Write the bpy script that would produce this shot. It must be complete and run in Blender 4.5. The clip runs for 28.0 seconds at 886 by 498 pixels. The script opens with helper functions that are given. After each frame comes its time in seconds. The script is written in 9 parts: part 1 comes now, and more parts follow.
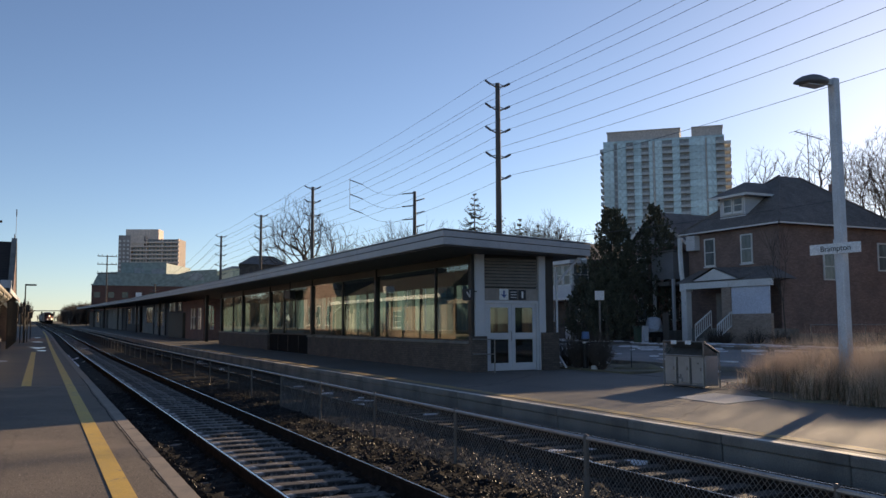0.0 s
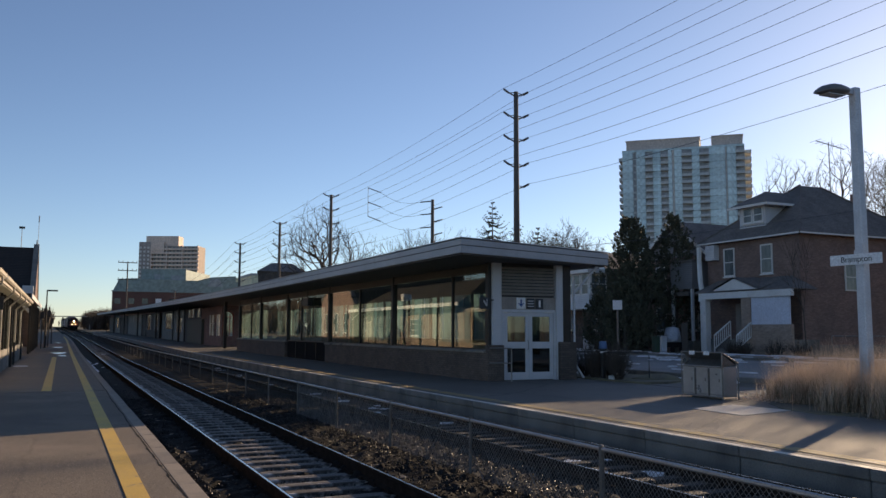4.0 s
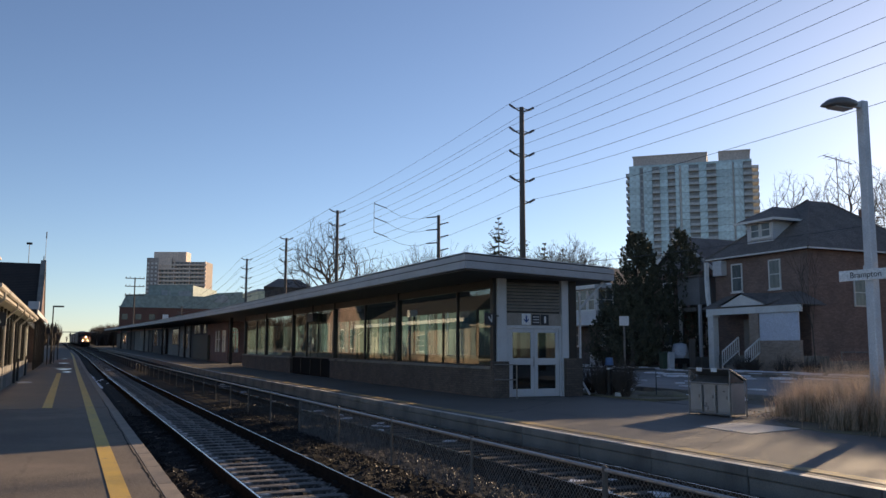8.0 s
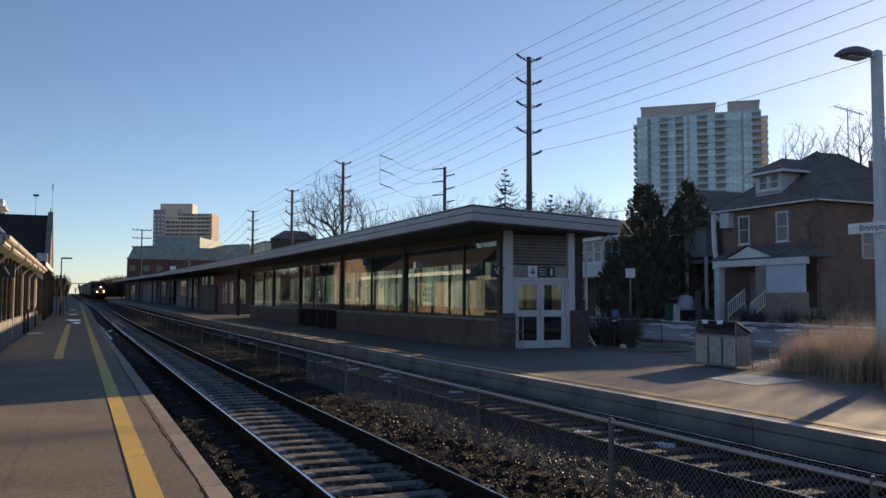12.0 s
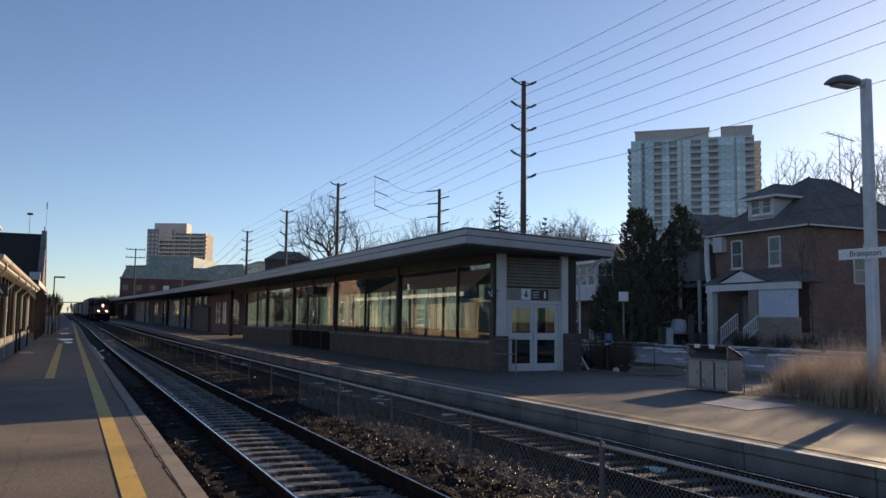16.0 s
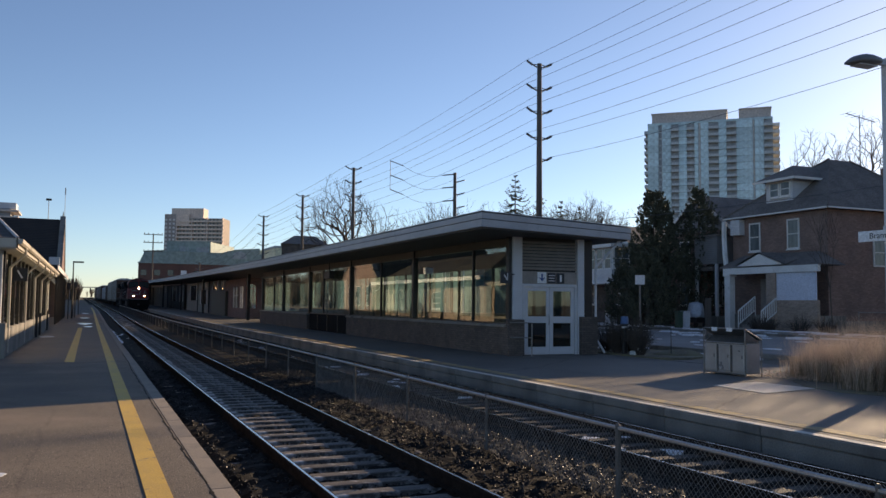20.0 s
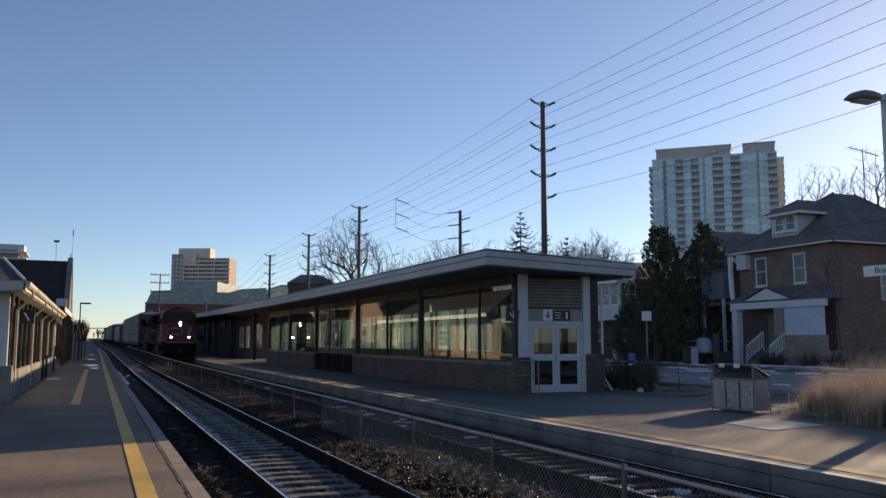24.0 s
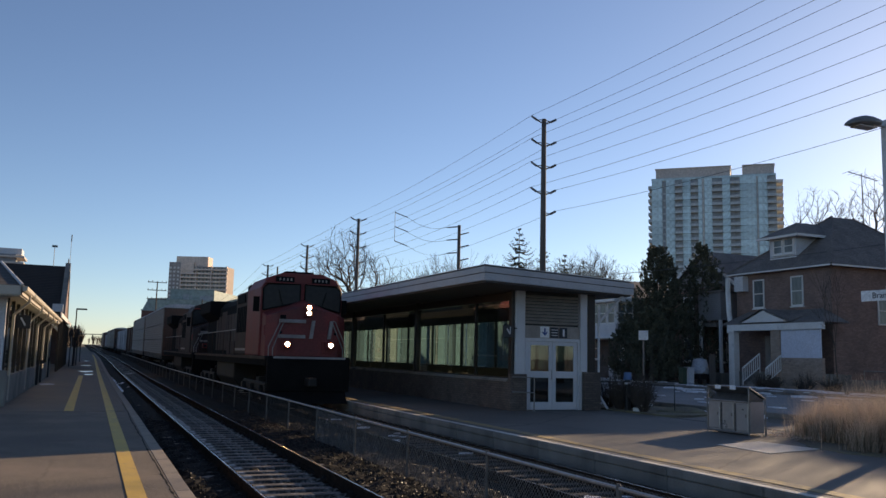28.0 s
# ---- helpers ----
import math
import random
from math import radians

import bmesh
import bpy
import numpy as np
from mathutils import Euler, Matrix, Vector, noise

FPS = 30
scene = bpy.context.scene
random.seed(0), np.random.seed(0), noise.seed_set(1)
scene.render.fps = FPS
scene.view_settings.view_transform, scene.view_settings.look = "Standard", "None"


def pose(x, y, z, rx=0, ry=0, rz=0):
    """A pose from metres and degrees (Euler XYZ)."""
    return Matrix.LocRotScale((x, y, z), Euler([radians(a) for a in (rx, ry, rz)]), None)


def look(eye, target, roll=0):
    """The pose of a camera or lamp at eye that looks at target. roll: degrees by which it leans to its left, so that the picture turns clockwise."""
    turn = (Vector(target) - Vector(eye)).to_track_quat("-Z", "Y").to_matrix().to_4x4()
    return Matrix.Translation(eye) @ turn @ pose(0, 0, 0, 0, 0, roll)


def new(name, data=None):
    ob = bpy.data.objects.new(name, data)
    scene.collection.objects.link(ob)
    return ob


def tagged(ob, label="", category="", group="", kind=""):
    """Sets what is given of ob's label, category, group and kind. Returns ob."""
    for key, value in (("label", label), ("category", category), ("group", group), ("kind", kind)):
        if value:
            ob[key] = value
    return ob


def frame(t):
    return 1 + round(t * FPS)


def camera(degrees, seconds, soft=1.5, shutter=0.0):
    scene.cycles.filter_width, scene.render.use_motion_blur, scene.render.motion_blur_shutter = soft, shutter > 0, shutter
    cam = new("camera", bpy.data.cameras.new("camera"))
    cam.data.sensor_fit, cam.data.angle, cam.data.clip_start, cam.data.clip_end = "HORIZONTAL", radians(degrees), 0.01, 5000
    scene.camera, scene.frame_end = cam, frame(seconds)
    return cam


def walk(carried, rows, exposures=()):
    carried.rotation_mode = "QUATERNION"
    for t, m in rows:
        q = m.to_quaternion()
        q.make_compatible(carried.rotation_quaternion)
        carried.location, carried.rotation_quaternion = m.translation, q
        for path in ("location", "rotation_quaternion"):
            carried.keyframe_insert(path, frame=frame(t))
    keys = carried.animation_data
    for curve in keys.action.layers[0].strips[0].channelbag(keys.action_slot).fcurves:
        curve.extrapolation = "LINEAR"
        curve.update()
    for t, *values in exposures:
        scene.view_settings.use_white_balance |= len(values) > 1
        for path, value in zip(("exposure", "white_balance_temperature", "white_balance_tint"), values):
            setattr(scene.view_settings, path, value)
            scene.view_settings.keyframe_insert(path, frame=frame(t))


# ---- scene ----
# Winter morning at a two-track commuter station: x across the tracks, y along them, z up from the platform.
cam = camera(56.0, 28.0)
PATH = [
    (0, (-0.007, -0.012, 1.609), (4.322, 8.958, 2.497), -0.24),
    (0.5, (-0.004, -0.028, 1.600), (4.362, 8.918, 2.556), -1.07),
    (1, (-0.008, -0.017, 1.615), (4.302, 8.952, 2.609), -1.20),
    (1.5, (-0.043, -0.120, 1.598), (4.120, 8.930, 2.475), -0.74),
    (2, (-0.012, 0.003, 1.598), (3.984, 9.141, 2.329), -0.03),
    (2.5, (-0.021, -0.037, 1.595), (3.908, 9.134, 2.276), -0.33),
    (3, (-0.013, -0.032, 1.610), (3.947, 9.123, 2.323), -1.42),
    (3.5, (0.002, -0.031, 1.612), (4.012, 9.092, 2.449), -0.39),
    (5.5, (0.039, 0.003, 1.636), (4.290, 8.960, 2.946), 0.15),
    (6, (0.073, 0.043, 1.632), (4.286, 9.057, 2.637), -0.09),
    (6.5, (0.124, 0.025, 1.625), (4.105, 9.168, 2.368), -1.70),
    (7, (0.138, 0.015, 1.633), (4.047, 9.166, 2.621), -1.86),
    (7.5, (0.123, 0.044, 1.628), (4.063, 9.155, 2.839), -0.50),
    (8, (0.167, 0.105, 1.631), (4.211, 9.175, 2.803), 0.20),
    (8.5, (0.147, 0.086, 1.632), (4.448, 9.041, 2.780), 0.75),
    (9, (0.102, 0.031, 1.630), (4.362, 9.007, 2.763), 1.56),
    (9.5, (0.133, 0.039, 1.654), (4.265, 9.073, 2.797), 0.69),
    (10, (0.134, 0.077, 1.633), (4.354, 9.097, 2.534), 0.26),
    (10.5, (0.176, 0.115, 1.645), (4.563, 9.070, 2.400), 0.28),
    (11, (0.153, 0.080, 1.641), (4.354, 9.115, 2.486), 0.14),
    (11.5, (0.172, 0.163, 1.644), (4.163, 9.313, 2.238), 0.24),
    (13.5, (0.157, 0.094, 1.657), (4.213, 9.208, 2.360), 0.18),
    (14, (0.142, 0.093, 1.650), (4.162, 9.212, 2.468), 0.25),
    (14.5, (0.159, 0.046, 1.654), (4.183, 9.155, 2.571), 0.65),
    (15, (0.146, 0.098, 1.659), (4.229, 9.174, 2.638), 0.43),
    (15.5, (0.130, 0.070, 1.649), (4.255, 9.138, 2.522), 0.81),
    (16, (0.145, 0.071, 1.660), (4.200, 9.172, 2.517), 0.68),
    (16.5, (0.139, 0.099, 1.652), (4.111, 9.239, 2.474), -0.23),
    (17, (0.161, 0.042, 1.650), (4.112, 9.191, 2.472), -0.92),
    (17.5, (0.159, 0.060, 1.657), (4.171, 9.182, 2.488), -0.80),
    (18, (0.146, 0.074, 1.653), (4.182, 9.198, 2.325), -0.53),
    (18.5, (0.166, 0.056, 1.655), (4.276, 9.141, 2.413), 0.10),
    (19, (0.122, 0.002, 1.642), (4.149, 9.122, 2.416), -0.13),
    (19.5, (0.147, 0.080, 1.646), (4.041, 9.268, 2.293), 0.39),
    (20, (0.160, 0.088, 1.648), (4.049, 9.276, 2.312), 0.57),
    (20.5, (0.120, 0.042, 1.637), (3.903, 9.280, 2.238), -0.14),
    (21, (0.162, 0.079, 1.653), (3.949, 9.309, 2.334), -0.08),
    (21.5, (0.127, 0.034, 1.652), (3.883, 9.264, 2.490), 0.38),
    (23.5, (0.154, 0.017, 1.672), (3.967, 9.204, 2.696), 0.36),
    (24, (0.175, 0.028, 1.678), (3.977, 9.210, 2.787), 0.02),
    (24.5, (0.123, -0.017, 1.674), (3.726, 9.234, 2.875), 0.13),
    (25, (0.172, 0.022, 1.682), (3.685, 9.279, 3.083), 0.67),
    (25.5, (0.170, 0.052, 1.684), (3.657, 9.311, 3.134), 0.92),
    (26, (0.161, 0.020, 1.678), (3.705, 9.270, 3.046), 1.11),
    (26.5, (0.155, 0.012, 1.688), (3.796, 9.227, 3.040), 1.06),
    (27, (0.132, 0.036, 1.673), (3.817, 9.236, 3.002), 0.82),
    (27.5, (0.140, 0.006, 1.690), (3.854, 9.197, 3.006), 1.18),
    (28, (0.153, 0.021, 1.688), (3.966, 9.177, 2.966), 1.38),
]
walk(cam, [(t, look(eye, target, roll)) for t, eye, target, roll in PATH], [(t, e, 8300, 18) for t, e in ((0, 0.57), (3, 0.59), (5.5, 0.44), (6, 0.42), (7, 0.66), (8, 0.60), (9, 0.54), (11, 0.58), (15, 0.56), (17, 0.60), (19, 0.67), (20, 0.68), (21, 0.73), (22.5, 0.65), (24, 0.57), (28, 0.57))])

# ---- sky and sun ----
SUN_AZ, SUN_EL = 59.5, 14.9        # degrees right of the tracks, and above the horizon
world = bpy.data.worlds.new("sky")
scene.world = world
world.use_nodes = True
wn = world.node_tree
sky = wn.nodes.new("ShaderNodeTexSky")
sky.sky_type = "NISHITA"
sky.sun_disc = False
sky.sun_elevation = radians(SUN_EL)
sky.sun_rotation = radians(SUN_AZ)
sky.altitude = 200
sky.air_density, sky.dust_density, sky.ozone_density = 0.80, 0.2, 4.55
bg = wn.nodes["Background"]
bg.inputs["Strength"].default_value = 0.112
wn.links.new(sky.outputs[0], bg.inputs["Color"])
sun = new("sun", bpy.data.lights.new("sun", "SUN"))
sun.data.energy, sun.data.angle, sun.data.color = 4.6, radians(0.55), (1.0, 0.86, 0.66)
az, el = radians(SUN_AZ), radians(SUN_EL)
to_sun = Vector((math.sin(az) * math.cos(el), math.cos(az) * math.cos(el), math.sin(el)))
sun.matrix_world = look(to_sun * 50, (0, 0, 0))


# ---- materials ----
def mat(name, col, col2=None, rough=0.7, metal=0.0, scale=1.5, fine=30.0, bump=0.15, vary=0.0, spec=0.4, stretch=(1, 1, 1), grain=0.25, streak=None):
    """A surface with colour drift at a broad and a fine scale, uneven gloss and fine relief. Object space, metres."""
    m = bpy.data.materials.new(name)
    m.use_nodes = True
    nt = m.node_tree
    b = nt.nodes["Principled BSDF"]
    tc = nt.nodes.new("ShaderNodeTexCoord")
    mp = nt.nodes.new("ShaderNodeMapping")
    mp.inputs["Scale"].default_value = stretch
    nt.links.new(tc.outputs["Object"], mp.inputs["Vector"])
    n1 = nt.nodes.new("ShaderNodeTexNoise")
    n1.inputs["Scale"].default_value, n1.inputs["Detail"].default_value = scale, 5
    n2 = nt.nodes.new("ShaderNodeTexNoise")
    n2.inputs["Scale"].default_value, n2.inputs["Detail"].default_value = fine, 3
    for n in (n1, n2):
        nt.links.new(mp.outputs[0], n.inputs["Vector"])
    ramp = nt.nodes.new("ShaderNodeValToRGB")
    c2 = col2 or tuple(c * 0.72 for c in col)
    ramp.color_ramp.elements[0].position, ramp.color_ramp.elements[1].position = 0.32, 0.68
    ramp.color_ramp.elements[0].color = (*c2, 1)
    ramp.color_ramp.elements[1].color = (*col, 1)
    nt.links.new(n1.outputs["Fac"], ramp.inputs["Fac"])
    mul = nt.nodes.new("ShaderNodeMixRGB")
    mul.blend_type = "MULTIPLY"
    mul.inputs["Fac"].default_value = 1.0
    g = nt.nodes.new("ShaderNodeMapRange")
    g.inputs["From Min"].default_value, g.inputs["From Max"].default_value = 0.25, 0.75
    g.inputs["To Min"].default_value, g.inputs["To Max"].default_value = 1 - grain, 1 + grain
    nt.links.new(n2.outputs["Fac"], g.inputs["Value"])
    nt.links.new(ramp.outputs["Color"], mul.inputs["Color1"])
    nt.links.new(g.outputs["Result"], mul.inputs["Color2"])
    out = mul.outputs["Color"]
    if vary:
        oi = nt.nodes.new("ShaderNodeObjectInfo")
        v = nt.nodes.new("ShaderNodeMapRange")
        v.inputs["To Min"].default_value, v.inputs["To Max"].default_value = 1 - vary, 1 + vary
        nt.links.new(oi.outputs["Random"], v.inputs["Value"])
        mv = nt.nodes.new("ShaderNodeMixRGB")
        mv.blend_type = "MULTIPLY"
        mv.inputs["Fac"].default_value = 1.0
        nt.links.new(out, mv.inputs["Color1"])
        nt.links.new(v.outputs["Result"], mv.inputs["Color2"])
        out = mv.outputs["Color"]
    nt.links.new(out, b.inputs["Base Color"])
    r = nt.nodes.new("ShaderNodeMapRange")
    r.inputs["To Min"].default_value, r.inputs["To Max"].default_value = max(0.03, rough - 0.12), min(1.0, rough + 0.12)
    nt.links.new(n1.outputs["Fac"], r.inputs["Value"])
    nt.links.new(r.outputs["Result"], b.inputs["Roughness"])
    b.inputs["Metallic"].default_value = metal
    b.inputs["Specular IOR Level"].default_value = spec
    if bump:
        bp = nt.nodes.new("ShaderNodeBump")
        bp.inputs["Strength"].default_value, bp.inputs["Distance"].default_value = bump, 0.01
        nt.links.new(n2.outputs["Fac"], bp.inputs["Height"])
        nt.links.new(bp.outputs["Normal"], b.inputs["Normal"])
    return m


def patched(m, col, scale, lo, hi, rough=0.6, stretch=(1, 1, 1)):
    """Lays worn patches of a second colour over a material where a slow noise is high: snow, frost, repairs, rust."""
    nt = m.node_tree
    b = nt.nodes["Principled BSDF"]
    tc = nt.nodes.new("ShaderNodeTexCoord")
    mp = nt.nodes.new("ShaderNodeMapping")
    mp.inputs["Scale"].default_value = stretch
    mp.inputs["Location"].default_value = (3.1, 7.7, 1.3)
    n = nt.nodes.new("ShaderNodeTexNoise")
    n.inputs["Scale"].default_value, n.inputs["Detail"].default_value, n.inputs["Roughness"].default_value = scale, 6, 0.62
    nt.links.new(tc.outputs["Object"], mp.inputs["Vector"])
    nt.links.new(mp.outputs[0], n.inputs["Vector"])
    k = nt.nodes.new("ShaderNodeMapRange")
    k.inputs["From Min"].default_value, k.inputs["From Max"].default_value = lo, hi
    nt.links.new(n.outputs["Fac"], k.inputs["Value"])
    mx = nt.nodes.new("ShaderNodeMixRGB")
    mx.inputs["Color2"].default_value = (*col, 1)
    old = b.inputs["Base Color"].links[0].from_socket
    nt.links.new(k.outputs["Result"], mx.inputs["Fac"])
    nt.links.new(old, mx.inputs["Color1"])
    nt.links.new(mx.outputs["Color"], b.inputs["Base Color"])
    return m


def cracked(m, scale=0.35, dark=0.35, width=0.012):
    """Thin dark cracks along the borders of slow, wandering cells."""
    nt = m.node_tree
    b = nt.nodes["Principled BSDF"]
    tc = nt.nodes.new("ShaderNodeTexCoord")
    nz = nt.nodes.new("ShaderNodeTexNoise")
    nz.inputs["Scale"].default_value, nz.inputs["Detail"].default_value = 1.3, 4
    mixv = nt.nodes.new("ShaderNodeMixRGB")
    mixv.inputs["Fac"].default_value = 0.22
    vo = nt.nodes.new("ShaderNodeTexVoronoi")
    vo.feature = "DISTANCE_TO_EDGE"
    vo.inputs["Scale"].default_value = scale
    nt.links.new(tc.outputs["Object"], nz.inputs["Vector"])
    nt.links.new(tc.outputs["Object"], mixv.inputs["Color1"])
    nt.links.new(nz.outputs["Color"], mixv.inputs["Color2"])
    nt.links.new(mixv.outputs["Color"], vo.inputs["Vector"])
    k = nt.nodes.new("ShaderNodeMapRange")
    k.inputs["From Min"].default_value, k.inputs["From Max"].default_value = 0.0, width
    k.inputs["To Min"].default_value, k.inputs["To Max"].default_value = dark, 1.0
    nt.links.new(vo.outputs["Distance"], k.inputs["Value"])
    mul = nt.nodes.new("ShaderNodeMixRGB")
    mul.blend_type = "MULTIPLY"
    mul.inputs["Fac"].default_value = 1.0
    old = b.inputs["Base Color"].links[0].from_socket
    nt.links.new(old, mul.inputs["Color1"])
    nt.links.new(k.outputs["Result"], mul.inputs["Color2"])
    nt.links.new(mul.outputs["Color"], b.inputs["Base Color"])
    return m


def speckled(m, scale, col, size=0.22, share=0.35):
    """Pale and dark grit showing in a surface."""
    nt = m.node_tree
    b = nt.nodes["Principled BSDF"]
    tc = nt.nodes.new("ShaderNodeTexCoord")
    vo = nt.nodes.new("ShaderNodeTexVoronoi")
    vo.inputs["Scale"].default_value = scale
    nt.links.new(tc.outputs["Object"], vo.inputs["Vector"])
    near = nt.nodes.new("ShaderNodeMapRange")
    near.inputs["From Min"].default_value, near.inputs["From Max"].default_value = size, size * 1.8
    near.inputs["To Min"].default_value, near.inputs["To Max"].default_value = 1.0, 0.0
    nt.links.new(vo.outputs["Distance"], near.inputs["Value"])
    pick = nt.nodes.new("ShaderNodeSeparateColor")
    nt.links.new(vo.outputs["Color"], pick.inputs[0])
    some = nt.nodes.new("ShaderNodeMath")
    some.operation = "LESS_THAN"
    some.inputs[1].default_value = share
    nt.links.new(pick.outputs[0], some.inputs[0])
    both = nt.nodes.new("ShaderNodeMath")
    both.operation = "MULTIPLY"
    nt.links.new(near.outputs["Result"], both.inputs[0])
    nt.links.new(some.outputs[0], both.inputs[1])
    mx = nt.nodes.new("ShaderNodeMixRGB")
    mx.inputs["Color2"].default_value = (*col, 1)
    old = b.inputs["Base Color"].links[0].from_socket
    nt.links.new(both.outputs[0], mx.inputs["Fac"])
    nt.links.new(old, mx.inputs["Color1"])
    nt.links.new(mx.outputs["Color"], b.inputs["Base Color"])
    return m


def ribbed(m, axis, per_metre, depth):
    """Relief of parallel ribs across one axis: corrugated sheet, siding, shingles."""
    nt = m.node_tree
    b = nt.nodes["Principled BSDF"]
    tc = nt.nodes.new("ShaderNodeTexCoord")
    wv = nt.nodes.new("ShaderNodeTexWave")
    wv.bands_direction = axis
    wv.inputs["Scale"].default_value = per_metre / 3.18
    wv.inputs["Distortion"].default_value = 0.15
    nt.links.new(tc.outputs["Object"], wv.inputs["Vector"])
    bp = nt.nodes.new("ShaderNodeBump")
    bp.inputs["Strength"].default_value, bp.inputs["Distance"].default_value = 0.8, depth
    nt.links.new(wv.outputs["Fac"], bp.inputs["Height"])
    nt.links.new(bp.outputs["Normal"], b.inputs["Normal"])
    return m


def coursed(m, mortar, width=0.215, height=0.075):
    """Brick courses for walls that stay far off."""
    nt = m.node_tree
    b = nt.nodes["Principled BSDF"]
    tc = nt.nodes.new("ShaderNodeTexCoord")
    sx = nt.nodes.new("ShaderNodeSeparateXYZ")
    ad = nt.nodes.new("ShaderNodeMath")
    cx = nt.nodes.new("ShaderNodeCombineXYZ")
    nt.links.new(tc.outputs["Object"], sx.inputs[0])
    nt.links.new(sx.outputs["X"], ad.inputs[0])
    nt.links.new(sx.outputs["Y"], ad.inputs[1])
    nt.links.new(ad.outputs[0], cx.inputs["X"])
    nt.links.new(sx.outputs["Z"], cx.inputs["Y"])
    br = nt.nodes.new("ShaderNodeTexBrick")
    br.inputs["Scale"].default_value = 1.0
    br.inputs["Brick Width"].default_value, br.inputs["Row Height"].default_value = width, height
    br.inputs["Mortar Size"].default_value = 0.006
    br.inputs["Color1"].default_value, br.inputs["Color2"].default_value = (1, 1, 1, 1), (0.72, 0.72, 0.72, 1)
    br.inputs["Mortar"].default_value = (*mortar, 1)
    nt.links.new(cx.outputs[0], br.inputs["Vector"])
    mul = nt.nodes.new("ShaderNodeMixRGB")
    mul.blend_type = "MULTIPLY"
    mul.inputs["Fac"].default_value = 1.0
    old = b.inputs["Base Color"].links[0].from_socket
    nt.links.new(old, mul.inputs["Color1"])
    nt.links.new(br.outputs["Color"], mul.inputs["Color2"])
    nt.links.new(mul.outputs["Color"], b.inputs["Base Color"])
    return m


def glass(name, col=(0.9, 0.95, 0.94), rough=0.015):
    m = bpy.data.materials.new(name)
    m.use_nodes = True
    nt = m.node_tree
    nt.nodes.clear()
    out = nt.nodes.new("ShaderNodeOutputMaterial")
    tr = nt.nodes.new("ShaderNodeBsdfTransparent")
    tr.inputs["Color"].default_value = (*col, 1)
    gl = nt.nodes.new("ShaderNodeBsdfGlossy")
    gl.inputs["Roughness"].default_value = rough
    gl.inputs["Color"].default_value = (1, 1, 1, 1)
    lw = nt.nodes.new("ShaderNodeLayerWeight")
    lw.inputs["Blend"].default_value = 0.5
    pw = nt.nodes.new("ShaderNodeMath")
    pw.operation = "POWER"
    pw.inputs[1].default_value = 5.0
    fr = nt.nodes.new("ShaderNodeMapRange")
    fr.inputs["To Min"].default_value = 0.085
    nt.links.new(lw.outputs["Facing"], pw.inputs[0])
    nt.links.new(pw.outputs[0], fr.inputs["Value"])
    nz = nt.nodes.new("ShaderNodeTexNoise")
    nz.inputs["Scale"].default_value = 0.9
    tc = nt.nodes.new("ShaderNodeTexCoord")
    bp = nt.nodes.new("ShaderNodeBump")
    bp.inputs["Strength"].default_value, bp.inputs["Distance"].default_value = 0.05, 0.02
    nt.links.new(tc.outputs["Object"], nz.inputs["Vector"])
    nt.links.new(nz.outputs["Fac"], bp.inputs["Height"])
    nt.links.new(bp.outputs["Normal"], gl.inputs["Normal"])
    mx = nt.nodes.new("ShaderNodeMixShader")
    nt.links.new(fr.outputs[0], mx.inputs["Fac"])
    nt.links.new(tr.outputs[0], mx.inputs[1])
    nt.links.new(gl.outputs[0], mx.inputs[2])
    nt.links.new(mx.outputs[0], out.inputs["Surface"])
    return m


def leafy(m, share=0.45):
    """Lets light through thin blades."""
    nt = m.node_tree
    b = nt.nodes["Principled BSDF"]
    out = nt.nodes["Material Output"]
    tr = nt.nodes.new("ShaderNodeBsdfTranslucent")
    nt.links.new(b.inputs["Base Color"].links[0].from_socket, tr.inputs["Color"])
    mx = nt.nodes.new("ShaderNodeMixShader")
    mx.inputs["Fac"].default_value = share
    nt.links.new(b.outputs[0], mx.inputs[1])
    nt.links.new(tr.outputs[0], mx.inputs[2])
    nt.links.new(mx.outputs[0], out.inputs["Surface"])
    return m


def glow(name, col, power):
    m = bpy.data.materials.new(name)
    m.use_nodes = True
    b = m.node_tree.nodes["Principled BSDF"]
    b.inputs["Base Color"].default_value = (*col, 1)
    b.inputs["Emission Color"].default_value = (*col, 1)
    b.inputs["Emission Strength"].default_value = power
    return m


ASPHALT = cracked(patched(speckled(speckled(mat("platform asphalt", (0.182, 0.148, 0.118), (0.118, 0.098, 0.08), 0.85, scale=0.5, fine=70, bump=0.7, grain=0.6, spec=0.25), 55, (0.42, 0.35, 0.28), 0.2, 0.16), 38, (0.06, 0.048, 0.04), 0.25, 0.35), (0.218, 0.173, 0.135), 0.35, 0.50, 0.66), 0.27, 0.8, 0.006)
CONCRETE = cracked(patched(mat("pale concrete", (0.275, 0.226, 0.182), (0.195, 0.161, 0.13), 0.8, scale=0.8, fine=60, bump=0.35, vary=0.06), (0.13, 0.115, 0.10), 1.2, 0.5, 0.68), 0.5, 0.4, 0.012)
CONC_DARK = patched(mat("weathered concrete", (0.24, 0.225, 0.20), (0.16, 0.15, 0.135), 0.85, scale=1.2, fine=50, bump=0.4, vary=0.08), (0.09, 0.085, 0.08), 0.9, 0.5, 0.7, stretch=(1, 1, 0.3))
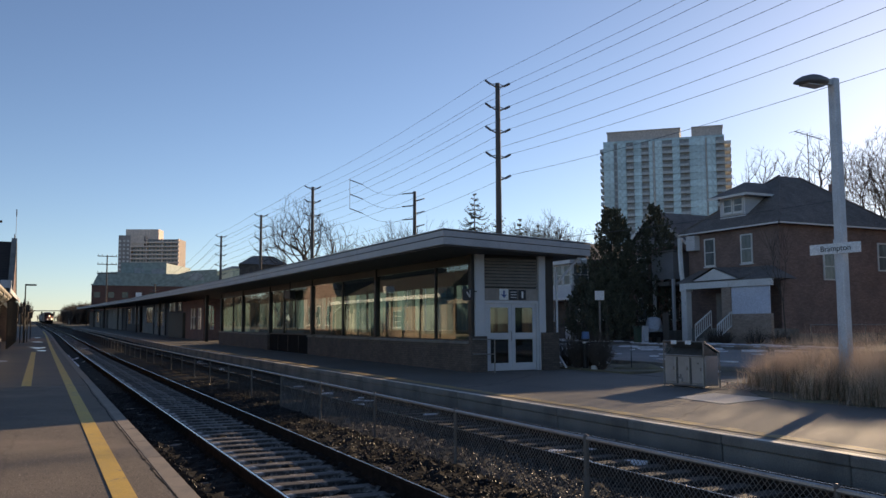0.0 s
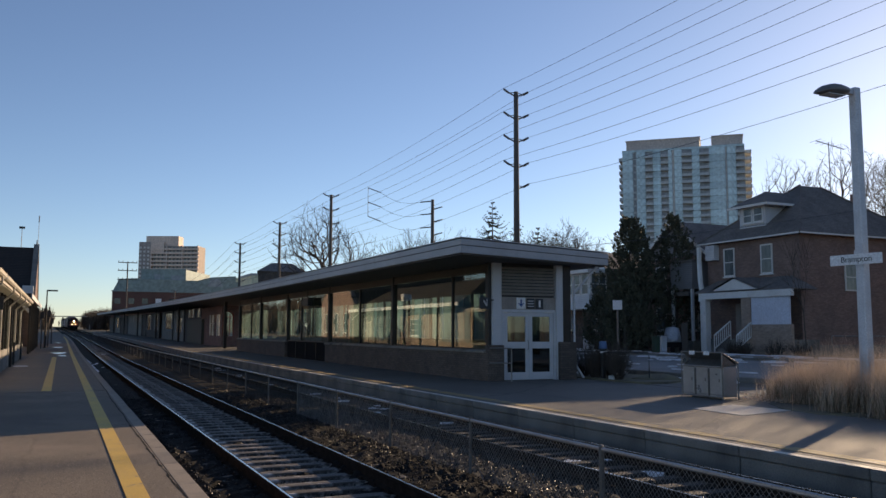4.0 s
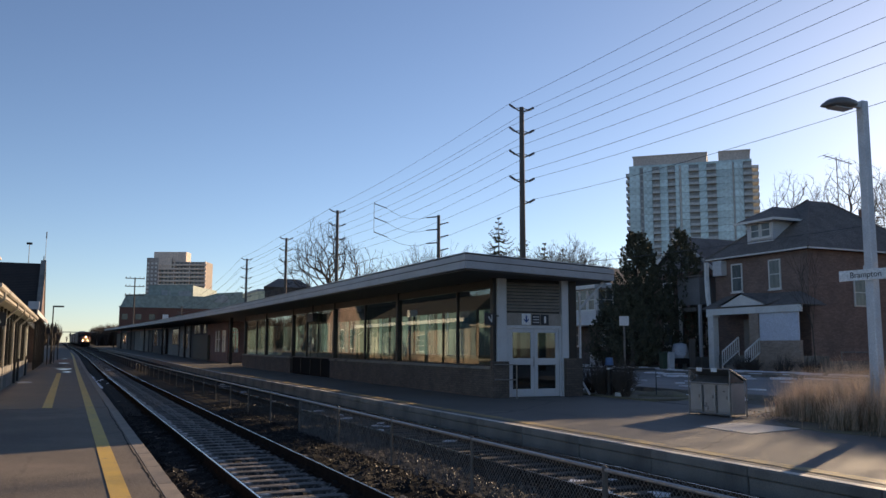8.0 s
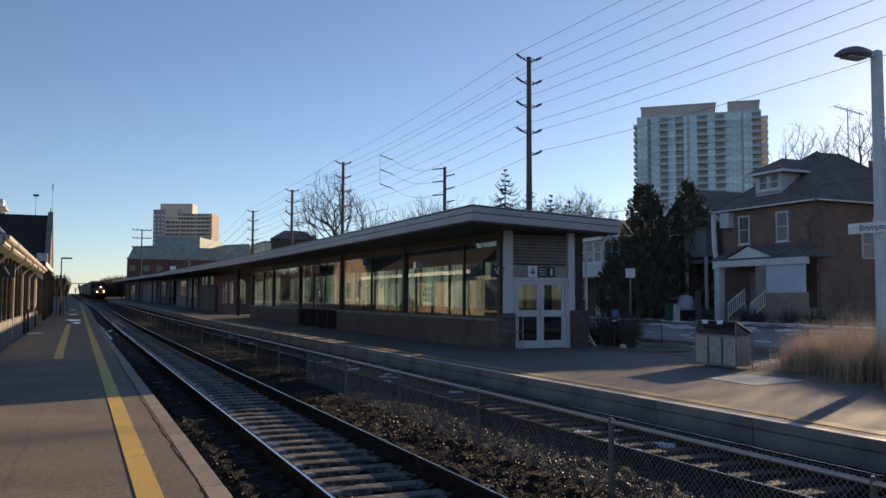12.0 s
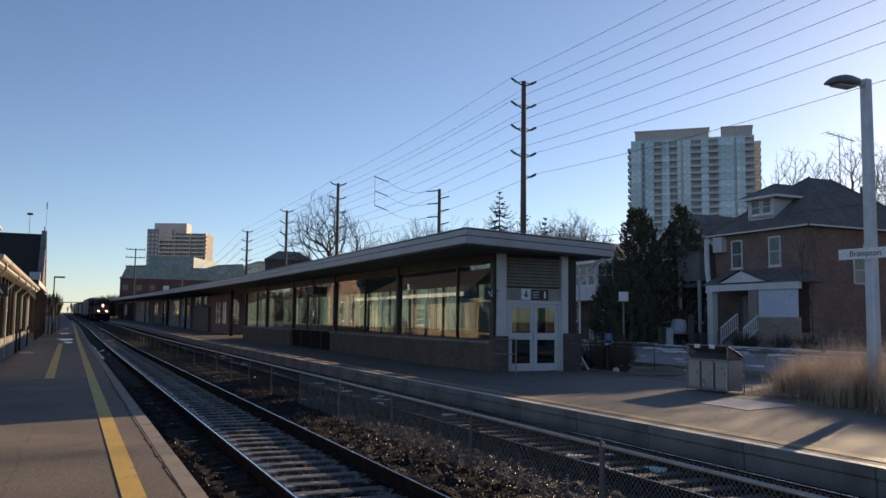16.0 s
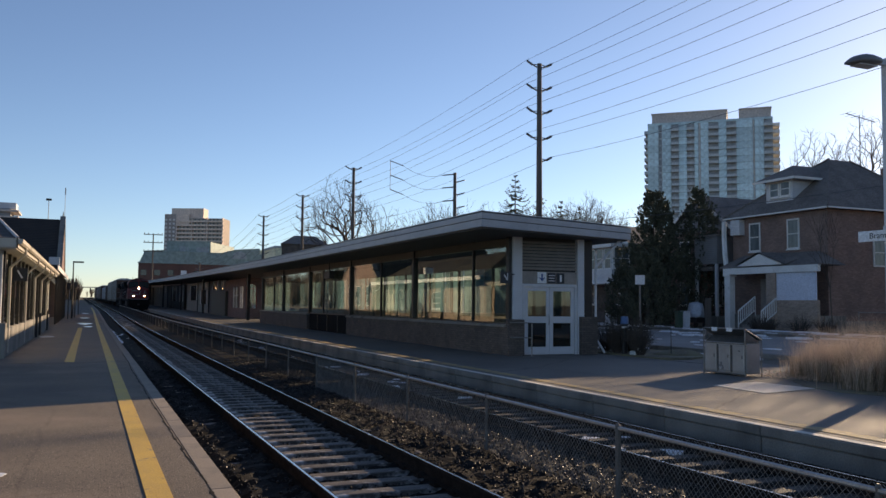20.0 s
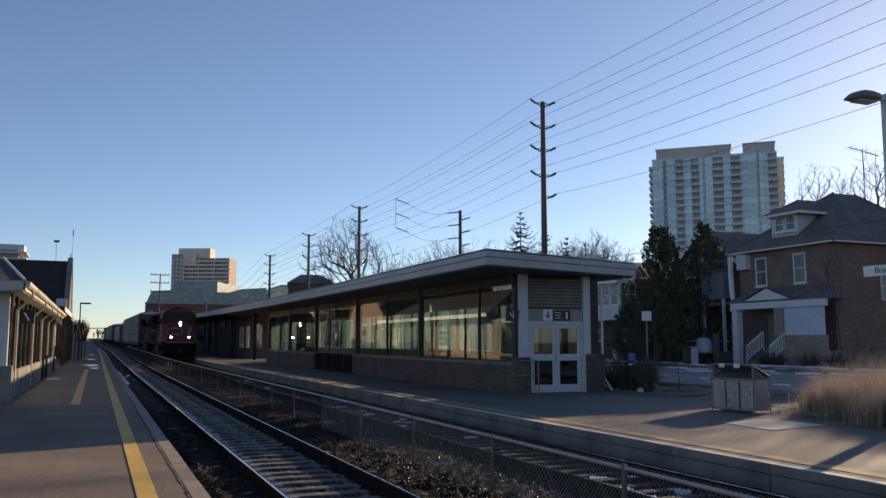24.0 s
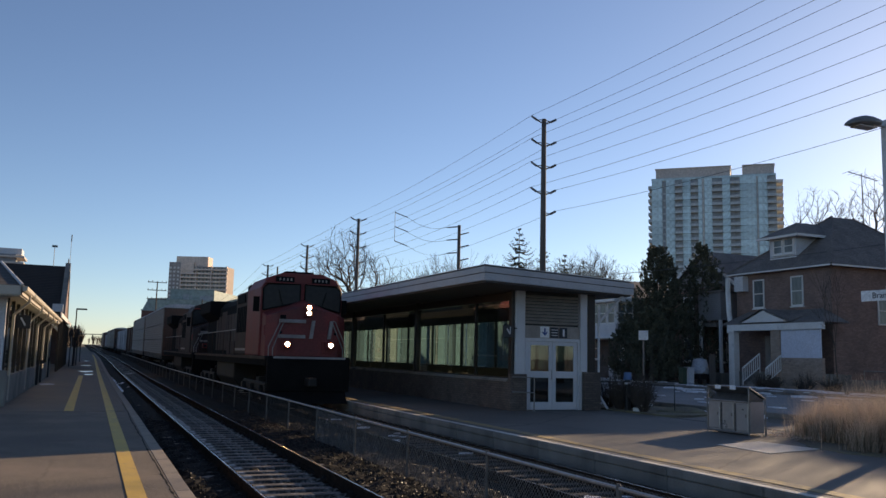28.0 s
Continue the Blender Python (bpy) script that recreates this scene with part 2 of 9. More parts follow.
PAVERS = cracked(patched(mat("far platform concrete", (0.152, 0.139, 0.125), (0.104, 0.096, 0.087), 0.75, scale=0.4, fine=70, bump=0.3), (0.14, 0.13, 0.12), 0.5, 0.55, 0.75), 0.18, 0.55, 0.006)
YELLOW_OLD = patched(mat("faded yellow line paint", (0.42, 0.29, 0.11), (0.30, 0.21, 0.09), 0.7, scale=1.5, fine=60, bump=0.3), (0.19, 0.165, 0.135), 3.0, 0.45, 0.62)
YELLOW = patched(mat("worn yellow line paint", (0.62, 0.39, 0.075), (0.50, 0.31, 0.06), 0.65, scale=2.0, fine=80, bump=0.3), (0.16, 0.14, 0.11), 5.0, 0.60, 0.70)
WHITE_LINE = patched(mat("worn white line paint", (0.66, 0.62, 0.56), (0.52, 0.48, 0.43), 0.65, scale=2.0, fine=80), (0.2, 0.18, 0.16), 4.0, 0.56, 0.72)
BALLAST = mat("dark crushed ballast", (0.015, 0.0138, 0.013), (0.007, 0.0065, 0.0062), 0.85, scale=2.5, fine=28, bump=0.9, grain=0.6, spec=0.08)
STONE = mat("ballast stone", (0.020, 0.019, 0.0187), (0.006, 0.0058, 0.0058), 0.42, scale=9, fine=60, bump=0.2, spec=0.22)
TIE = patched(mat("frosted old timber tie", (0.125, 0.107, 0.092), (0.05, 0.043, 0.038), 0.7, scale=3, fine=45, bump=0.6, vary=0.3, stretch=(0.25, 2, 2)), (0.66, 0.63, 0.61), 1.7, 0.53, 0.64)
RAIL_SIDE = mat("rusty rail side", (0.042, 0.030, 0.024), (0.024, 0.018, 0.015), 0.95, scale=4, fine=40, bump=0.4, spec=0.0)
RAIL_TOP = mat("polished rail head", (0.78, 0.75, 0.71), (0.66, 0.63, 0.59), 0.24, metal=1.0, scale=4, fine=90, bump=0.05)
GALV = mat("galvanised steel", (0.30, 0.285, 0.27), (0.19, 0.18, 0.17), 0.5, metal=0.6, scale=5, fine=60, bump=0.1)
FENCE = mat("dull fence tube", (0.40, 0.39, 0.385), (0.30, 0.29, 0.285), 0.38, metal=0.5, scale=5, fine=50, bump=0.1)
FENCE_POST = mat("dark weathered fence post", (0.13, 0.122, 0.116), (0.085, 0.08, 0.076), 0.55, metal=0.2, scale=5, fine=50, bump=0.1)
WIRE_MESH = mat("dull fence wire", (0.20, 0.19, 0.18), (0.13, 0.124, 0.118), 0.55, metal=0.25, scale=5, fine=50, bump=0)
# darker wire for the middle rail and the mesh farther off
WIRE_FAR = mat("dark fence wire", (0.06, 0.056, 0.053), (0.035, 0.033, 0.031), 0.7, scale=5, fine=50, bump=0, spec=0.2)
METAL_GREY = patched(mat("grey painted metal fascia", (0.43, 0.43, 0.44), (0.35, 0.35, 0.36), 0.5, scale=0.7, fine=35, bump=0.08), (0.27, 0.268, 0.268), 1.5, 0.6, 0.8, stretch=(1, 1, 0.2))
SOFFIT = mat("dark soffit boards", (0.10, 0.09, 0.08), (0.06, 0.055, 0.05), 0.7, scale=2, fine=30, stretch=(1, 4, 1))
BRICK_DARK = coursed(mat("dark brown brick", (0.16, 0.125, 0.105), (0.10, 0.08, 0.07), 0.85, scale=1.5, fine=25, bump=0.4), (0.55, 0.52, 0.5))
BRICK_RED = coursed(mat("weathered red brick", (0.29, 0.19, 0.163), (0.21, 0.14, 0.12), 0.85, scale=1.0, fine=22, bump=0.4), (0.75, 0.7, 0.66))
BRICK_DEEP = mat("deep red brick of a far block", (0.17, 0.082, 0.066), (0.12, 0.06, 0.05), 0.85, scale=0.4, fine=4, bump=0)
BRICK_TAN = coursed(mat("peach brick", (0.42, 0.32, 0.26), (0.33, 0.25, 0.20), 0.85, scale=1.0, fine=22, bump=0.4), (0.85, 0.8, 0.75))
FRAME_DARK = mat("dark bronze window frame", (0.045, 0.04, 0.037), (0.03, 0.028, 0.026), 0.4, metal=0.4, scale=3, fine=40, bump=0.05)
WHITE_PAINT = patched(mat("off-white paint", (0.70, 0.69, 0.67), (0.60, 0.59, 0.57), 0.5, scale=1.1, fine=40, bump=0.1), (0.45, 0.43, 0.41), 2.0, 0.62, 0.8)
GREY_PAINT = mat("pale grey paint", (0.56, 0.57, 0.59), (0.48, 0.49, 0.51), 0.45, scale=1.1, fine=40, bump=0.08)
LOUVRE = mat("brown louvre blades", (0.32, 0.285, 0.255), (0.24, 0.21, 0.19), 0.5, scale=2, fine=30)
BLACK = mat("black painted metal", (0.022, 0.022, 0.024), (0.014, 0.014, 0.015), 0.45, scale=2, fine=40, bump=0.08)
NAVY = mat("dark sign face", (0.026, 0.028, 0.038), (0.019, 0.021, 0.029), 0.35, scale=2, fine=30, bump=0)
SIGN_WHITE = mat("white sign face", (0.78, 0.79, 0.80), (0.70, 0.71, 0.72), 0.4, scale=2, fine=30, bump=0)
SIGN_BLUE = mat("blue sign mark", (0.04, 0.10, 0.30), None, 0.4, bump=0)
SHELTER_FLOOR = mat("shelter floor tile", (0.30, 0.28, 0.25), None, 0.6, scale=1, fine=20)
SHINGLE = ribbed(mat("dark asphalt shingles", (0.19, 0.165, 0.15), (0.125, 0.11, 0.102), 0.9, scale=1.2, fine=14, grain=0.5), "Z", 9, 0.02)
SLATE = ribbed(mat("near-black slate roof", (0.036, 0.028, 0.024), (0.022, 0.0175, 0.015), 0.8, scale=1.0, fine=12, grain=0.4), "Z", 6, 0.02)
SIDING = ribbed(mat("white lap siding", (0.62, 0.62, 0.63), (0.53, 0.53, 0.54), 0.6, scale=1, fine=20), "Z", 8, 0.015)
SIDING_GREY = ribbed(mat("grey lap siding", (0.22, 0.22, 0.23), (0.17, 0.17, 0.18), 0.65, scale=1, fine=20), "Z", 8, 0.015)
WOOD_POLE = mat("weathered utility pole wood", (0.135, 0.115, 0.10), (0.085, 0.073, 0.065), 0.85, scale=2, fine=40, bump=0.5, stretch=(4, 4, 0.3))
PORCELAIN = mat("grey insulator", (0.10, 0.10, 0.11), None, 0.3, bump=0)
CABLE = mat("dark aluminium cable", (0.07, 0.072, 0.08), None, 0.5, metal=0.3, bump=0)
BARK = mat("grey-brown bark", (0.105, 0.083, 0.068), (0.06, 0.048, 0.04), 0.9, scale=5, fine=40, bump=0.6)
TWIG = mat("bare twig bark", (0.085, 0.064, 0.052), (0.05, 0.039, 0.032), 0.9, scale=5, fine=40, bump=0)
NEEDLE = mat("dark conifer foliage", (0.105, 0.105, 0.068), (0.05, 0.054, 0.036), 0.8, scale=2.5, fine=30, bump=0, vary=0.1)
GRASS_DRY = leafy(mat("dry ornamental grass", (0.72, 0.56, 0.43), (0.52, 0.395, 0.30), 0.7, scale=4, fine=30, bump=0))
GRASS_LOW = leafy(mat("green-brown grass stems", (0.28, 0.21, 0.14), (0.18, 0.14, 0.09), 0.8, scale=4, fine=30, bump=0))
SOIL = patched(mat("winter soil and dead lawn", (0.17, 0.14, 0.10), (0.11, 0.094, 0.07), 0.95, scale=0.7, fine=18, bump=0.8, grain=0.4), (0.19, 0.17, 0.10), 0.4, 0.5, 0.65)
ROAD = patched(mat("street asphalt", (0.27, 0.26, 0.25), (0.19, 0.184, 0.178), 0.75, scale=0.4, fine=50, bump=0.4), (0.13, 0.125, 0.12), 0.3, 0.55, 0.7)
SNOW = mat("old patchy snow", (0.78, 0.80, 0.84), (0.62, 0.64, 0.68), 0.6, scale=2, fine=20, bump=0.4)
ICE = mat("glazed white ice", (0.84, 0.85, 0.87), (0.70, 0.71, 0.74), 0.22, scale=2, fine=14, bump=0.1, spec=0.6)
STEEL_BOX = patched(mat("scuffed stainless steel", (0.50, 0.50, 0.505), (0.38, 0.38, 0.385), 0.30, metal=0.5, scale=1.2, fine=14, bump=0.03, grain=0.06), (0.30, 0.28, 0.26), 1.1, 0.5, 0.8)
PANE = glass("clear window pane", (0.80, 0.90, 0.84))
PANE_TINT = glass("tinted window pane", (0.36, 0.42, 0.40))
PANE_HOUSE = mat("curtained house window", (0.15, 0.17, 0.175), (0.07, 0.085, 0.09), 0.14, scale=1.2, fine=6, bump=0.02, spec=0.6, stretch=(3, 3, 0.6))
PANE_DARK = mat("dark reflective window", (0.035, 0.045, 0.055), (0.02, 0.026, 0.032), 0.08, scale=0.6, fine=6, bump=0.03, spec=0.9)
def frosted(name, col):
    """Pale translucent sheet that glows when daylight stands behind it."""
    m = leafy(mat(name, col, tuple(c * 0.85 for c in col), 0.4, scale=0.8, fine=6, bump=0.0), 0.88)
    return m


FROSTED = [frosted("pale green frosted sheet", (0.115, 0.185, 0.215)), frosted("cream frosted sheet", (0.20, 0.235, 0.235)), frosted("grey-green frosted sheet", (0.08, 0.122, 0.142)), frosted("pale frosted sheet", (0.25, 0.345, 0.38)), frosted("dark grey-green sheet", (0.048, 0.068, 0.08))]
LAMP_GREY = mat("silver-grey lamp paint", (0.60, 0.62, 0.65), (0.50, 0.52, 0.55), 0.45, metal=0.1, scale=3, fine=40, bump=0.05)
BIN_GREEN = mat("dark green bin plastic", (0.035, 0.075, 0.05), None, 0.5, bump=0.05)
PLASTIC_BLUE = mat("blue plastic", (0.06, 0.16, 0.34), None, 0.5, bump=0.05)
# far buildings
TOWER_GLASS = mat("blue-green curtain wall", (0.48, 0.64, 0.66), (0.38, 0.53, 0.56), 0.25, metal=0.0, scale=0.15, fine=0.8, bump=0.0, vary=0.18, spec=0.7)
TOWER_CONC = mat("tower concrete", (0.56, 0.50, 0.455), (0.48, 0.43, 0.40), 0.8, scale=0.12, fine=1.5, bump=0)
TOWER_BALC = mat("grey-blue balcony upstand", (0.50, 0.54, 0.55), (0.43, 0.47, 0.48), 0.6, scale=0.15, fine=1.5, bump=0)
TOWER_WHITE = mat("white tower upstand", (0.72, 0.70, 0.66), None, 0.7, scale=0.1, fine=1, bump=0)
# the balcony recesses' shade is put into this darker grey
TOWER_DARK = mat("shaded balcony recess", (0.34, 0.37, 0.385), None, 0.7, scale=0.2, fine=1, bump=0)
PINK_CONC = mat("pinkish precast concrete", (0.74, 0.60, 0.51), (0.66, 0.52, 0.44), 0.85, scale=0.1, fine=1, bump=0)
TEAL_CLAD = mat("pale teal cladding", (0.26, 0.33, 0.31), (0.235, 0.30, 0.285), 0.7, scale=0.15, fine=1, bump=0)
CREAM_CLAD = mat("cream render", (0.78, 0.72, 0.50), (0.70, 0.64, 0.44), 0.8, scale=0.15, fine=1, bump=0)
# rolling stock
LOCO_RED = patched(mat("grimy orange-red locomotive paint", (0.215, 0.032, 0.030), (0.15, 0.025, 0.023), 0.58, scale=0.8, fine=20, bump=0.05), (0.085, 0.028, 0.024), 0.9, 0.55, 0.8)
LOCO_BLACK = patched(mat("sooty black locomotive paint", (0.014, 0.0135, 0.0135), (0.008, 0.008, 0.008), 0.8, scale=0.8, fine=20, bump=0.1, spec=0.05), (0.018, 0.016, 0.015), 0.9, 0.55, 0.8)
LOCO_GRIME = patched(mat("sooty maroon locomotive paint", (0.060, 0.034, 0.030), (0.034, 0.022, 0.020), 0.7, scale=0.8, fine=20, bump=0.08, spec=0.2), (0.085, 0.075, 0.066), 0.8, 0.52, 0.75, stretch=(1, 1, 0.4))
LOCO_WHITE = mat("dirty white paint", (0.32, 0.29, 0.28), (0.20, 0.17, 0.165), 0.55, scale=1.5, fine=30, bump=0.05)
RACK_GREY = patched(mat("galvanised rack panels", (0.30, 0.285, 0.255), (0.22, 0.21, 0.19), 0.5, metal=0.4, scale=0.5, fine=12, bump=0.1), (0.20, 0.14, 0.10), 0.5, 0.55, 0.75)
BOX_BROWN = patched(mat("boxcar brown paint", (0.15, 0.075, 0.05), (0.10, 0.052, 0.037), 0.75, scale=0.6, fine=14, bump=0.2), (0.07, 0.045, 0.035), 0.6, 0.5, 0.7)
CREAM_WORN = patched(mat("worn cream trim", (0.50, 0.45, 0.38), (0.40, 0.36, 0.30), 0.55, scale=1.1, fine=40, bump=0.1), (0.3, 0.27, 0.23), 2.0, 0.6, 0.8)
CAB_GLASS = mat("dusty cab window", (0.018, 0.02, 0.023), (0.01, 0.012, 0.014), 0.32, scale=0.8, fine=8, bump=0, spec=0.25)
PATCH_ASPHALT = cracked(mat("darker patched asphalt", (0.165, 0.13, 0.102), (0.12, 0.096, 0.076), 0.8, scale=0.5, fine=90, bump=0.5, grain=0.4), 0.2, 0.6, 0.006)
CAR_PALE = patched(mat("pale grey hopper paint", (0.52, 0.52, 0.53), (0.40, 0.40, 0.41), 0.6, scale=0.5, fine=14, bump=0.1), (0.24, 0.22, 0.2), 0.6, 0.5, 0.72)
UNDER = mat("oily underframe", (0.022, 0.02, 0.018), (0.012, 0.011, 0.01), 0.7, scale=2, fine=20, bump=0.3)
HEADLAMP = glow("lit headlamp", (1.0, 0.66, 0.38), 65.0)
# the wall itself glows in place of the waiting room's lamps
LIT_ROOM = glow("glowing waiting room wall", (1.0, 0.58, 0.32), 0.5)


# ---- mesh helpers ----
class Mesh:
    """Vertices and faces gathered from simple solids, all in world metres."""

    def __init__(self):
        self.v, self.f, self.m = [], [], []
        self.slot = 0

    def add(self, verts, faces):
        o = len(self.v)
        self.v.extend(tuple(p) for p in verts)
        for f in faces:
            self.f.append([i + o for i in f])
            self.m.append(self.slot)
        return self

    def box(self, x0, x1, y0, y1, z0, z1):
        x0, x1, y0, y1, z0, z1 = min(x0, x1), max(x0, x1), min(y0, y1), max(y0, y1), min(z0, z1), max(z0, z1)
        return self.add([(x0, y0, z0), (x1, y0, z0), (x1, y1, z0), (x0, y1, z0), (x0, y0, z1), (x1, y0, z1), (x1, y1, z1), (x0, y1, z1)],
                        [(0, 3, 2, 1), (4, 5, 6, 7), (0, 1, 5, 4), (1, 2, 6, 5), (2, 3, 7, 6), (3, 0, 4, 7)])

    def tube(self, a, b, r0, r1=None, n=8, caps=True):
        a, b = Vector(a), Vector(b)
        r1 = r0 if r1 is None else r1
        w = (b - a).normalized()
        u = w.orthogonal().normalized()
        s = w.cross(u)
        vs = []
        for c, r in ((a, r0), (b, r1)):
            for k in range(n):
                q = 2 * math.pi * k / n
                vs.append(c + r * (math.cos(q) * u + math.sin(q) * s))
        fs = [(k, (k + 1) % n, n + (k + 1) % n, n + k) for k in range(n)]
        if caps:
            fs += [tuple(range(n - 1, -1, -1)), tuple(range(n, 2 * n))]
        return self.add(vs, fs)

    def line(self, pts, r, n=6):
        """A bent round bar through the points, in one piece."""
        pts = [Vector(p) for p in pts]
        vs, u = [], None
        for k, p in enumerate(pts):
            w = (pts[min(k + 1, len(pts) - 1)] - pts[max(k - 1, 0)]).normalized()
            u = w.orthogonal() if u is None else u - w * u.dot(w)
            u.normalize()
            s = w.cross(u)
            vs += [p + r * (math.cos(2 * math.pi * j / n) * u + math.sin(2 * math.pi * j / n) * s) for j in range(n)]
        fs = [(k * n + j, k * n + (j + 1) % n, (k + 1) * n + (j + 1) % n, (k + 1) * n + j) for k in range(len(pts) - 1) for j in range(n)]
        return self.add(vs, fs + [tuple(range(n - 1, -1, -1)), tuple(range((len(pts) - 1) * n, len(pts) * n))])

    def prism(self, poly, axis, a, b):
        """A polygon in the two other axes (in order x, y, z), drawn out from a to b along the axis."""
        def at(p, h):
            return (h, p[0], p[1]) if axis == "x" else (p[0], h, p[1]) if axis == "y" else (p[0], p[1], h)
        n = len(poly)
        vs = [at(p, a) for p in poly] + [at(p, b) for p in poly]
        return self.add(vs, [(k, (k + 1) % n, n + (k + 1) % n, n + k) for k in range(n)] + [tuple(range(n - 1, -1, -1)), tuple(range(n, 2 * n))])

    def rot(self, m):
        self.v = [tuple(m @ Vector(p)) for p in self.v]
        return self


def make(name, mesh, mats, base=(0, 0, 0), bevel=0.0, smooth=False):
    me = bpy.data.meshes.new(name)
    bx, by, bz = base
    me.from_pydata([(x - bx, y - by, z - bz) for x, y, z in mesh.v], [], mesh.f)
    for m in (mats if isinstance(mats, (list, tuple)) else [mats]):
        me.materials.append(m)
    if any(mesh.m):
        me.polygons.foreach_set("material_index", mesh.m)
    bm = bmesh.new()
    bm.from_mesh(me)
    if len(bm.faces) < 4000:
        bmesh.ops.recalc_face_normals(bm, faces=bm.faces)
    if bevel:
        bmesh.ops.remove_doubles(bm, verts=bm.verts, dist=1e-5)
        es = [e for e in bm.edges if len(e.link_faces) == 2 and e.calc_face_angle(0) > 0.6]
        bmesh.ops.bevel(bm, geom=es, offset=bevel, segments=1, affect="EDGES", clamp_overlap=True)
    bm.to_mesh(me)
    bm.free()
    if smooth:
        me.polygons.foreach_set("use_smooth", [True] * len(me.polygons))
    ob = new(name, me)
    ob.location = base
    return ob


BASES = {}


def thing(name, base, label, category, group="", kind=""):
    ob = new(name)
    ob.empty_display_size = 0.2
    ob.location = base
    BASES[ob] = Vector(base)
    return tagged(ob, label, category, group, kind)


def part(name, mesh, mats, parent, label="", bevel=0.0, smooth=False):
    """One mesh under a thing or a part; the mesh is given in world metres."""
    base = BASES[parent]
    ob = make(name, mesh, mats, base, bevel, smooth)
    ob.location = (0, 0, 0)
    ob.parent = parent
    BASES[ob] = base
    if label:
        ob["label"] = label
    return ob


def pane(ob):
    ob.visible_shadow = False
    return ob


def solid(name, mesh, mats, label, category, kind="", group="", bevel=0.0, smooth=False, base=None):
    """A thing or a piece of the setting that is one mesh."""
    ob = make(name, mesh, mats, base or (0, 0, 0), bevel, smooth)
    BASES[ob] = Vector(base or (0, 0, 0))
    return tagged(ob, label, category, group, kind)


def cur(y):
    """How far the line has swung aside at y."""
    u = max(0.0, y - 110)
    return -0.011 * (u - 20 * (1 - math.exp(-u / 20)))


def gr(y):
    """How far the line has climbed at y."""
    u = max(0.0, min(y, 900) - 50)
    return 0.0065 * (u - 15 * (1 - math.exp(-u / 15)))


def steps(y0, y1):
    """Stations along the line, closer where it bends."""
    n = max(1, int((y1 - y0) / 12))
    return [y0 + (y1 - y0) * k / n for k in range(n + 1)]


def strip(mesh, profile, y0, y1, closed=True):
    """A cross-section (x, z) swept along the line from y0 to y1."""
    ys = steps(y0, y1)
    n = len(profile)
    vs = [(x + cur(y), y, z + gr(y)) for y in ys for x, z in profile]
    fs = []
    for k in range(len(ys) - 1):
        for j in range(n if closed else n - 1):
            a, b = k * n + j, k * n + (j + 1) % n
            fs.append((a, b, b + n, a + n))
    if closed:
        fs += [tuple(range(n - 1, -1, -1)), tuple(range((len(ys) - 1) * n, len(ys) * n))]
    return mesh.add(vs, fs)


# ---- ground, tracks, platforms ----
def ground_z(x, y):
    if 1.2 < x < 9.3:
        z = -0.85
    elif x <= 1.2:
        z = -0.13
    else:
        z = -0.13 if x < 16 else -0.06 + 0.48 * min(1.0, (x - 16) / 17)
    return z + gr(y)


def build_ground():
    xs = [-4000, -900, -250, -90, -40, -16, 1.1, 1.25, 9.25, 9.5, 12, 16, 18, 22, 26, 30, 33, 40, 60, 100, 200, 500, 1500, 4000]
    ys = [-4000, -600, -150, -60, -20] + [8 * k for k in range(0, 32)] + [270, 320, 400, 520, 700, 900, 1500, 4000]
    vs = [(x + (cur(y) if -90 < x < 100 else 0), y, ground_z(x, y)) for y in ys for x in xs]
    n = len(xs)
    fs = [(j * n + i, j * n + i + 1, (j + 1) * n + i + 1, (j + 1) * n + i) for j in range(len(ys) - 1) for i in range(n - 1)]
    solid("ground", Mesh().add(vs, fs), SOIL, "brown winter ground with dead grass reaching the horizon", "ground", "structure")


TRACKS = (3.17, 7.36)
RAIL_Z = -0.22


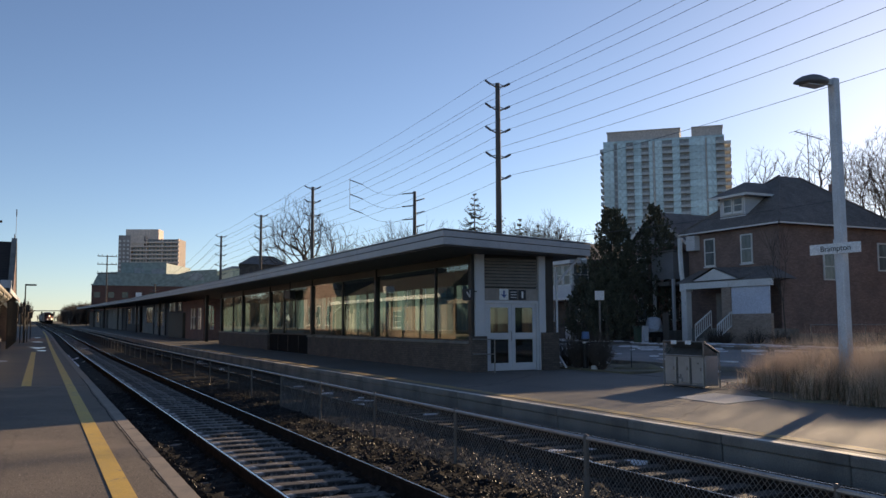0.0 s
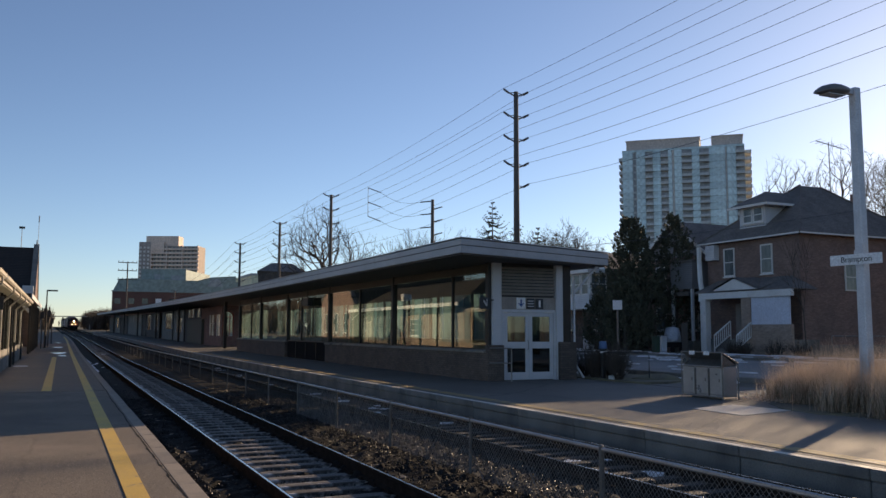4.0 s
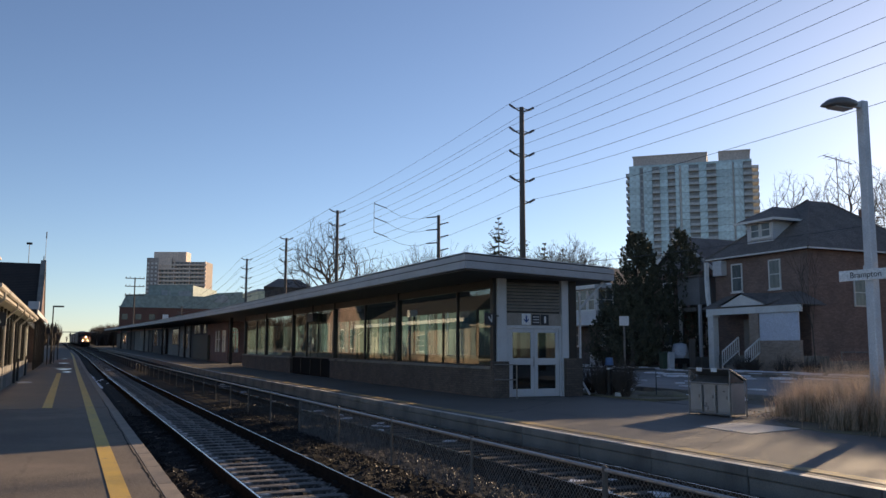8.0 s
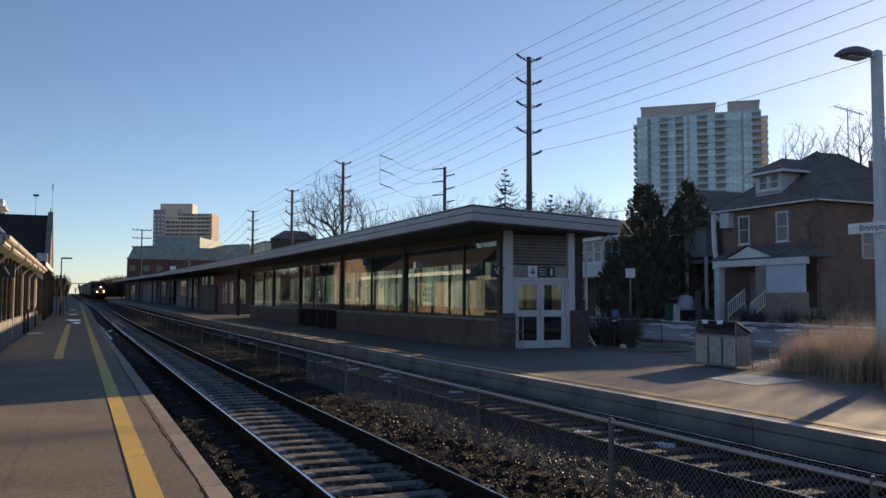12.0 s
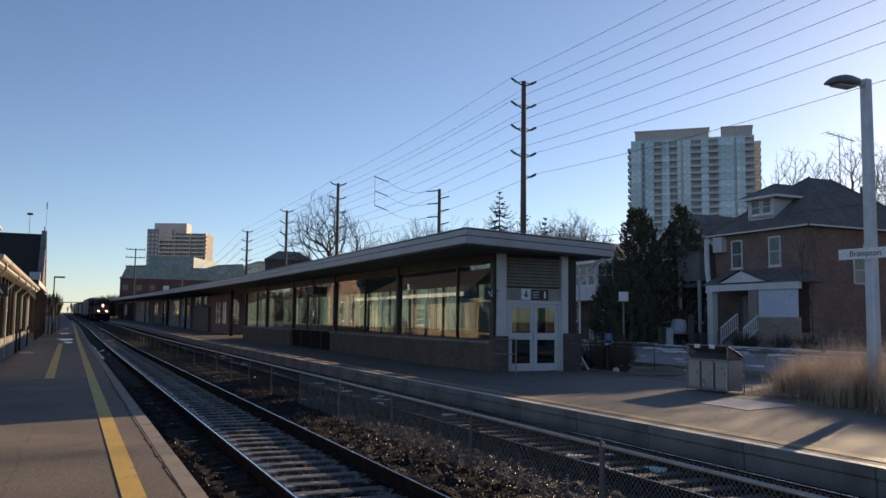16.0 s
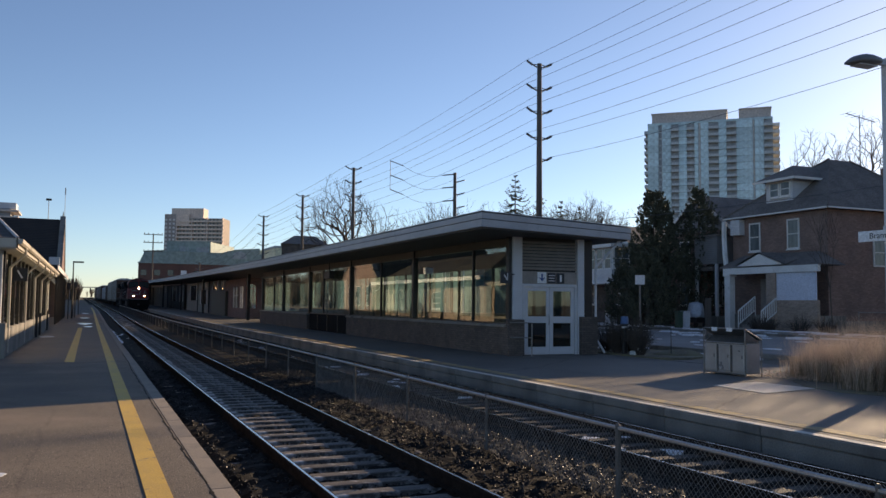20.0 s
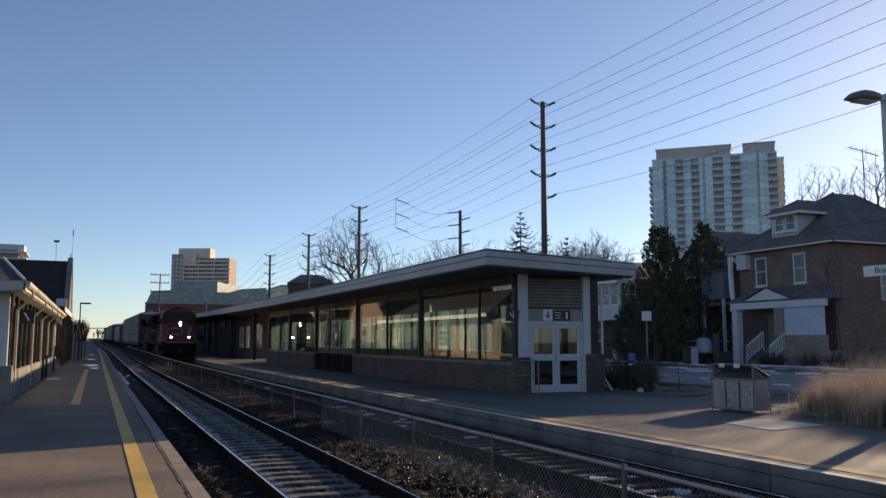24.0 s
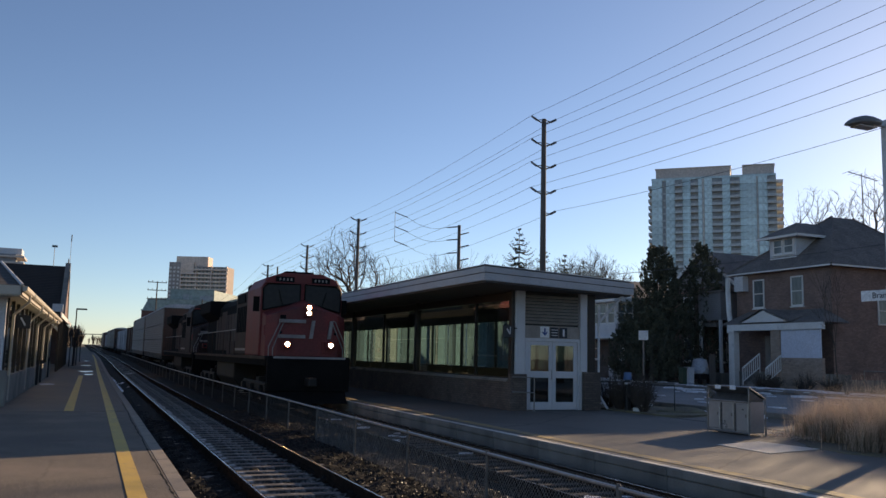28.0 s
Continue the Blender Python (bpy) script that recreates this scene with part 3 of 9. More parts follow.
def build_tracks():
    # bed of stones, rough where the camera stands near it
    rng = np.random.default_rng(4)
    me = Mesh()
    xs = np.arange(1.30, 8.87, 0.13)
    ys = np.concatenate([np.arange(-4, 26, 0.14), np.arange(26, 70, 0.8), np.arange(70, 910, 10.0)])
    def bed(x, y):
        d = min(abs(x - TRACKS[0]), abs(x - TRACKS[1]))
        z = -0.45 if d < 0.72 else -0.372 if d < 1.35 else -0.372 + 0.03 * min(1, (d - 1.35) / 0.5)
        if x < 1.75:
            z -= 0.06
        return z
    prof = np.array([bed(x, 0) for x in xs])
    n = len(xs)
    vs = []
    for y in ys:
        amp = 0.024 if y < 26 else 0.01
        r = rng.normal(0, amp, n) * np.where(xs > 8.6, 0.2, 1.0)
        c, g = cur(y), gr(y)
        vs.extend([(xs[i] + c, y, prof[i] + r[i] + g) for i in range(n)])
    fs = [(j * n + i, j * n + i + 1, (j + 1) * n + i + 1, (j + 1) * n + i) for j in range(len(ys) - 1) for i in range(n - 1)]
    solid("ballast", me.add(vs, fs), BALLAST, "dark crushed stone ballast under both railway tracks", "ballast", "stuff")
    # loose stones lying on it
    ico = bmesh.new()
    bmesh.ops.create_icosphere(ico, subdivisions=1, radius=1.0)
    iv = np.array([v.co[:] for v in ico.verts])
    ifc = np.array([[v.index for v in f.verts] for f in ico.faces])
    ico.free()
    vs, fs = [], []
    k = 0
    while k < 17000:
        y = 4 + 26 * rng.random() ** 1.5
        x = 1.45 + 7.25 * rng.random() ** 0.8
        d = min(abs(x - TRACKS[0]), abs(x - TRACKS[1]))
        if abs(d - 0.75) < 0.07 or (d < 1.3 and rng.random() < 0.6) or (x < 2.2 and rng.random() < 0.2):
            continue
        s = rng.uniform(0.009, 0.019, 3)
        q = np.array(Euler(rng.uniform(0, 6.28, 3)).to_matrix())
        p = (iv * s * rng.uniform(0.8, 1.2, (len(iv), 1))) @ q.T + np.array([x, y, bed(x, y) + 0.012 + 0.02 * rng.random()])
        fs.append(ifc + k * len(iv))
        vs.append(p)
        k += 1
    st = Mesh()
    st.v, st.f = [tuple(p) for p in np.concatenate(vs)], np.concatenate(fs).tolist()
    st.m = [0] * len(st.f)
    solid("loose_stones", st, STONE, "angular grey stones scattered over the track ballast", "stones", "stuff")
    # rails and ties
    head = [(-0.010, 0), (0.018, 0), (0.027, -0.0015), (0.036, -0.007), (0.036, -0.035), (0.009, -0.05), (0.009, -0.14), (0.07, -0.16), (0.07, -0.172), (-0.07, -0.172), (-0.07, -0.16), (-0.009, -0.14), (-0.009, -0.05), (-0.036, -0.035), (-0.036, -0.006), (-0.022, -0.001)]
    tie = Mesh().box(-1.30, 1.30, -0.115, 0.115, -0.34, -0.172)
    shared = None
    dark_tie = mat("dark oily timber tie", (0.05, 0.042, 0.036), (0.024, 0.02, 0.018), 0.75, scale=3, fine=45, bump=0.6, vary=0.3, stretch=(0.25, 2, 2))
    for t, cx in enumerate(TRACKS):
        shared = None
        tie_mat = dark_tie if t else TIE
        tr = thing("railway_track", (cx, 0, RAIL_Z - 0.3), "straight railway track of steel rails on frosted timber ties" if t == 0 else "railway track beside the far platform, steel rails on timber ties", "railway track", "station tracks")
        for side in (-0.7525, 0.7525):
            m = Mesh()
            prof = [(cx + side + x, RAIL_Z + z) for x, z in head]
            strip(m, prof, -30, 900)
            m.m = [1 if k % 16 == 0 and k < len(m.f) - 2 else 0 for k in range(len(m.f))]
            part("rail", m, [RAIL_SIDE, RAIL_TOP], tr, "rusty steel rail with a shiny worn head")
            pl = Mesh()
            for k in range(0, 110):
                y = 3.2 + 0.52 * k
                pl.box(cx + side - 0.13, cx + side + 0.13, y - 0.09, y + 0.09, RAIL_Z - 0.176, RAIL_Z - 0.158)
                for sx in (-0.1, 0.1):
                    pl.box(cx + side + sx - 0.015, cx + side + sx + 0.015, y - 0.05, y - 0.02, RAIL_Z - 0.16, RAIL_Z - 0.135)
            part("plate_run", pl, RAIL_SIDE, tr)["kind"] = "stuff"
        for k in range(130 if t == 0 else 80):
            y = 3.2 + 0.52 * k
            if shared is None:
                b = BASES[tr]
                ob = make("tie", tie, tie_mat, (0, 0, 0), 0.012)
                shared = ob.data
            else:
                ob = new("tie", shared)
            ob.parent = tr
            ob.location = (rng.normal(0, 0.025), y + rng.normal(0, 0.012), 0.3 + gr(y) + rng.normal(0, 0.004))
            ob.rotation_euler = (0, rng.normal(0, 0.004), rng.normal(0, 0.01))
        rest = Mesh()
        for k in list(range(-70, 0)) + list(range(130 if t == 0 else 80, 1100)):
            y = 3.2 + 0.52 * k
            rest.box(cx - 1.3 + cur(y), cx + 1.3 + cur(y), y - 0.115, y + 0.115, RAIL_Z - 0.34 + gr(y), RAIL_Z - 0.172 + gr(y))
        part("tie_run", rest, tie_mat, tr)["kind"] = "stuff"


def build_near_platform():
    m = strip(Mesh(), [(-14, 0), (1.20, 0), (1.20, -0.55), (-14, -0.55)], -25, 190)
    pf = solid("platform_near", m, ASPHALT, "worn grey-brown asphalt station platform", "platform", "structure")
    solid("platform_resurfaced", strip(Mesh(), [(-2.1, 0), (1.17, 0), (1.17, 0.004), (-2.1, 0.004)], 24.5, 62), PATCH_ASPHALT, "darker resurfaced stretch of the asphalt platform", "platform", "structure")
    rng = random.Random(7)
    y = -6.0
    piece = None
    while y < 75:
        ob = new("edge_slab", piece) if piece else make("edge_slab", Mesh().box(0.004, 0.198, 0.003, 1.527, -0.32, 0), CONCRETE, (0, 0, 0), 0.006)
        piece = ob.data
        ob.parent = pf
        ob.location = (1.203 + rng.uniform(-0.003, 0.004), y, rng.uniform(-0.002, 0.003) + gr(y))
        ob.rotation_euler = (rng.uniform(-0.001, 0.001), rng.uniform(-0.003, 0.003), rng.uniform(-0.001, 0.001))
        y += 1.53
    solid("platform_edge_far_stretch", strip(Mesh(), [(1.204, 0), (1.40, 0), (1.40, -0.32), (1.204, -0.32)], y + 0.01, 190), CONCRETE, "concrete edge of the near platform further off", "platform edge", "structure")
    solid("platform_wall", strip(Mesh(), [(1.15, -0.322), (1.34, -0.322), (1.34, -0.9), (1.15, -0.9)], -25, 190), CONC_DARK, "dark concrete footing under the platform edge", "platform wall", "structure")
    solid("yellow_line", strip(Mesh(), [(0.66, 0.0045), (0.87, 0.0045), (0.87, 0.009), (0.66, 0.009)], -25, 150), YELLOW, "worn yellow safety line along the platform edge", "painted line", "structure")
    solid("yellow_line_inner", strip(Mesh(), [(-0.39, 0.0045), (-0.15, 0.0045), (-0.15, 0.009), (-0.39, 0.009)], 24.75, 56), YELLOW, "short worn yellow line set back from the edge", "painted line", "structure")
    # the broken joint between asphalt and edge slabs
    ys = [3.0 + 0.11 * k for k in range(230)]
    wob = [0.0]
    for _ in ys:
        wob.append(max(-0.03, min(0.02, wob[-1] + rng.uniform(-0.009, 0.009))))
    vs = []
    for k, y in enumerate(ys):
        c, w = 1.19 + wob[k], rng.uniform(0.003, 0.011) if k % 7 else rng.uniform(0.012, 0.024)
        vs += [(c - w, y, 0.0022), (c + w, y, 0.0022), (c + w, y, -0.02), (c - w, y, -0.02)]
    fs = [(4 * k + j, 4 * k + (j + 1) % 4, 4 * k + 4 + (j + 1) % 4, 4 * k + 4 + j) for k in range(len(ys) - 1) for j in range(4)] + [(3, 2, 1, 0), tuple(4 * (len(ys) - 1) + j for j in range(4))]
    solid("edge_joint", Mesh().add(vs, fs), BALLAST, "dark crumbled joint between asphalt and edge slabs", "joint", "structure")
    # frost and meltwater ice
    for x0, x1, y0, y1 in ((-0.55, 0.48, 62.0, 69.0), (-0.1, 0.4, 56.6, 59.0), (-0.6, 0.3, 80, 84), (-1.9, -1.2, 41.2, 43.2), (-0.5, 0.2, 100, 106), (-0.86, -0.5, 8.85, 9.15)):
        m = Mesh()
        n = 18
        r2 = random.Random(int(y0 * 10))
        rim = [((x0 + x1) / 2 + (x1 - x0) / 2 * math.cos(a) * r2.uniform(0.8, 1.1), (y0 + y1) / 2 + (y1 - y0) / 2 * math.sin(a) * r2.uniform(0.8, 1.1)) for a in [2 * math.pi * k / n for k in range(n)]]
        m.prism(rim, "z", 0.0095 + gr(y0), 0.016 + gr(y0))
        solid("ice_patch", m, ICE, "thin white patch of ice on the platform", "ice", group="ice on the platform")


def build_far_platform():
    m = strip(Mesh(), [(8.93, 0), (16.6, 0), (16.6, -0.95), (8.93, -0.95)], -40, 235)
    pf = solid("platform_far", m, PAVERS, "grey-brown concrete island of the far platform", "platform", "structure")
    rng = random.Random(9)
    piece = cop = None
    y = -7.65
    while y < 90:
        ob = new("face_panel", piece) if piece else make("face_panel", Mesh().box(0, 0.10, 0.007, 2.094, -0.62, -0.135), CONC_DARK, (0, 0, 0), 0.015)
        piece = ob.data
        ob.parent = pf
        ob.location = (8.818 + rng.uniform(-0.008, 0.004), y, gr(y))
        oc = new("coping", cop) if cop else make("coping", Mesh().box(0, 0.24, 0.005, 2.095, -0.13, 0.006), CONC_DARK, (0, 0, 0), 0.014)
        cop = oc.data
        oc.parent = pf
        oc.location = (8.80 + rng.uniform(-0.004, 0.004), y, gr(y) + rng.uniform(-0.002, 0.003))
        y += 2.1
    solid("platform_far_edge", strip(Mesh(), [(8.80, 0.004), (9.04, 0.004), (9.04, -0.6), (8.80, -0.6)], y, 235), CONCRETE, "concrete edge of the far platform further off", "platform edge", "structure")
    solid("white_line_far", strip(Mesh(), [(8.825, 0.011), (8.965, 0.011), (8.965, 0.015), (8.825, 0.015)], -40, 200), WHITE_LINE, "worn white line on the far platform's edge", "painted line", "structure")
    solid("yellow_line_far", strip(Mesh(), [(9.24, 0.0045), (9.52, 0.0045), (9.52, 0.009), (9.24, 0.009)], -40, 200), YELLOW_OLD, "worn yellow safety line on the far platform", "painted line", "structure")
    m = Mesh().prism([(12.15, 12.5), (13.9, 12.95), (13.8, 14.5), (12.3, 14.1)], "z", 0.0045, 0.012)
    solid("pale_concrete_pad", m, mat("clean pale concrete", (0.56, 0.53, 0.48), (0.47, 0.44, 0.40), 0.75, scale=1, fine=40), "pale square concrete pad let into the platform", "concrete pad", "structure")


def build_street():
    def sheet(x0, x1, y0, y1, lift):
        ys = [y0 + (y1 - y0) * k / 24 for k in range(25)]
        vs = []
        for y in ys:
            for x in (x0, x1):
                vs.append((x, y, ground_z(x, y) + lift))
            for x in (x1, x0):
                vs.append((x, y, ground_z(x, y) - 0.25))
        fs = []
        for k in range(24):
            for j in range(4):
                fs.append((4 * k + j, 4 * k + (j + 1) % 4, 4 * k + 4 + (j + 1) % 4, 4 * k + 4 + j))
        fs += [(3, 2, 1, 0), (96, 97, 98, 99)]
        return Mesh().add(vs, fs)
    solid("road", sheet(20.0, 29.0, -60, 180, 0.03), ROAD, "grey side street behind the station", "road", "structure")
    solid("kerb_station_side", sheet(19.75, 19.98, -60, 180, 0.15), CONC_DARK, "worn concrete kerb of the street", "kerb", "structure")
    solid("kerb_house_side", sheet(29.02, 29.25, -60, 180, 0.15), CONC_DARK, "worn concrete kerb on the houses' side", "kerb", "structure")
    solid("pavement_house_side", sheet(29.9, 31.4, -60, 180, 0.10), CONCRETE, "pale concrete pavement before the houses", "pavement", "structure")
    solid("path_to_street", Mesh().prism([(16.62, 14.2), (19.7, 14.8), (19.7, 21.0), (16.62, 21.0)], "z", -0.12, 0.01), PAVERS, "concrete path from the platform to the street", "path", "structure")
    # thin old snow along kerbs and lawns
    rng = random.Random(21)
    m = Mesh()
    spots = [(rng.uniform(28.2, 33.5), rng.uniform(24, 60), rng.uniform(0.15, 0.75), rng.uniform(0.08, 0.3)) for _ in range(170)]
    spots += [(rng.uniform(17.0, 20.2), rng.uniform(20, 30), rng.uniform(0.2, 0.7), rng.uniform(0.1, 0.3)) for _ in range(26)]
    spots += [(rng.uniform(20.5, 29), rng.uniform(22, 48), rng.uniform(0.1, 0.5), rng.uniform(0.05, 0.16)) for _ in range(60)]
    for x, y, a, b in spots:
        n = 11
        ph = rng.uniform(0, 6)
        rim = [(x + b * 1.6 * math.cos(t) * rng.uniform(0.7, 1.2), y + a * math.sin(t) * rng.uniform(0.7, 1.2)) for t in [ph + 2 * math.pi * k / n for k in range(n)]]
        z = max(ground_z(p[0], p[1]) for p in rim) + (0.045 if 19.6 < x < 29.4 else 0.115 if 29.4 < x < 31.8 else 0.012)
        m.prism(rim, "z", z - 0.08, z + rng.uniform(0.005, 0.03))
    solid("snow_patches", m, SNOW, "thin grey-white patches of old snow along the street", "snow", "stuff")
    m = Mesh()
    for _ in range(40):
        y = 44 + 24 * rng.random()
        x = rng.uniform(1.5, 2.25)
        n = 9
        rim = [(x + rng.uniform(0.06, 0.22) * math.cos(t), y + rng.uniform(0.4, 1.2) * math.sin(t)) for t in [2 * math.pi * k / n for k in range(n)]]
        m.prism(rim, "z", -0.5, -0.40 + rng.uniform(0, 0.03))
    for _ in range(34):
        y = 9 + 40 * rng.random() ** 1.3
        x = rng.uniform(6.75, 7.95)
        n = 9
        rim = [(x + rng.uniform(0.05, 0.2) * math.cos(t), y + rng.uniform(0.05, 0.2) * math.sin(t)) for t in [2 * math.pi * k / n for k in range(n)]]
        m.prism(rim, "z", -0.5, -0.385 + rng.uniform(0, 0.012))
    solid("snow_by_track", m, SNOW, "scraps of old snow beside the rails and ties", "snow", "stuff")


def build_fence():
    x = 5.17
    fe = thing("chain_link_fence", (x, 10, -0.35), "low galvanised chain-link fence between the two tracks", "fence")
    ys = [1.2 + 3.05 * k for k in range(0, 50)]
    for k, y in enumerate(ys):
        r = 0.030 if k == 2 else 0.024
        m = Mesh().tube((x + cur(y), y, -0.6 + gr(y)), (x + cur(y), y, 0.43 + gr(y)), r, r, 8)
        m.tube((x + cur(y), y, 0.43 + gr(y)), (x + cur(y), y, 0.455 + gr(y)), r + 0.004, r * 0.5, 8)
        part("post", m, FENCE_POST, fe, smooth=False)
        if k:
            y0 = ys[k - 1]
            part("top_rail", Mesh().tube((x + cur(y0), y0, 0.41 + gr(y0)), (x + cur(y), y, 0.41 + gr(y)), 0.022, 0.022, 7), FENCE, fe)
            sag = -0.012
            part("middle_rail", Mesh().line([(x + cur(y0), y0, 0.07 + gr(y0)), (x + cur(y), (y0 + y) / 2, 0.07 + sag + gr(y)), (x + cur(y), y, 0.07 + gr(y))], 0.003, 5), WIRE_FAR, fe)
    rng = random.Random(3)
    for k in range(1, len(ys)):
        y0, y1 = ys[k - 1], ys[k]
        p = 0.062 if y1 < 26 else 0.13 if y1 < 60 else 0.3
        r = 0.0030 if y1 < 26 else 0.0034 if y1 < 60 else 0.005
        m = Mesh()
        zt, zb = 0.45, -0.34
        h = zt - zb
        n = int((y1 - y0 + h) / p)
        for i in range(n):
            s = y0 - h + i * p + p
            for sgn in (1, -1):
                a, b = s, s + h
                za, zbb = (zb, zt) if sgn > 0 else (zt, zb)
                ca, cb = max(a, y0), min(b, y1)
                if cb - ca < 0.02:
                    continue
                fa, fb = (ca - a) / h, (cb - a) / h
                wob = rng.uniform(-0.008, 0.008)
                m.tube((x + 0.025 + wob + cur(y0), ca, za + (zbb - za) * fa + gr(y0)), (x + 0.025 + wob + cur(y0), cb, za + (zbb - za) * fb + gr(y0)), r, r, 3, caps=False)
        part("wire_mesh", m, WIRE_MESH if y1 < 20 else WIRE_FAR, fe, "diamond wire mesh")


build_ground()
build_tracks()
build_near_platform()
build_far_platform()
build_street()
build_fence()


# ---- the far platform's long shelter ----
SX, SY = 13.0, 24.55            # corner of its glazed walls
ROOF_X = 10.67


def rz(y):
    """Height that the shelter's roof gains along its length."""
    return 0.0035 * max(0, y - 22) + gr(y)


def build_shelter():
    sh = thing("platform_shelter", (14.5, 40, 0), "long flat-roofed grey glazed shelter with brown brick base", "station shelter")
    y_end = 258
    # roof: slab, two fascia bands, soffit
    def roof_ring(inset, z0, z1, name, material):
        ys = [22.05 + inset] + steps(30, y_end)
        m = Mesh()
        vs = []
        for k, y in enumerate(ys):
            yr = y + (2.1 if k == 0 else 0)
            xr = 17.45 - inset
            xl = ROOF_X + inset
            z = rz(y)
            vs += [(xl + cur(y), y, z0 + z), (xr + cur(y), yr, z0 + z), (xr + cur(y), yr, z1 + z), (xl + cur(y), y, z1 + z)]
        fs = []
        for k in range(len(ys) - 1):
            for j in range(4):
                fs.append((4 * k + j, 4 * k + (j + 1) % 4, 4 * k + 4 + (j + 1) % 4, 4 * k + 4 + j))
        fs += [(3, 2, 1, 0), tuple(4 * (len(ys) - 1) + j for j in range(4))]
        return part(name, m.add(vs, fs), material, sh)
    roof_ring(0.0, 4.19, 4.36, "upper_fascia", METAL_GREY)
    roof_ring(0.035, 4.165, 4.19, "fascia_groove", FRAME_DARK)
    roof_ring(0.012, 3.95, 4.165, "lower_fascia", METAL_GREY)
    roof_ring(0.10, 3.90, 3.95, "soffit", SOFFIT)
    roof_ring(0.15, 4.36, 4.39, "roof_membrane", CONC_DARK)
    roof_ring(0.0, 4.395, 4.42, "roof_edge_trim", METAL_GREY)
    # brick base with a moulded cap, track side, in runs between posts
    runs = [(SY, 43.0, 1.02), (51.7, 67.3, 1.02)]
    for y0, y1, h in runs:
        part("brick_base", strip(Mesh(), [(SX - 0.22, -0.02), (SX + 0.12, -0.02), (SX + 0.12, h - 0.1), (SX - 0.22, h - 0.1)], y0, y1), BRICK_DARK, sh)
        part("base_cap", strip(Mesh(), [(SX - 0.28, h - 0.1), (SX + 0.14, h - 0.1), (SX + 0.14, h), (SX - 0.2, h), (SX - 0.28, h - 0.04)], y0, y1), CONC_DARK, sh)
    # dark closed bay under the window
    part("dark_panel", Mesh().box(SX - 0.05, SX + 0.1, 43.0, 51.7, 0, 1.0), mat("matt black boarding", (0.012, 0.011, 0.011), None, 0.85, spec=0.1), sh, "black panelled bay below the window", bevel=0.01)
    for y in (45.2, 47.4, 49.6):
        part("panel_rib", Mesh().box(SX - 0.09, SX - 0.05, y - 0.04, y + 0.04, 0.05, 0.95), FRAME_DARK, sh)
    # posts, mullions and panes of the long side
    posts = [SY + 0.12, 33.48, 42.84, 51.82, 59.6, 67.3]
    minor = [27.54, 37.93, 48.57, 63.0]
    for y in posts:
        part("post", Mesh().box(SX - 0.11, SX + 0.11, y - 0.11, y + 0.11, 0, 3.92), FRAME_DARK, sh, bevel=0.01)
    for y in minor:
        part("mullion", Mesh().box(SX - 0.05, SX + 0.05, y - 0.05, y + 0.05, 1.0, 3.92), FRAME_DARK, sh)
    cuts = sorted(posts + minor)
    for a, b in zip(cuts, cuts[1:]):
        z = rz(a) - 0.05
        pane(part("glass_pane", Mesh().box(SX - 0.008, SX + 0.008, a + 0.05, b - 0.05, 1.03, 3.86 + z), PANE, sh))
        part("sill_frame", Mesh().box(SX - 0.05, SX + 0.05, a + 0.05, b - 0.05, 1.0, 1.06), FRAME_DARK, sh)
        part("head_frame", Mesh().box(SX - 0.05, SX + 0.05, a + 0.05, b - 0.05, 3.62, 3.92 + z), FRAME_DARK, sh)
    # back wall: low brick and glazing toward the street
    part("rear_base", Mesh().box(15.95, 16.15, SY + 0.4, 67.3, 0, 1.28), FRAME_DARK, sh)
    rr = random.Random(8)
    rear = [SY + 0.4 + 3.56 * k for k in range(13)]
    for y in rear:
        part("rear_mullion", Mesh().box(15.99, 16.11, y - 0.06, y + 0.06, 1.28, 3.92), FRAME_DARK, sh)
    for a, b in zip(rear, rear[1:]):
        y = a + 0.06
        while y < b - 0.15:
            w = min(rr.choice((0.22, 0.35, 0.5, 0.8, 1.1)) * rr.uniform(0.9, 1.1), b - 0.06 - y)
            rr_gap = rr.choice((0.02, 0.03, 0.1))
            fp = part("frosted_panel", Mesh().add([(16.04, y, 1.3), (16.04, y + w - rr_gap, 1.3), (16.04, y + w - rr_gap, 3.22), (16.04, y, 3.22)], [(0, 1, 2, 3)]), FROSTED[rr.choice((0, 2, 2, 4, 4, 1)) if y < 36 else rr.choice((0, 0, 1, 2, 2, 3, 4))], sh)
            if rr.random() < 0.4:
                pane(fp)
            y += w
        part("rear_transom", Mesh().box(16.0, 16.1, a + 0.06, b - 0.06, 3.22, 3.9), FRAME_DARK, sh)
    part("inner_floor", Mesh().box(SX + 0.12, 15.95, SY + 0.1, 67.3, 0.0045, 0.012), SHELTER_FLOOR, sh)
    part("end_base", Mesh().box(SX + 0.12, 15.95, 67.2, 67.32, 0, 1.0), BRICK_DARK, sh)
    part("end_head", Mesh().box(SX + 0.12, 15.95, 67.2, 67.32, 3.3, 3.9), FRAME_DARK, sh)
    x = SX + 0.14
    while x < 15.8:
        w = rr.choice((0.2, 0.3, 0.42))
        pane(part("frosted_panel", Mesh().add([(x, 67.26, 1.0), (x + w - 0.03, 67.26, 1.0), (x + w - 0.03, 67.26, 3.3), (x, 67.26, 3.3)], [(0, 1, 2, 3)]), FROSTED[rr.choice((0, 1, 3, 3, 2))], sh))
        x += w
    for y in (27, 30, 36, 39, 46, 49, 55, 63):
        part("ceiling_light", Mesh().box(14.2, 14.6, y - 0.35, y + 0.35, 3.84, 3.895), WHITE_PAINT, sh)
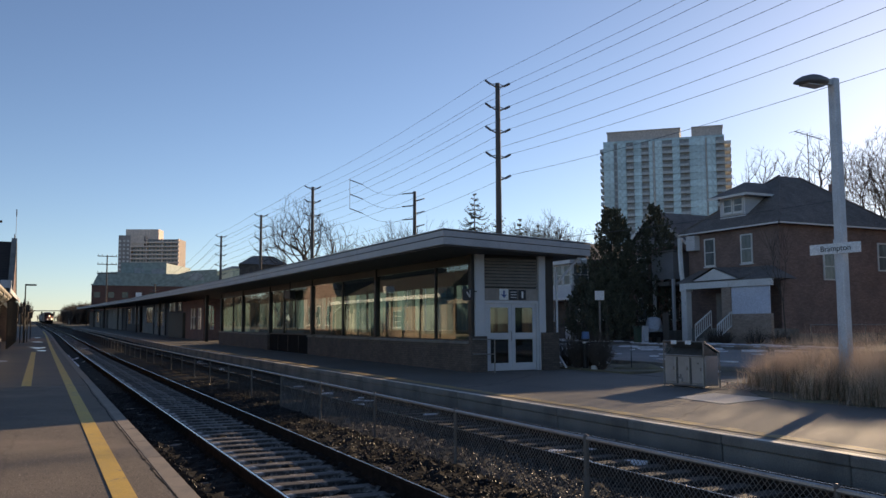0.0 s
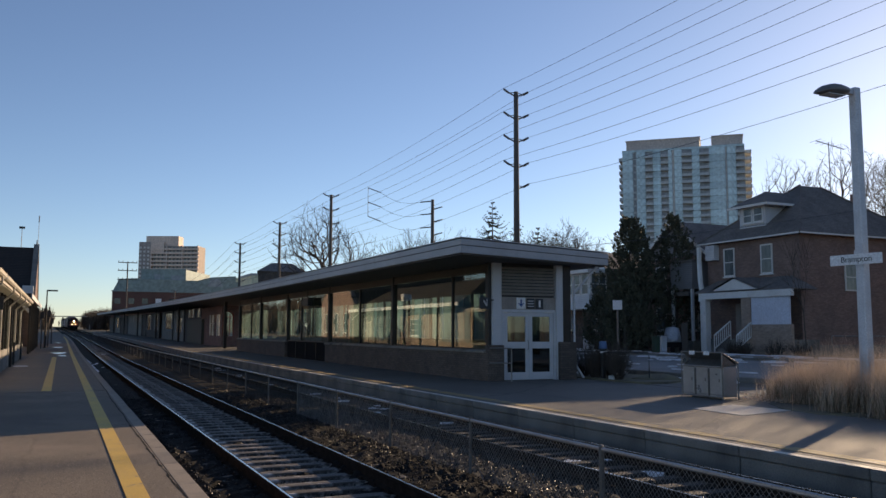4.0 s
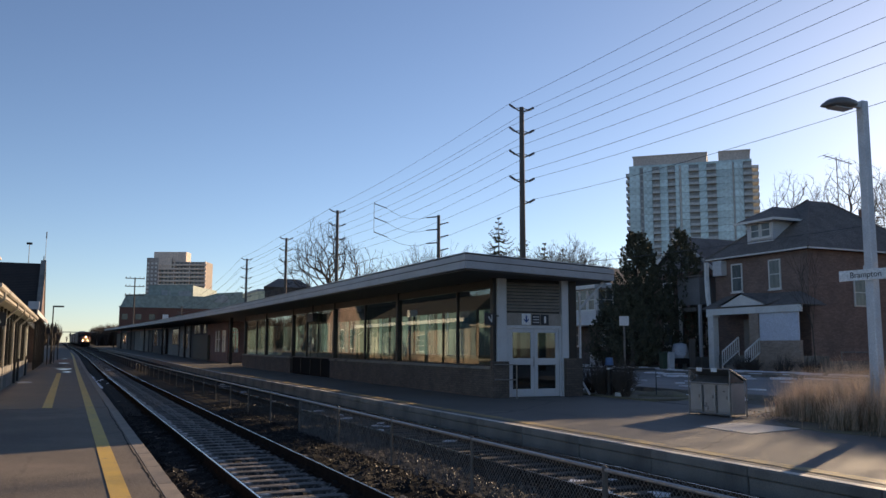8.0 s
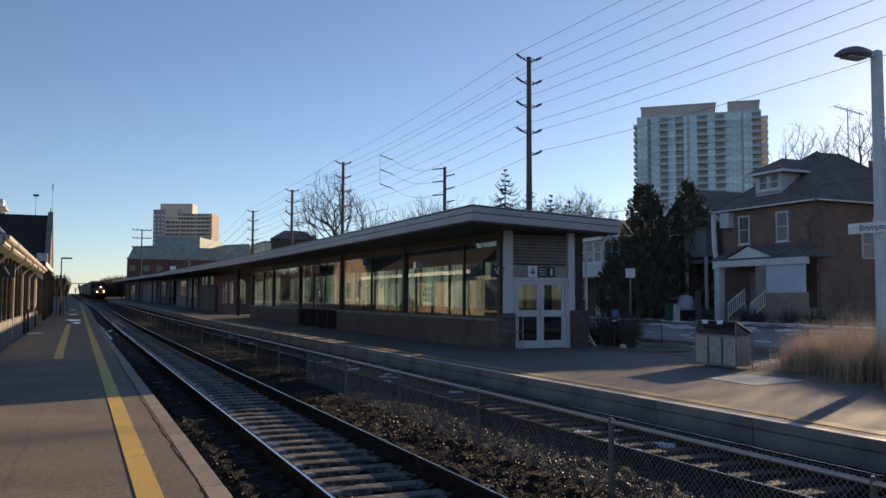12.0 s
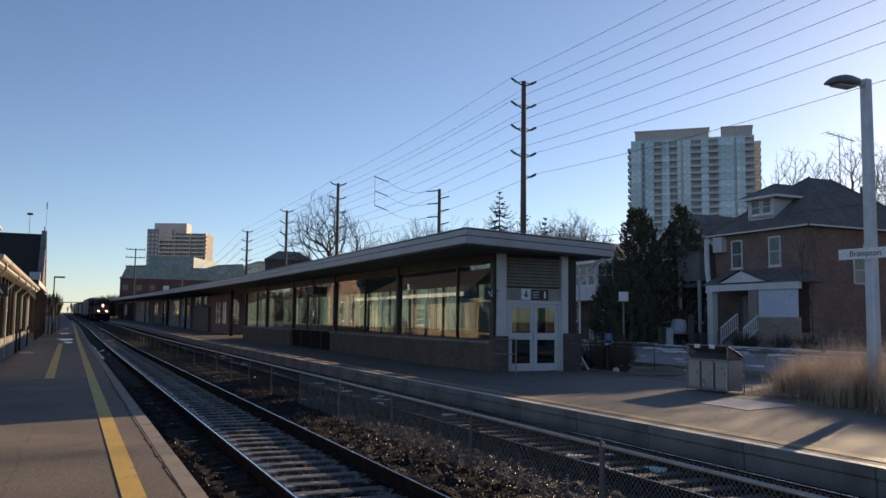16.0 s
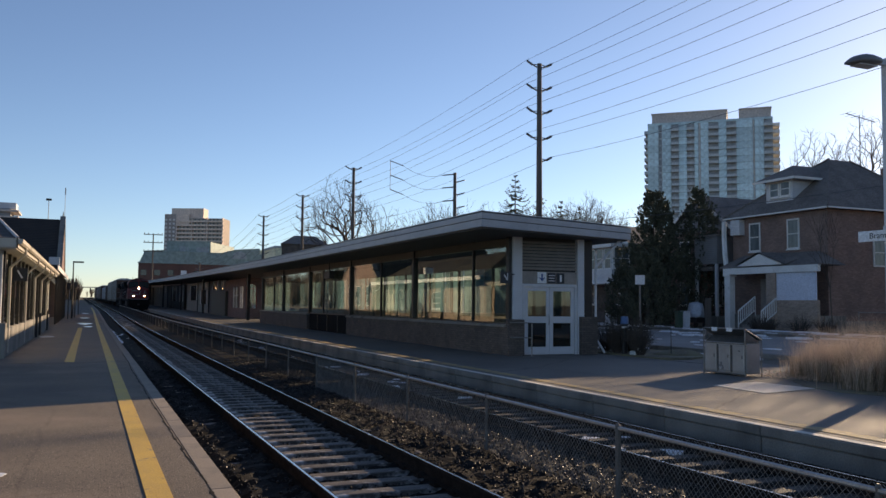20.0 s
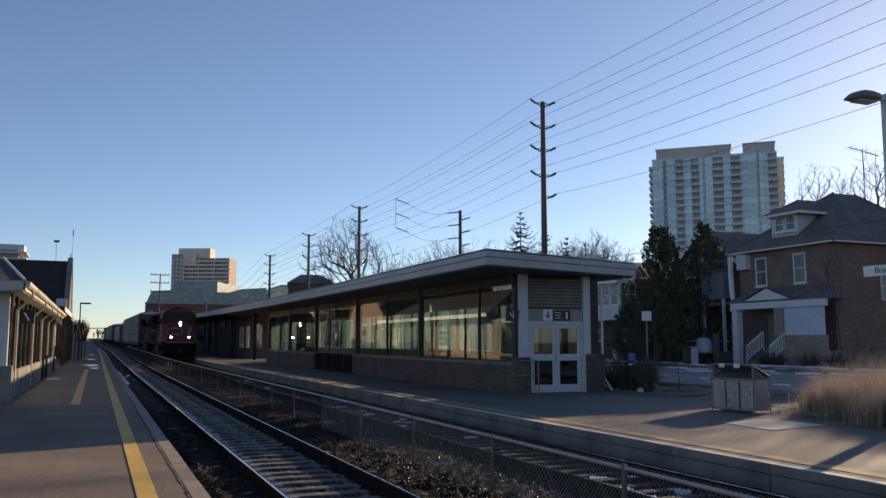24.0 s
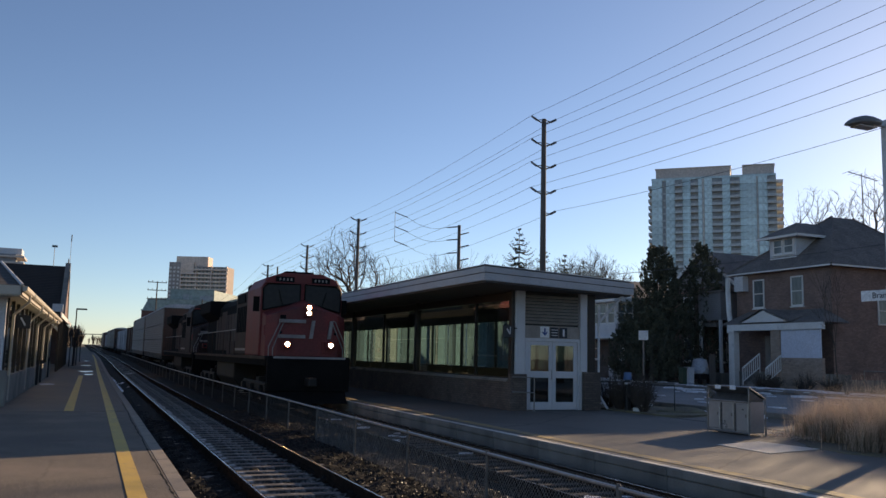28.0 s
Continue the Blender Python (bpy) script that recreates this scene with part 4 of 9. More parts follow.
    # end wall toward the camera: columns, doors, sign band, louvres
    Y = SY
    part("corner_column", Mesh().box(13.0, 13.34, Y - 0.10, Y + 0.02, 0, 3.94), GREY_PAINT, sh, "pale grey corner column", bevel=0.012)
    part("corner_column", Mesh().box(15.47, 15.74, Y - 0.10, Y + 0.2, 0, 3.94), GREY_PAINT, sh, "pale grey corner column", bevel=0.012)
    part("corner_column", Mesh().box(15.8, 16.1, Y - 0.02, Y + 0.2, 0, 3.94), FRAME_DARK, sh)
    part("brick_pier", Mesh().box(15.52, 16.16, Y - 0.28, Y - 0.105, 0, 1.28), BRICK_DARK, sh, bevel=0.01)
    part("brick_pier", Mesh().box(12.72, 13.32, Y - 0.30, Y - 0.105, 0, 1.18), BRICK_DARK, sh, bevel=0.01)
    part("sign_band", Mesh().box(13.34, 15.47, Y - 0.03, Y + 0.05, 2.36, 2.78), LOUVRE, sh)
    part("louvre_backing", Mesh().box(13.34, 15.47, Y + 0.06, Y + 0.1, 2.78, 3.94), FRAME_DARK, sh)
    for k in range(9):
        z = 2.84 + 0.108 * k
        s = Mesh().add([(13.36, Y - 0.05, z), (15.45, Y - 0.05, z), (15.45, Y + 0.04, z + 0.075), (13.36, Y + 0.04, z + 0.075), (13.36, Y - 0.05, z + 0.018), (15.45, Y - 0.05, z + 0.018), (15.45, Y + 0.04, z + 0.093), (13.36, Y + 0.04, z + 0.093)],
                       [(0, 3, 2, 1), (4, 5, 6, 7), (0, 1, 5, 4), (1, 2, 6, 5), (2, 3, 7, 6), (3, 0, 4, 7)])
        part("louvre_blade", s, LOUVRE, sh)
    df = part("door_frame", Mesh().box(13.36, 13.45, Y - 0.06, Y + 0.06, 0, 2.36).box(15.38, 15.46, Y - 0.06, Y + 0.06, 0, 2.36).box(13.45, 15.38, Y - 0.06, Y + 0.06, 2.26, 2.36), GREY_PAINT, sh, "pale grey door frame", bevel=0.006)
    for x0, x1 in ((13.46, 14.41), (14.42, 15.37)):
        st = 0.13
        leaf = Mesh().box(x0, x0 + st, Y - 0.025, Y + 0.025, 0.02, 2.25).box(x1 - st, x1, Y - 0.025, Y + 0.025, 0.02, 2.25)
        leaf.box(x0 + st, x1 - st, Y - 0.025, Y + 0.025, 0.02, 0.27).box(x0 + st, x1 - st, Y - 0.025, Y + 0.025, 1.06, 1.28).box(x0 + st, x1 - st, Y - 0.025, Y + 0.025, 2.13, 2.25)
        dl = part("door_leaf", leaf, GREY_PAINT, sh, "pale grey glazed swing door leaf", bevel=0.004)
        pane(part("upper_pane", Mesh().box(x0 + st, x1 - st, Y - 0.006, Y + 0.006, 1.28, 2.13), PANE_TINT, dl))
        pane(part("lower_pane", Mesh().box(x0 + st, x1 - st, Y - 0.006, Y + 0.006, 0.27, 1.06), PANE_TINT, dl))
    part("pull_handle", Mesh().line([(14.36, Y - 0.03, 1.02), (14.36, Y - 0.09, 1.02), (14.36, Y - 0.09, 1.32), (14.36, Y - 0.03, 1.32)], 0.012), GALV, sh)
    # downpipe and raking strut at the street corner
    part("downpipe", Mesh().line([(16.22, Y - 0.05, 3.4), (16.22, Y - 0.05, 0.55), (16.45, Y - 0.25, 0.05)], 0.04, 8), GREY_PAINT, sh)
    part("strut", Mesh().line([(16.2, Y - 0.05, 2.95), (17.05, Y - 0.3, 3.92)], 0.05, 8), GREY_PAINT, sh)
    # the covered walk beyond: posts, brick kiosk with arched red windows, doors
    for y in (75, 107, 133, 163, 194, 226, 256):
        part("canopy_post", Mesh().box(13.05 + cur(y), 13.3 + cur(y), y - 0.13, y + 0.13, gr(y), 3.95 + rz(y)), FRAME_DARK, sh)
    # brick kiosk: arched openings toward the walk, open bays toward the street
    kx0, kx1, ky0, ky1, top = 13.75, 16.6, 80.0, 92.8, 3.98
    ki = part("kiosk_wall", Mesh().box(kx0, kx1, ky0, ky0 + 0.25, 0.05, 1.1), BRICK_RED, sh, "red brick kiosk wall under the canopy")
    arches = ((14.32, 0.52), (15.75, 0.45))
    edges = [kx0] + [e for xc, w in arches for e in (xc - w, xc + w)] + [kx1]
    for x0, x1 in zip(edges[::2], edges[1::2]):
        part("kiosk_pier", Mesh().box(x0, x1, ky0, ky0 + 0.25, 1.1, top), BRICK_RED, ki)
    red = mat("dull red arch paint", (0.30, 0.06, 0.045), None, 0.6)
    for xc, w in arches:
        zs = 2.95
        arc = [(xc - w * math.cos(q), zs + w * math.sin(q)) for q in [math.pi * k / 12 for k in range(13)]]
        part("arch_spandrel", Mesh().prism(arc[:7] + [(xc, top), (xc - w, top)], "y", ky0, ky0 + 0.25).prism(arc[6:] + [(xc + w, top), (xc, top)], "y", ky0, ky0 + 0.25), BRICK_RED, ki)
        rim = part("arch_surround", Mesh().line([(xc - w + 0.03, ky0 + 0.05, 1.1)] + [(x * 0.94 + xc * 0.06, ky0 + 0.05, z - 0.03) for x, z in arc] + [(xc + w - 0.03, ky0 + 0.05, 1.1)], 0.045, 5), red, ki, "dull red arched surround")
        for q in (-0.17, 0.17):
            part("arch_bar", Mesh().box(xc + q - 0.02, xc + q + 0.02, ky0 + 0.1, ky0 + 0.14, 1.1, 3.3), red, rim)
        part("arch_bar", Mesh().box(xc - w, xc + w, ky0 + 0.1, ky0 + 0.14, 2.93, 2.98), red, rim)
        pane(part("arched_window", Mesh().prism([(xc - w, 1.1)] + arc + [(xc + w, 1.1)], "y", ky0 + 0.15, ky0 + 0.16), PANE, ki))
    part("side_base", Mesh().box(kx0, kx0 + 0.2, ky0 + 0.25, ky1, 0.05, 1.1), BRICK_RED, ki)
    part("side_head", Mesh().box(kx0, kx0 + 0.2, ky0 + 0.25, ky1, 3.2, top), BRICK_RED, ki)
    for y0, y1 in ((80.25, 81.2), (83.4, 84.2), (87.6, 92.8)):
        part("side_pier", Mesh().box(kx0, kx0 + 0.2, y0, y1, 1.1, 3.2), BRICK_RED, ki)
    for y0, y1 in ((81.2, 83.4), (84.2, 87.6)):
        w_ = part("side_window", Mesh().box(kx0 + 0.05, kx0 + 0.11, y0, y0 + 0.1, 1.1, 3.2).box(kx0 + 0.05, kx0 + 0.11, y1 - 0.1, y1, 1.1, 3.2).box(kx0 + 0.05, kx0 + 0.11, (y0 + y1) / 2 - 0.05, (y0 + y1) / 2 + 0.05, 1.1, 3.2).box(kx0 + 0.05, kx0 + 0.11, y0 + 0.1, y1 - 0.1, 2.3, 2.38), WHITE_PAINT, ki, "white side window frame")
        pane(part("glass_pane", Mesh().box(kx0 + 0.12, kx0 + 0.13, y0, y1, 1.1, 3.2), PANE, w_))
    part("rear_wall", Mesh().box(kx0 + 0.2, kx1 - 0.9, ky1 - 0.2, ky1, 0.05, top), BRICK_TAN, ki)
    for y in (84.3, 88.5, 92.6):
        part("street_post", Mesh().box(kx1 - 0.2, kx1, y - 0.1, y + 0.1, 0.05, top), FRAME_DARK, ki)
    part("kiosk_panel", Mesh().box(13.45, 13.74, 90.6, 101.4, 0.1, 2.85), mat("dull olive panel", (0.12, 0.11, 0.08), (0.09, 0.083, 0.062), 0.7, scale=0.8, fine=20), sh, "dull olive panel under the canopy", bevel=0.02)
    # closed bays along the rest of the walk: dull panels, a few doors and windows
    dull = mat("dull grey-green panel", (0.24, 0.23, 0.2), (0.17, 0.163, 0.142), 0.7, scale=0.6, fine=18, bump=0.08)
    dark = mat("dark brown panel", (0.085, 0.074, 0.066), (0.06, 0.053, 0.048), 0.7, scale=0.6, fine=18, bump=0.08)
    for y0, y1, m_ in ((92.8, 107, dark), (107, 118.4, dull), (118.4, 132, dull), (134.5, 155, dark), (155, 162, dark), (162, 193.5, dull), (193.5, 214, dark), (214, 232, dull), (232, 254, dark)):
        part("bay_wall", strip(Mesh(), [(13.9, 0.0), (14.1, 0.0), (14.1, 3.95), (13.9, 3.95)], y0 + 0.1, y1 - 0.1), m_, sh)
        part("bay_post", strip(Mesh(), [(13.78, 0.0), (14.05, 0.0), (14.05, 3.95), (13.78, 3.95)], y0 - 0.1, y0 + 0.1), FRAME_DARK, sh)
    for y0, y1, z0, z1, m_ in ((99.3, 103.6, 2.88, 3.85, PANE_DARK), (94.6, 96.4, 2.88, 3.85, PANE_DARK), (109.2, 115.0, 1.1, 2.9, PANE_DARK), (109.2, 115.0, 3.2, 3.75, FRAME_DARK), (119.6, 127.0, 1.5, 3.6, PANE_DARK), (137, 141.5, 1.2, 3.7, PANE_DARK), (147, 153.0, 1.2, 3.7, PANE_DARK), (166, 179.0, 2.6, 3.9, FRAME_DARK), (218, 226, 1.2, 3.6, PANE_DARK)):
        y, g = (y0 + y1) / 2, gr((y0 + y1) / 2)
        w_ = part("bay_window", strip(Mesh(), [(13.86, z0), (13.9, z0), (13.9, z1), (13.86, z1)], y0, y1), m_, sh)
        for q in (y0, y1):
            part("frame_upright", Mesh().box(13.82 + cur(q), 13.9 + cur(q), q - 0.09, q + 0.09, z0 + g, z1 + g), GREY_PAINT, w_)
    part("rear_wall", strip(Mesh(), [(16.0, 0.0), (16.2, 0.0), (16.2, 3.9), (16.0, 3.9)], 93, 254), BRICK_DARK, sh)
    # benches inside
    for y in (29, 36.5, 55.5, 62):
        be = thing("bench", (15.3, y, 0.012), "slatted brown wooden bench inside the glazed shelter", "bench", "shelter benches")
        for q in (-0.15, 0.0, 0.15):
            part("seat_slat", Mesh().box(15.3 + q - 0.06, 15.3 + q + 0.06, y - 0.9, y + 0.9, 0.43, 0.47), LOUVRE, be)
        for q in (0.6, 0.74):
            part("back_slat", Mesh().box(15.55, 15.58, y - 0.9, y + 0.9, q, q + 0.1), LOUVRE, be)
        for q in (-0.75, 0.75):
            part("leg", Mesh().box(15.12, 15.5, y + q - 0.03, y + q + 0.03, 0.012, 0.43).box(15.5, 15.55, y + q - 0.03, y + q + 0.03, 0.012, 0.84), BLACK, be)
    # the handrail before the doors
    hr = thing("handrail", (13.2, 24.0, 0), "bent grey steel handrail beside the shelter door", "handrail")
    part("tube", Mesh().line([(12.75, 24.2, 1.08), (13.42, 23.95, 1.08), (13.42, 23.95, 0)], 0.024, 8), GALV, hr)
    part("lower_rail", Mesh().line([(12.75, 24.2, 0.6), (13.42, 23.95, 0.6)], 0.02, 8), GALV, hr)
    part("foot_plate", Mesh().tube((13.42, 23.95, 0.0), (13.42, 23.95, 0.015), 0.07, 0.07, 10), GALV, hr)


def sign_box(name, x0, x1, y, z0, z1, face, label):
    s = thing(name, ((x0 + x1) / 2, y, z0), label, "sign", "station signs")
    part("panel", Mesh().box(x0, x1, y - 0.025, y, z0, z1), face, s, bevel=0.004)
    return s


def build_shelter_signs():
    y = SY - 0.035
    s = sign_box("arrow_sign", 13.93, 14.27, y, 2.39, 2.76, SIGN_WHITE, "white square sign with a dark blue down arrow")
    m = Mesh().box(14.07, 14.13, y - 0.03, y - 0.026, 2.52, 2.70)
    m.prism([(14.0, 2.56), (14.1, 2.45), (14.2, 2.56), (14.2, 2.60), (14.1, 2.52), (14.0, 2.60)], "y", y - 0.0305, y - 0.0265)
    part("arrow", m, SIGN_BLUE, s)
    s = sign_box("notice_sign", 14.32, 14.63, y, 2.39, 2.74, NAVY, "dark sign with rows of small pale marks")
    for k in range(3):
        part("mark_bar", Mesh().box(14.36, 14.59, y - 0.029, y - 0.0255, 2.46 + 0.09 * k, 2.49 + 0.09 * k), GREY_PAINT, s)
    s = sign_box("washroom_sign", 14.67, 14.97, y, 2.39, 2.74, NAVY, "dark sign with a small pale upright mark")
    part("mark", Mesh().box(14.79, 14.86, y - 0.029, y - 0.0255, 2.45, 2.68), SIGN_WHITE, s)
    # projecting track number signs
    def flag(x0, x1, y0, z0, z1):
        f = thing("platform_number_sign", ((x0 + x1) / 2, y0, z0), "dark square projecting sign with a pale diagonal mark", "sign", "platform number signs")
        part("panel", Mesh().box(x0, x1, y0 - 0.03, y0 + 0.03, z0, z1), NAVY, f, bevel=0.006)
        w = x1 - x0
        mk = Mesh().prism([(x0 + 0.3 * w, z1 - 0.12), (x0 + 0.38 * w, z1 - 0.08), (x0 + 0.72 * w, z0 + 0.12), (x0 + 0.64 * w, z0 + 0.08)], "y", y0 - 0.034, y0 - 0.0305)
        mk.box(x0 + 0.64 * w, x0 + 0.72 * w, y0 - 0.034, y0 - 0.0305, z0 + 0.1, z0 + 0.34)
        part("mark", mk, GREY_PAINT, f)
        part("bracket", Mesh().box(x1, x1 + 0.14, y0 - 0.02, y0 + 0.02, z1 - 0.1, z1 - 0.06), FRAME_DARK, f)
    flag(12.50, 12.88, SY - 0.12, 2.36, 2.74)
    # black camera housing under the soffit
    c = thing("camera_housing", (12.75, 46.3, 3.1), "small black box hung under the shelter's soffit", "camera housing")
    part("body", Mesh().box(12.6, 12.9, 45.9, 47.1, 3.05, 3.5), BLACK, c, bevel=0.02)
    part("stem", Mesh().box(12.72, 12.78, 46.45, 46.55, 3.5, 3.98), BLACK, c)


build_shelter()
build_shelter_signs()


# ---- the near platform's buildings ----
def window_unit(parent, x, y0, y1, z0, z1, out=-1, frame_mat=WHITE_PAINT, bars=1, name="window"):
    """A sash window in a wall that faces along x (out: the side the frame stands proud to)."""
    d = 0.06 * out
    m = Mesh()
    t = 0.08
    for a, b, c, e in ((y0 - t, y1 + t, z1, z1 + t), (y0 - t, y1 + t, z0 - t, z0), (y0 - t, y0, z0, z1), (y1, y1 + t, z0, z1)):
        m.box(x, x + d, a, b, c, e)
    for k in range(bars):
        zc = z0 + (z1 - z0) * (k + 1) / (bars + 1)
        m.box(x, x + d * 0.8, y0, y1, zc - 0.025, zc + 0.025)
    w = part(name, m, frame_mat, parent, bevel=0.006)
    part("pane", Mesh().box(x + d * 0.1, x + d * 0.45, y0, y1, z0, z1), PANE_HOUSE, w)
    part("sill", Mesh().box(x, x + d * 1.8, y0 - 0.12, y1 + 0.12, z0 - t - 0.07, z0 - t), frame_mat, w)
    return w


def build_near_shelter():
    x1, x0, ya, yb = -2.15, -6.4, 27.0, 56.0
    sh = thing("near_platform_shelter", (-4, 40, 0), "low glazed shelter with white gutters and dark hipped roof", "station shelter")
    ez = 3.12
    # hipped roof with two small peaks
    e = 0.45
    a, b, c, d = (x0 - e, ya - 1.2, ez + 0.24), (x1 + e, ya - 1.2, ez + 0.24), (x1 + e, yb + 0.6, ez + 0.24), (x0 - e, yb + 0.6, ez + 0.24)
    r0, r1 = ((x0 + x1) / 2, ya + 4.5, ez + 0.75), ((x0 + x1) / 2, yb - 2, ez + 0.75)
    part("roof", Mesh().add([a, b, c, d, r0, r1], [(0, 1, 4), (1, 2, 5, 4), (2, 3, 5), (3, 0, 4, 5), (3, 2, 1, 0)]), SLATE, sh)
    for y, x, w, v, h in ((36.0, -3.25, 1.5, 9.8, 1.75), (44.0, -5.3, 3.3, 13, 2.4)):
        part("roof_peak", Mesh().add([(x - w, y - v, ez + 0.26), (x + w, y - v, ez + 0.26), (x + w, y + v, ez + 0.26), (x - w, y + v, ez + 0.26), (x, y, ez + h)], [(0, 1, 4), (1, 2, 4), (2, 3, 4), (3, 0, 4), (3, 2, 1, 0)]), SLATE, sh)
    part("hip_flashing", Mesh().tube((-1.75, 26.2, ez + 0.28), (-3.25, 36.0, ez + 1.77), 0.05, 0.05, 6), METAL_GREY, sh)
    # fascia, gutter, soffit
    part("end_fascia", Mesh().box(x0 - e, x1 + e, ya - 1.2, ya - 1.16, ez - 0.02, ez + 0.235), CREAM_WORN, sh)
    part("side_fascia", Mesh().box(x1 + e - 0.04, x1 + e, ya - 1.2, yb + 0.6, ez - 0.02, ez + 0.235), CREAM_WORN, sh)
    part("gutter", Mesh().prism([(x1 + e, ez + 0.22), (x1 + e + 0.13, ez + 0.22), (x1 + e + 0.12, ez + 0.12), (x1 + e + 0.07, ez + 0.08), (x1 + e, ez + 0.08)], "y", ya - 1.22, yb + 0.62), CREAM_WORN, sh, "white rain gutter")
    part("soffit", Mesh().box(x0 - e, x1 + e - 0.05, ya - 1.15, yb + 0.55, ez - 0.05, ez - 0.022), CREAM_WORN, sh)
    # end wall with a glazed door to the lamplit room
    part("end_wall_top", Mesh().box(x0, x1, ya, ya + 0.12, 2.25, ez - 0.05), METAL_GREY, sh)
    for k in range(5):
        part("louvre_blade", Mesh().box(x0, x1 - 0.5, ya - 0.05, ya - 0.005, 2.42 + 0.1 * k, 2.46 + 0.1 * k), LOUVRE, sh)
    part("corner_column", Mesh().box(x1 - 0.34, x1, ya - 0.06, ya + 0.16, 0, ez - 0.05), GREY_PAINT, sh, bevel=0.01)
    for q in (-3.17, -4.1):
        leaf = Mesh().box(q - 0.45, q - 0.33, ya, ya + 0.05, 0.02, 2.24).box(q + 0.33, q + 0.45, ya, ya + 0.05, 0.02, 2.24)
        leaf.box(q - 0.33, q + 0.33, ya, ya + 0.05, 0.02, 0.3).box(q - 0.33, q + 0.33, ya, ya + 0.05, 1.02, 1.2).box(q - 0.33, q + 0.33, ya, ya + 0.05, 2.1, 2.24)
        dl = part("door_leaf", leaf, GREY_PAINT, sh, bevel=0.004)
        pane(part("upper_pane", Mesh().box(q - 0.33, q + 0.33, ya + 0.02, ya + 0.03, 1.2, 2.1), PANE, dl))
        pane(part("lower_pane", Mesh().box(q - 0.33, q + 0.33, ya + 0.02, ya + 0.03, 0.3, 1.02), PANE_TINT, dl))
        part("push_bar", Mesh().line([(q - 0.3, ya - 0.04, 1.24), (q + 0.3, ya - 0.04, 1.24)], 0.02, 6), BLACK, dl)
    part("door_frame", Mesh().box(-2.71, -2.5, ya, ya + 0.08, 0, 2.25), GREY_PAINT, sh)
    part("side_panel", Mesh().box(-6.4, -4.56, ya, ya + 0.08, 0, 2.25), GREY_PAINT, sh)
    # no lamp inside: this back wall gives off the room's warm light
    part("lit_back_wall", Mesh().box(-5.2, -2.6, 30.0, 30.06, 0.05, 2.5), LIT_ROOM, sh, "warm glowing wall standing in for the waiting room's lamplight")
    part("end_pier", Mesh().box(-2.6, -1.98, ya - 0.42, ya - 0.065, 0, 1.0), CONC_DARK, sh, bevel=0.012)
    # track side: low wall, posts, panes
    part("low_wall", Mesh().box(x1 - 0.15, x1 + 0.12, ya + 0.17, yb, 0, 0.82), CONC_DARK, sh)
    part("rear_wall", Mesh().box(x0, x0 + 0.15, ya + 0.13, yb, 0, ez - 0.05), mat("pale green wall panels", (0.46, 0.48, 0.43), (0.36, 0.39, 0.35), 0.6, scale=0.7, fine=12, bump=0.1), sh, "pale green inner wall")
    for k in range(14):
        part("inner_stile", Mesh().box(x0 + 0.152, x0 + 0.2, ya + 1.0 + 2.0 * k, ya + 1.12 + 2.0 * k, 0.05, ez - 0.06), FRAME_DARK, sh)
    ys = [ya + 0.2 + 1.93 * k for k in range(16)]
    for k, y in enumerate(ys):
        if y > yb:
            break
        part("mullion", Mesh().box(x1 - 0.06, x1 + 0.05, y - 0.05, y + 0.05, 0.82, ez - 0.05), FRAME_DARK, sh)
        if y + 1.93 < yb + 0.2:
            pane(part("glass_pane", Mesh().box(x1 - 0.01, x1, y + 0.05, y + 1.88, 0.84, ez - 0.06), PANE, sh))
    for y in (28.0, 35.0, 40.5, 46.0, 51.5):
        part("downspout", Mesh().line([(x1 + e + 0.06, y, ez + 0.1), (x1 + e + 0.06, y, ez - 0.1), (x1 + 0.12, y, ez - 0.5), (x1 + 0.12, y, 0.1)], 0.04, 8), CREAM_WORN, sh, "white downspout")
    for y in (41.5, 44.3, 51.8):
        part("rail_post", Mesh().box(x1 + 0.14, x1 + 0.24, y - 0.05, y + 0.05, 0, 1.05), BLACK, sh)
    # projecting number sign
    f = thing("platform_number_sign", (-1.9, 29.6, 2.25), "dark square projecting sign with a pale diagonal mark", "sign", "platform number signs")
    part("panel", Mesh().box(-2.08, -1.66, 29.57, 29.63, 2.25, 2.67), NAVY, f, bevel=0.006)
    part("mark", Mesh().prism([(-1.97, 2.58), (-1.93, 2.6), (-1.79, 2.36), (-1.83, 2.33)], "y", 29.562, 29.5695), SIGN_WHITE, f)
    part("bracket", Mesh().box(-2.2, -2.08, 29.58, 29.62, 2.55, 2.6), FRAME_DARK, f)


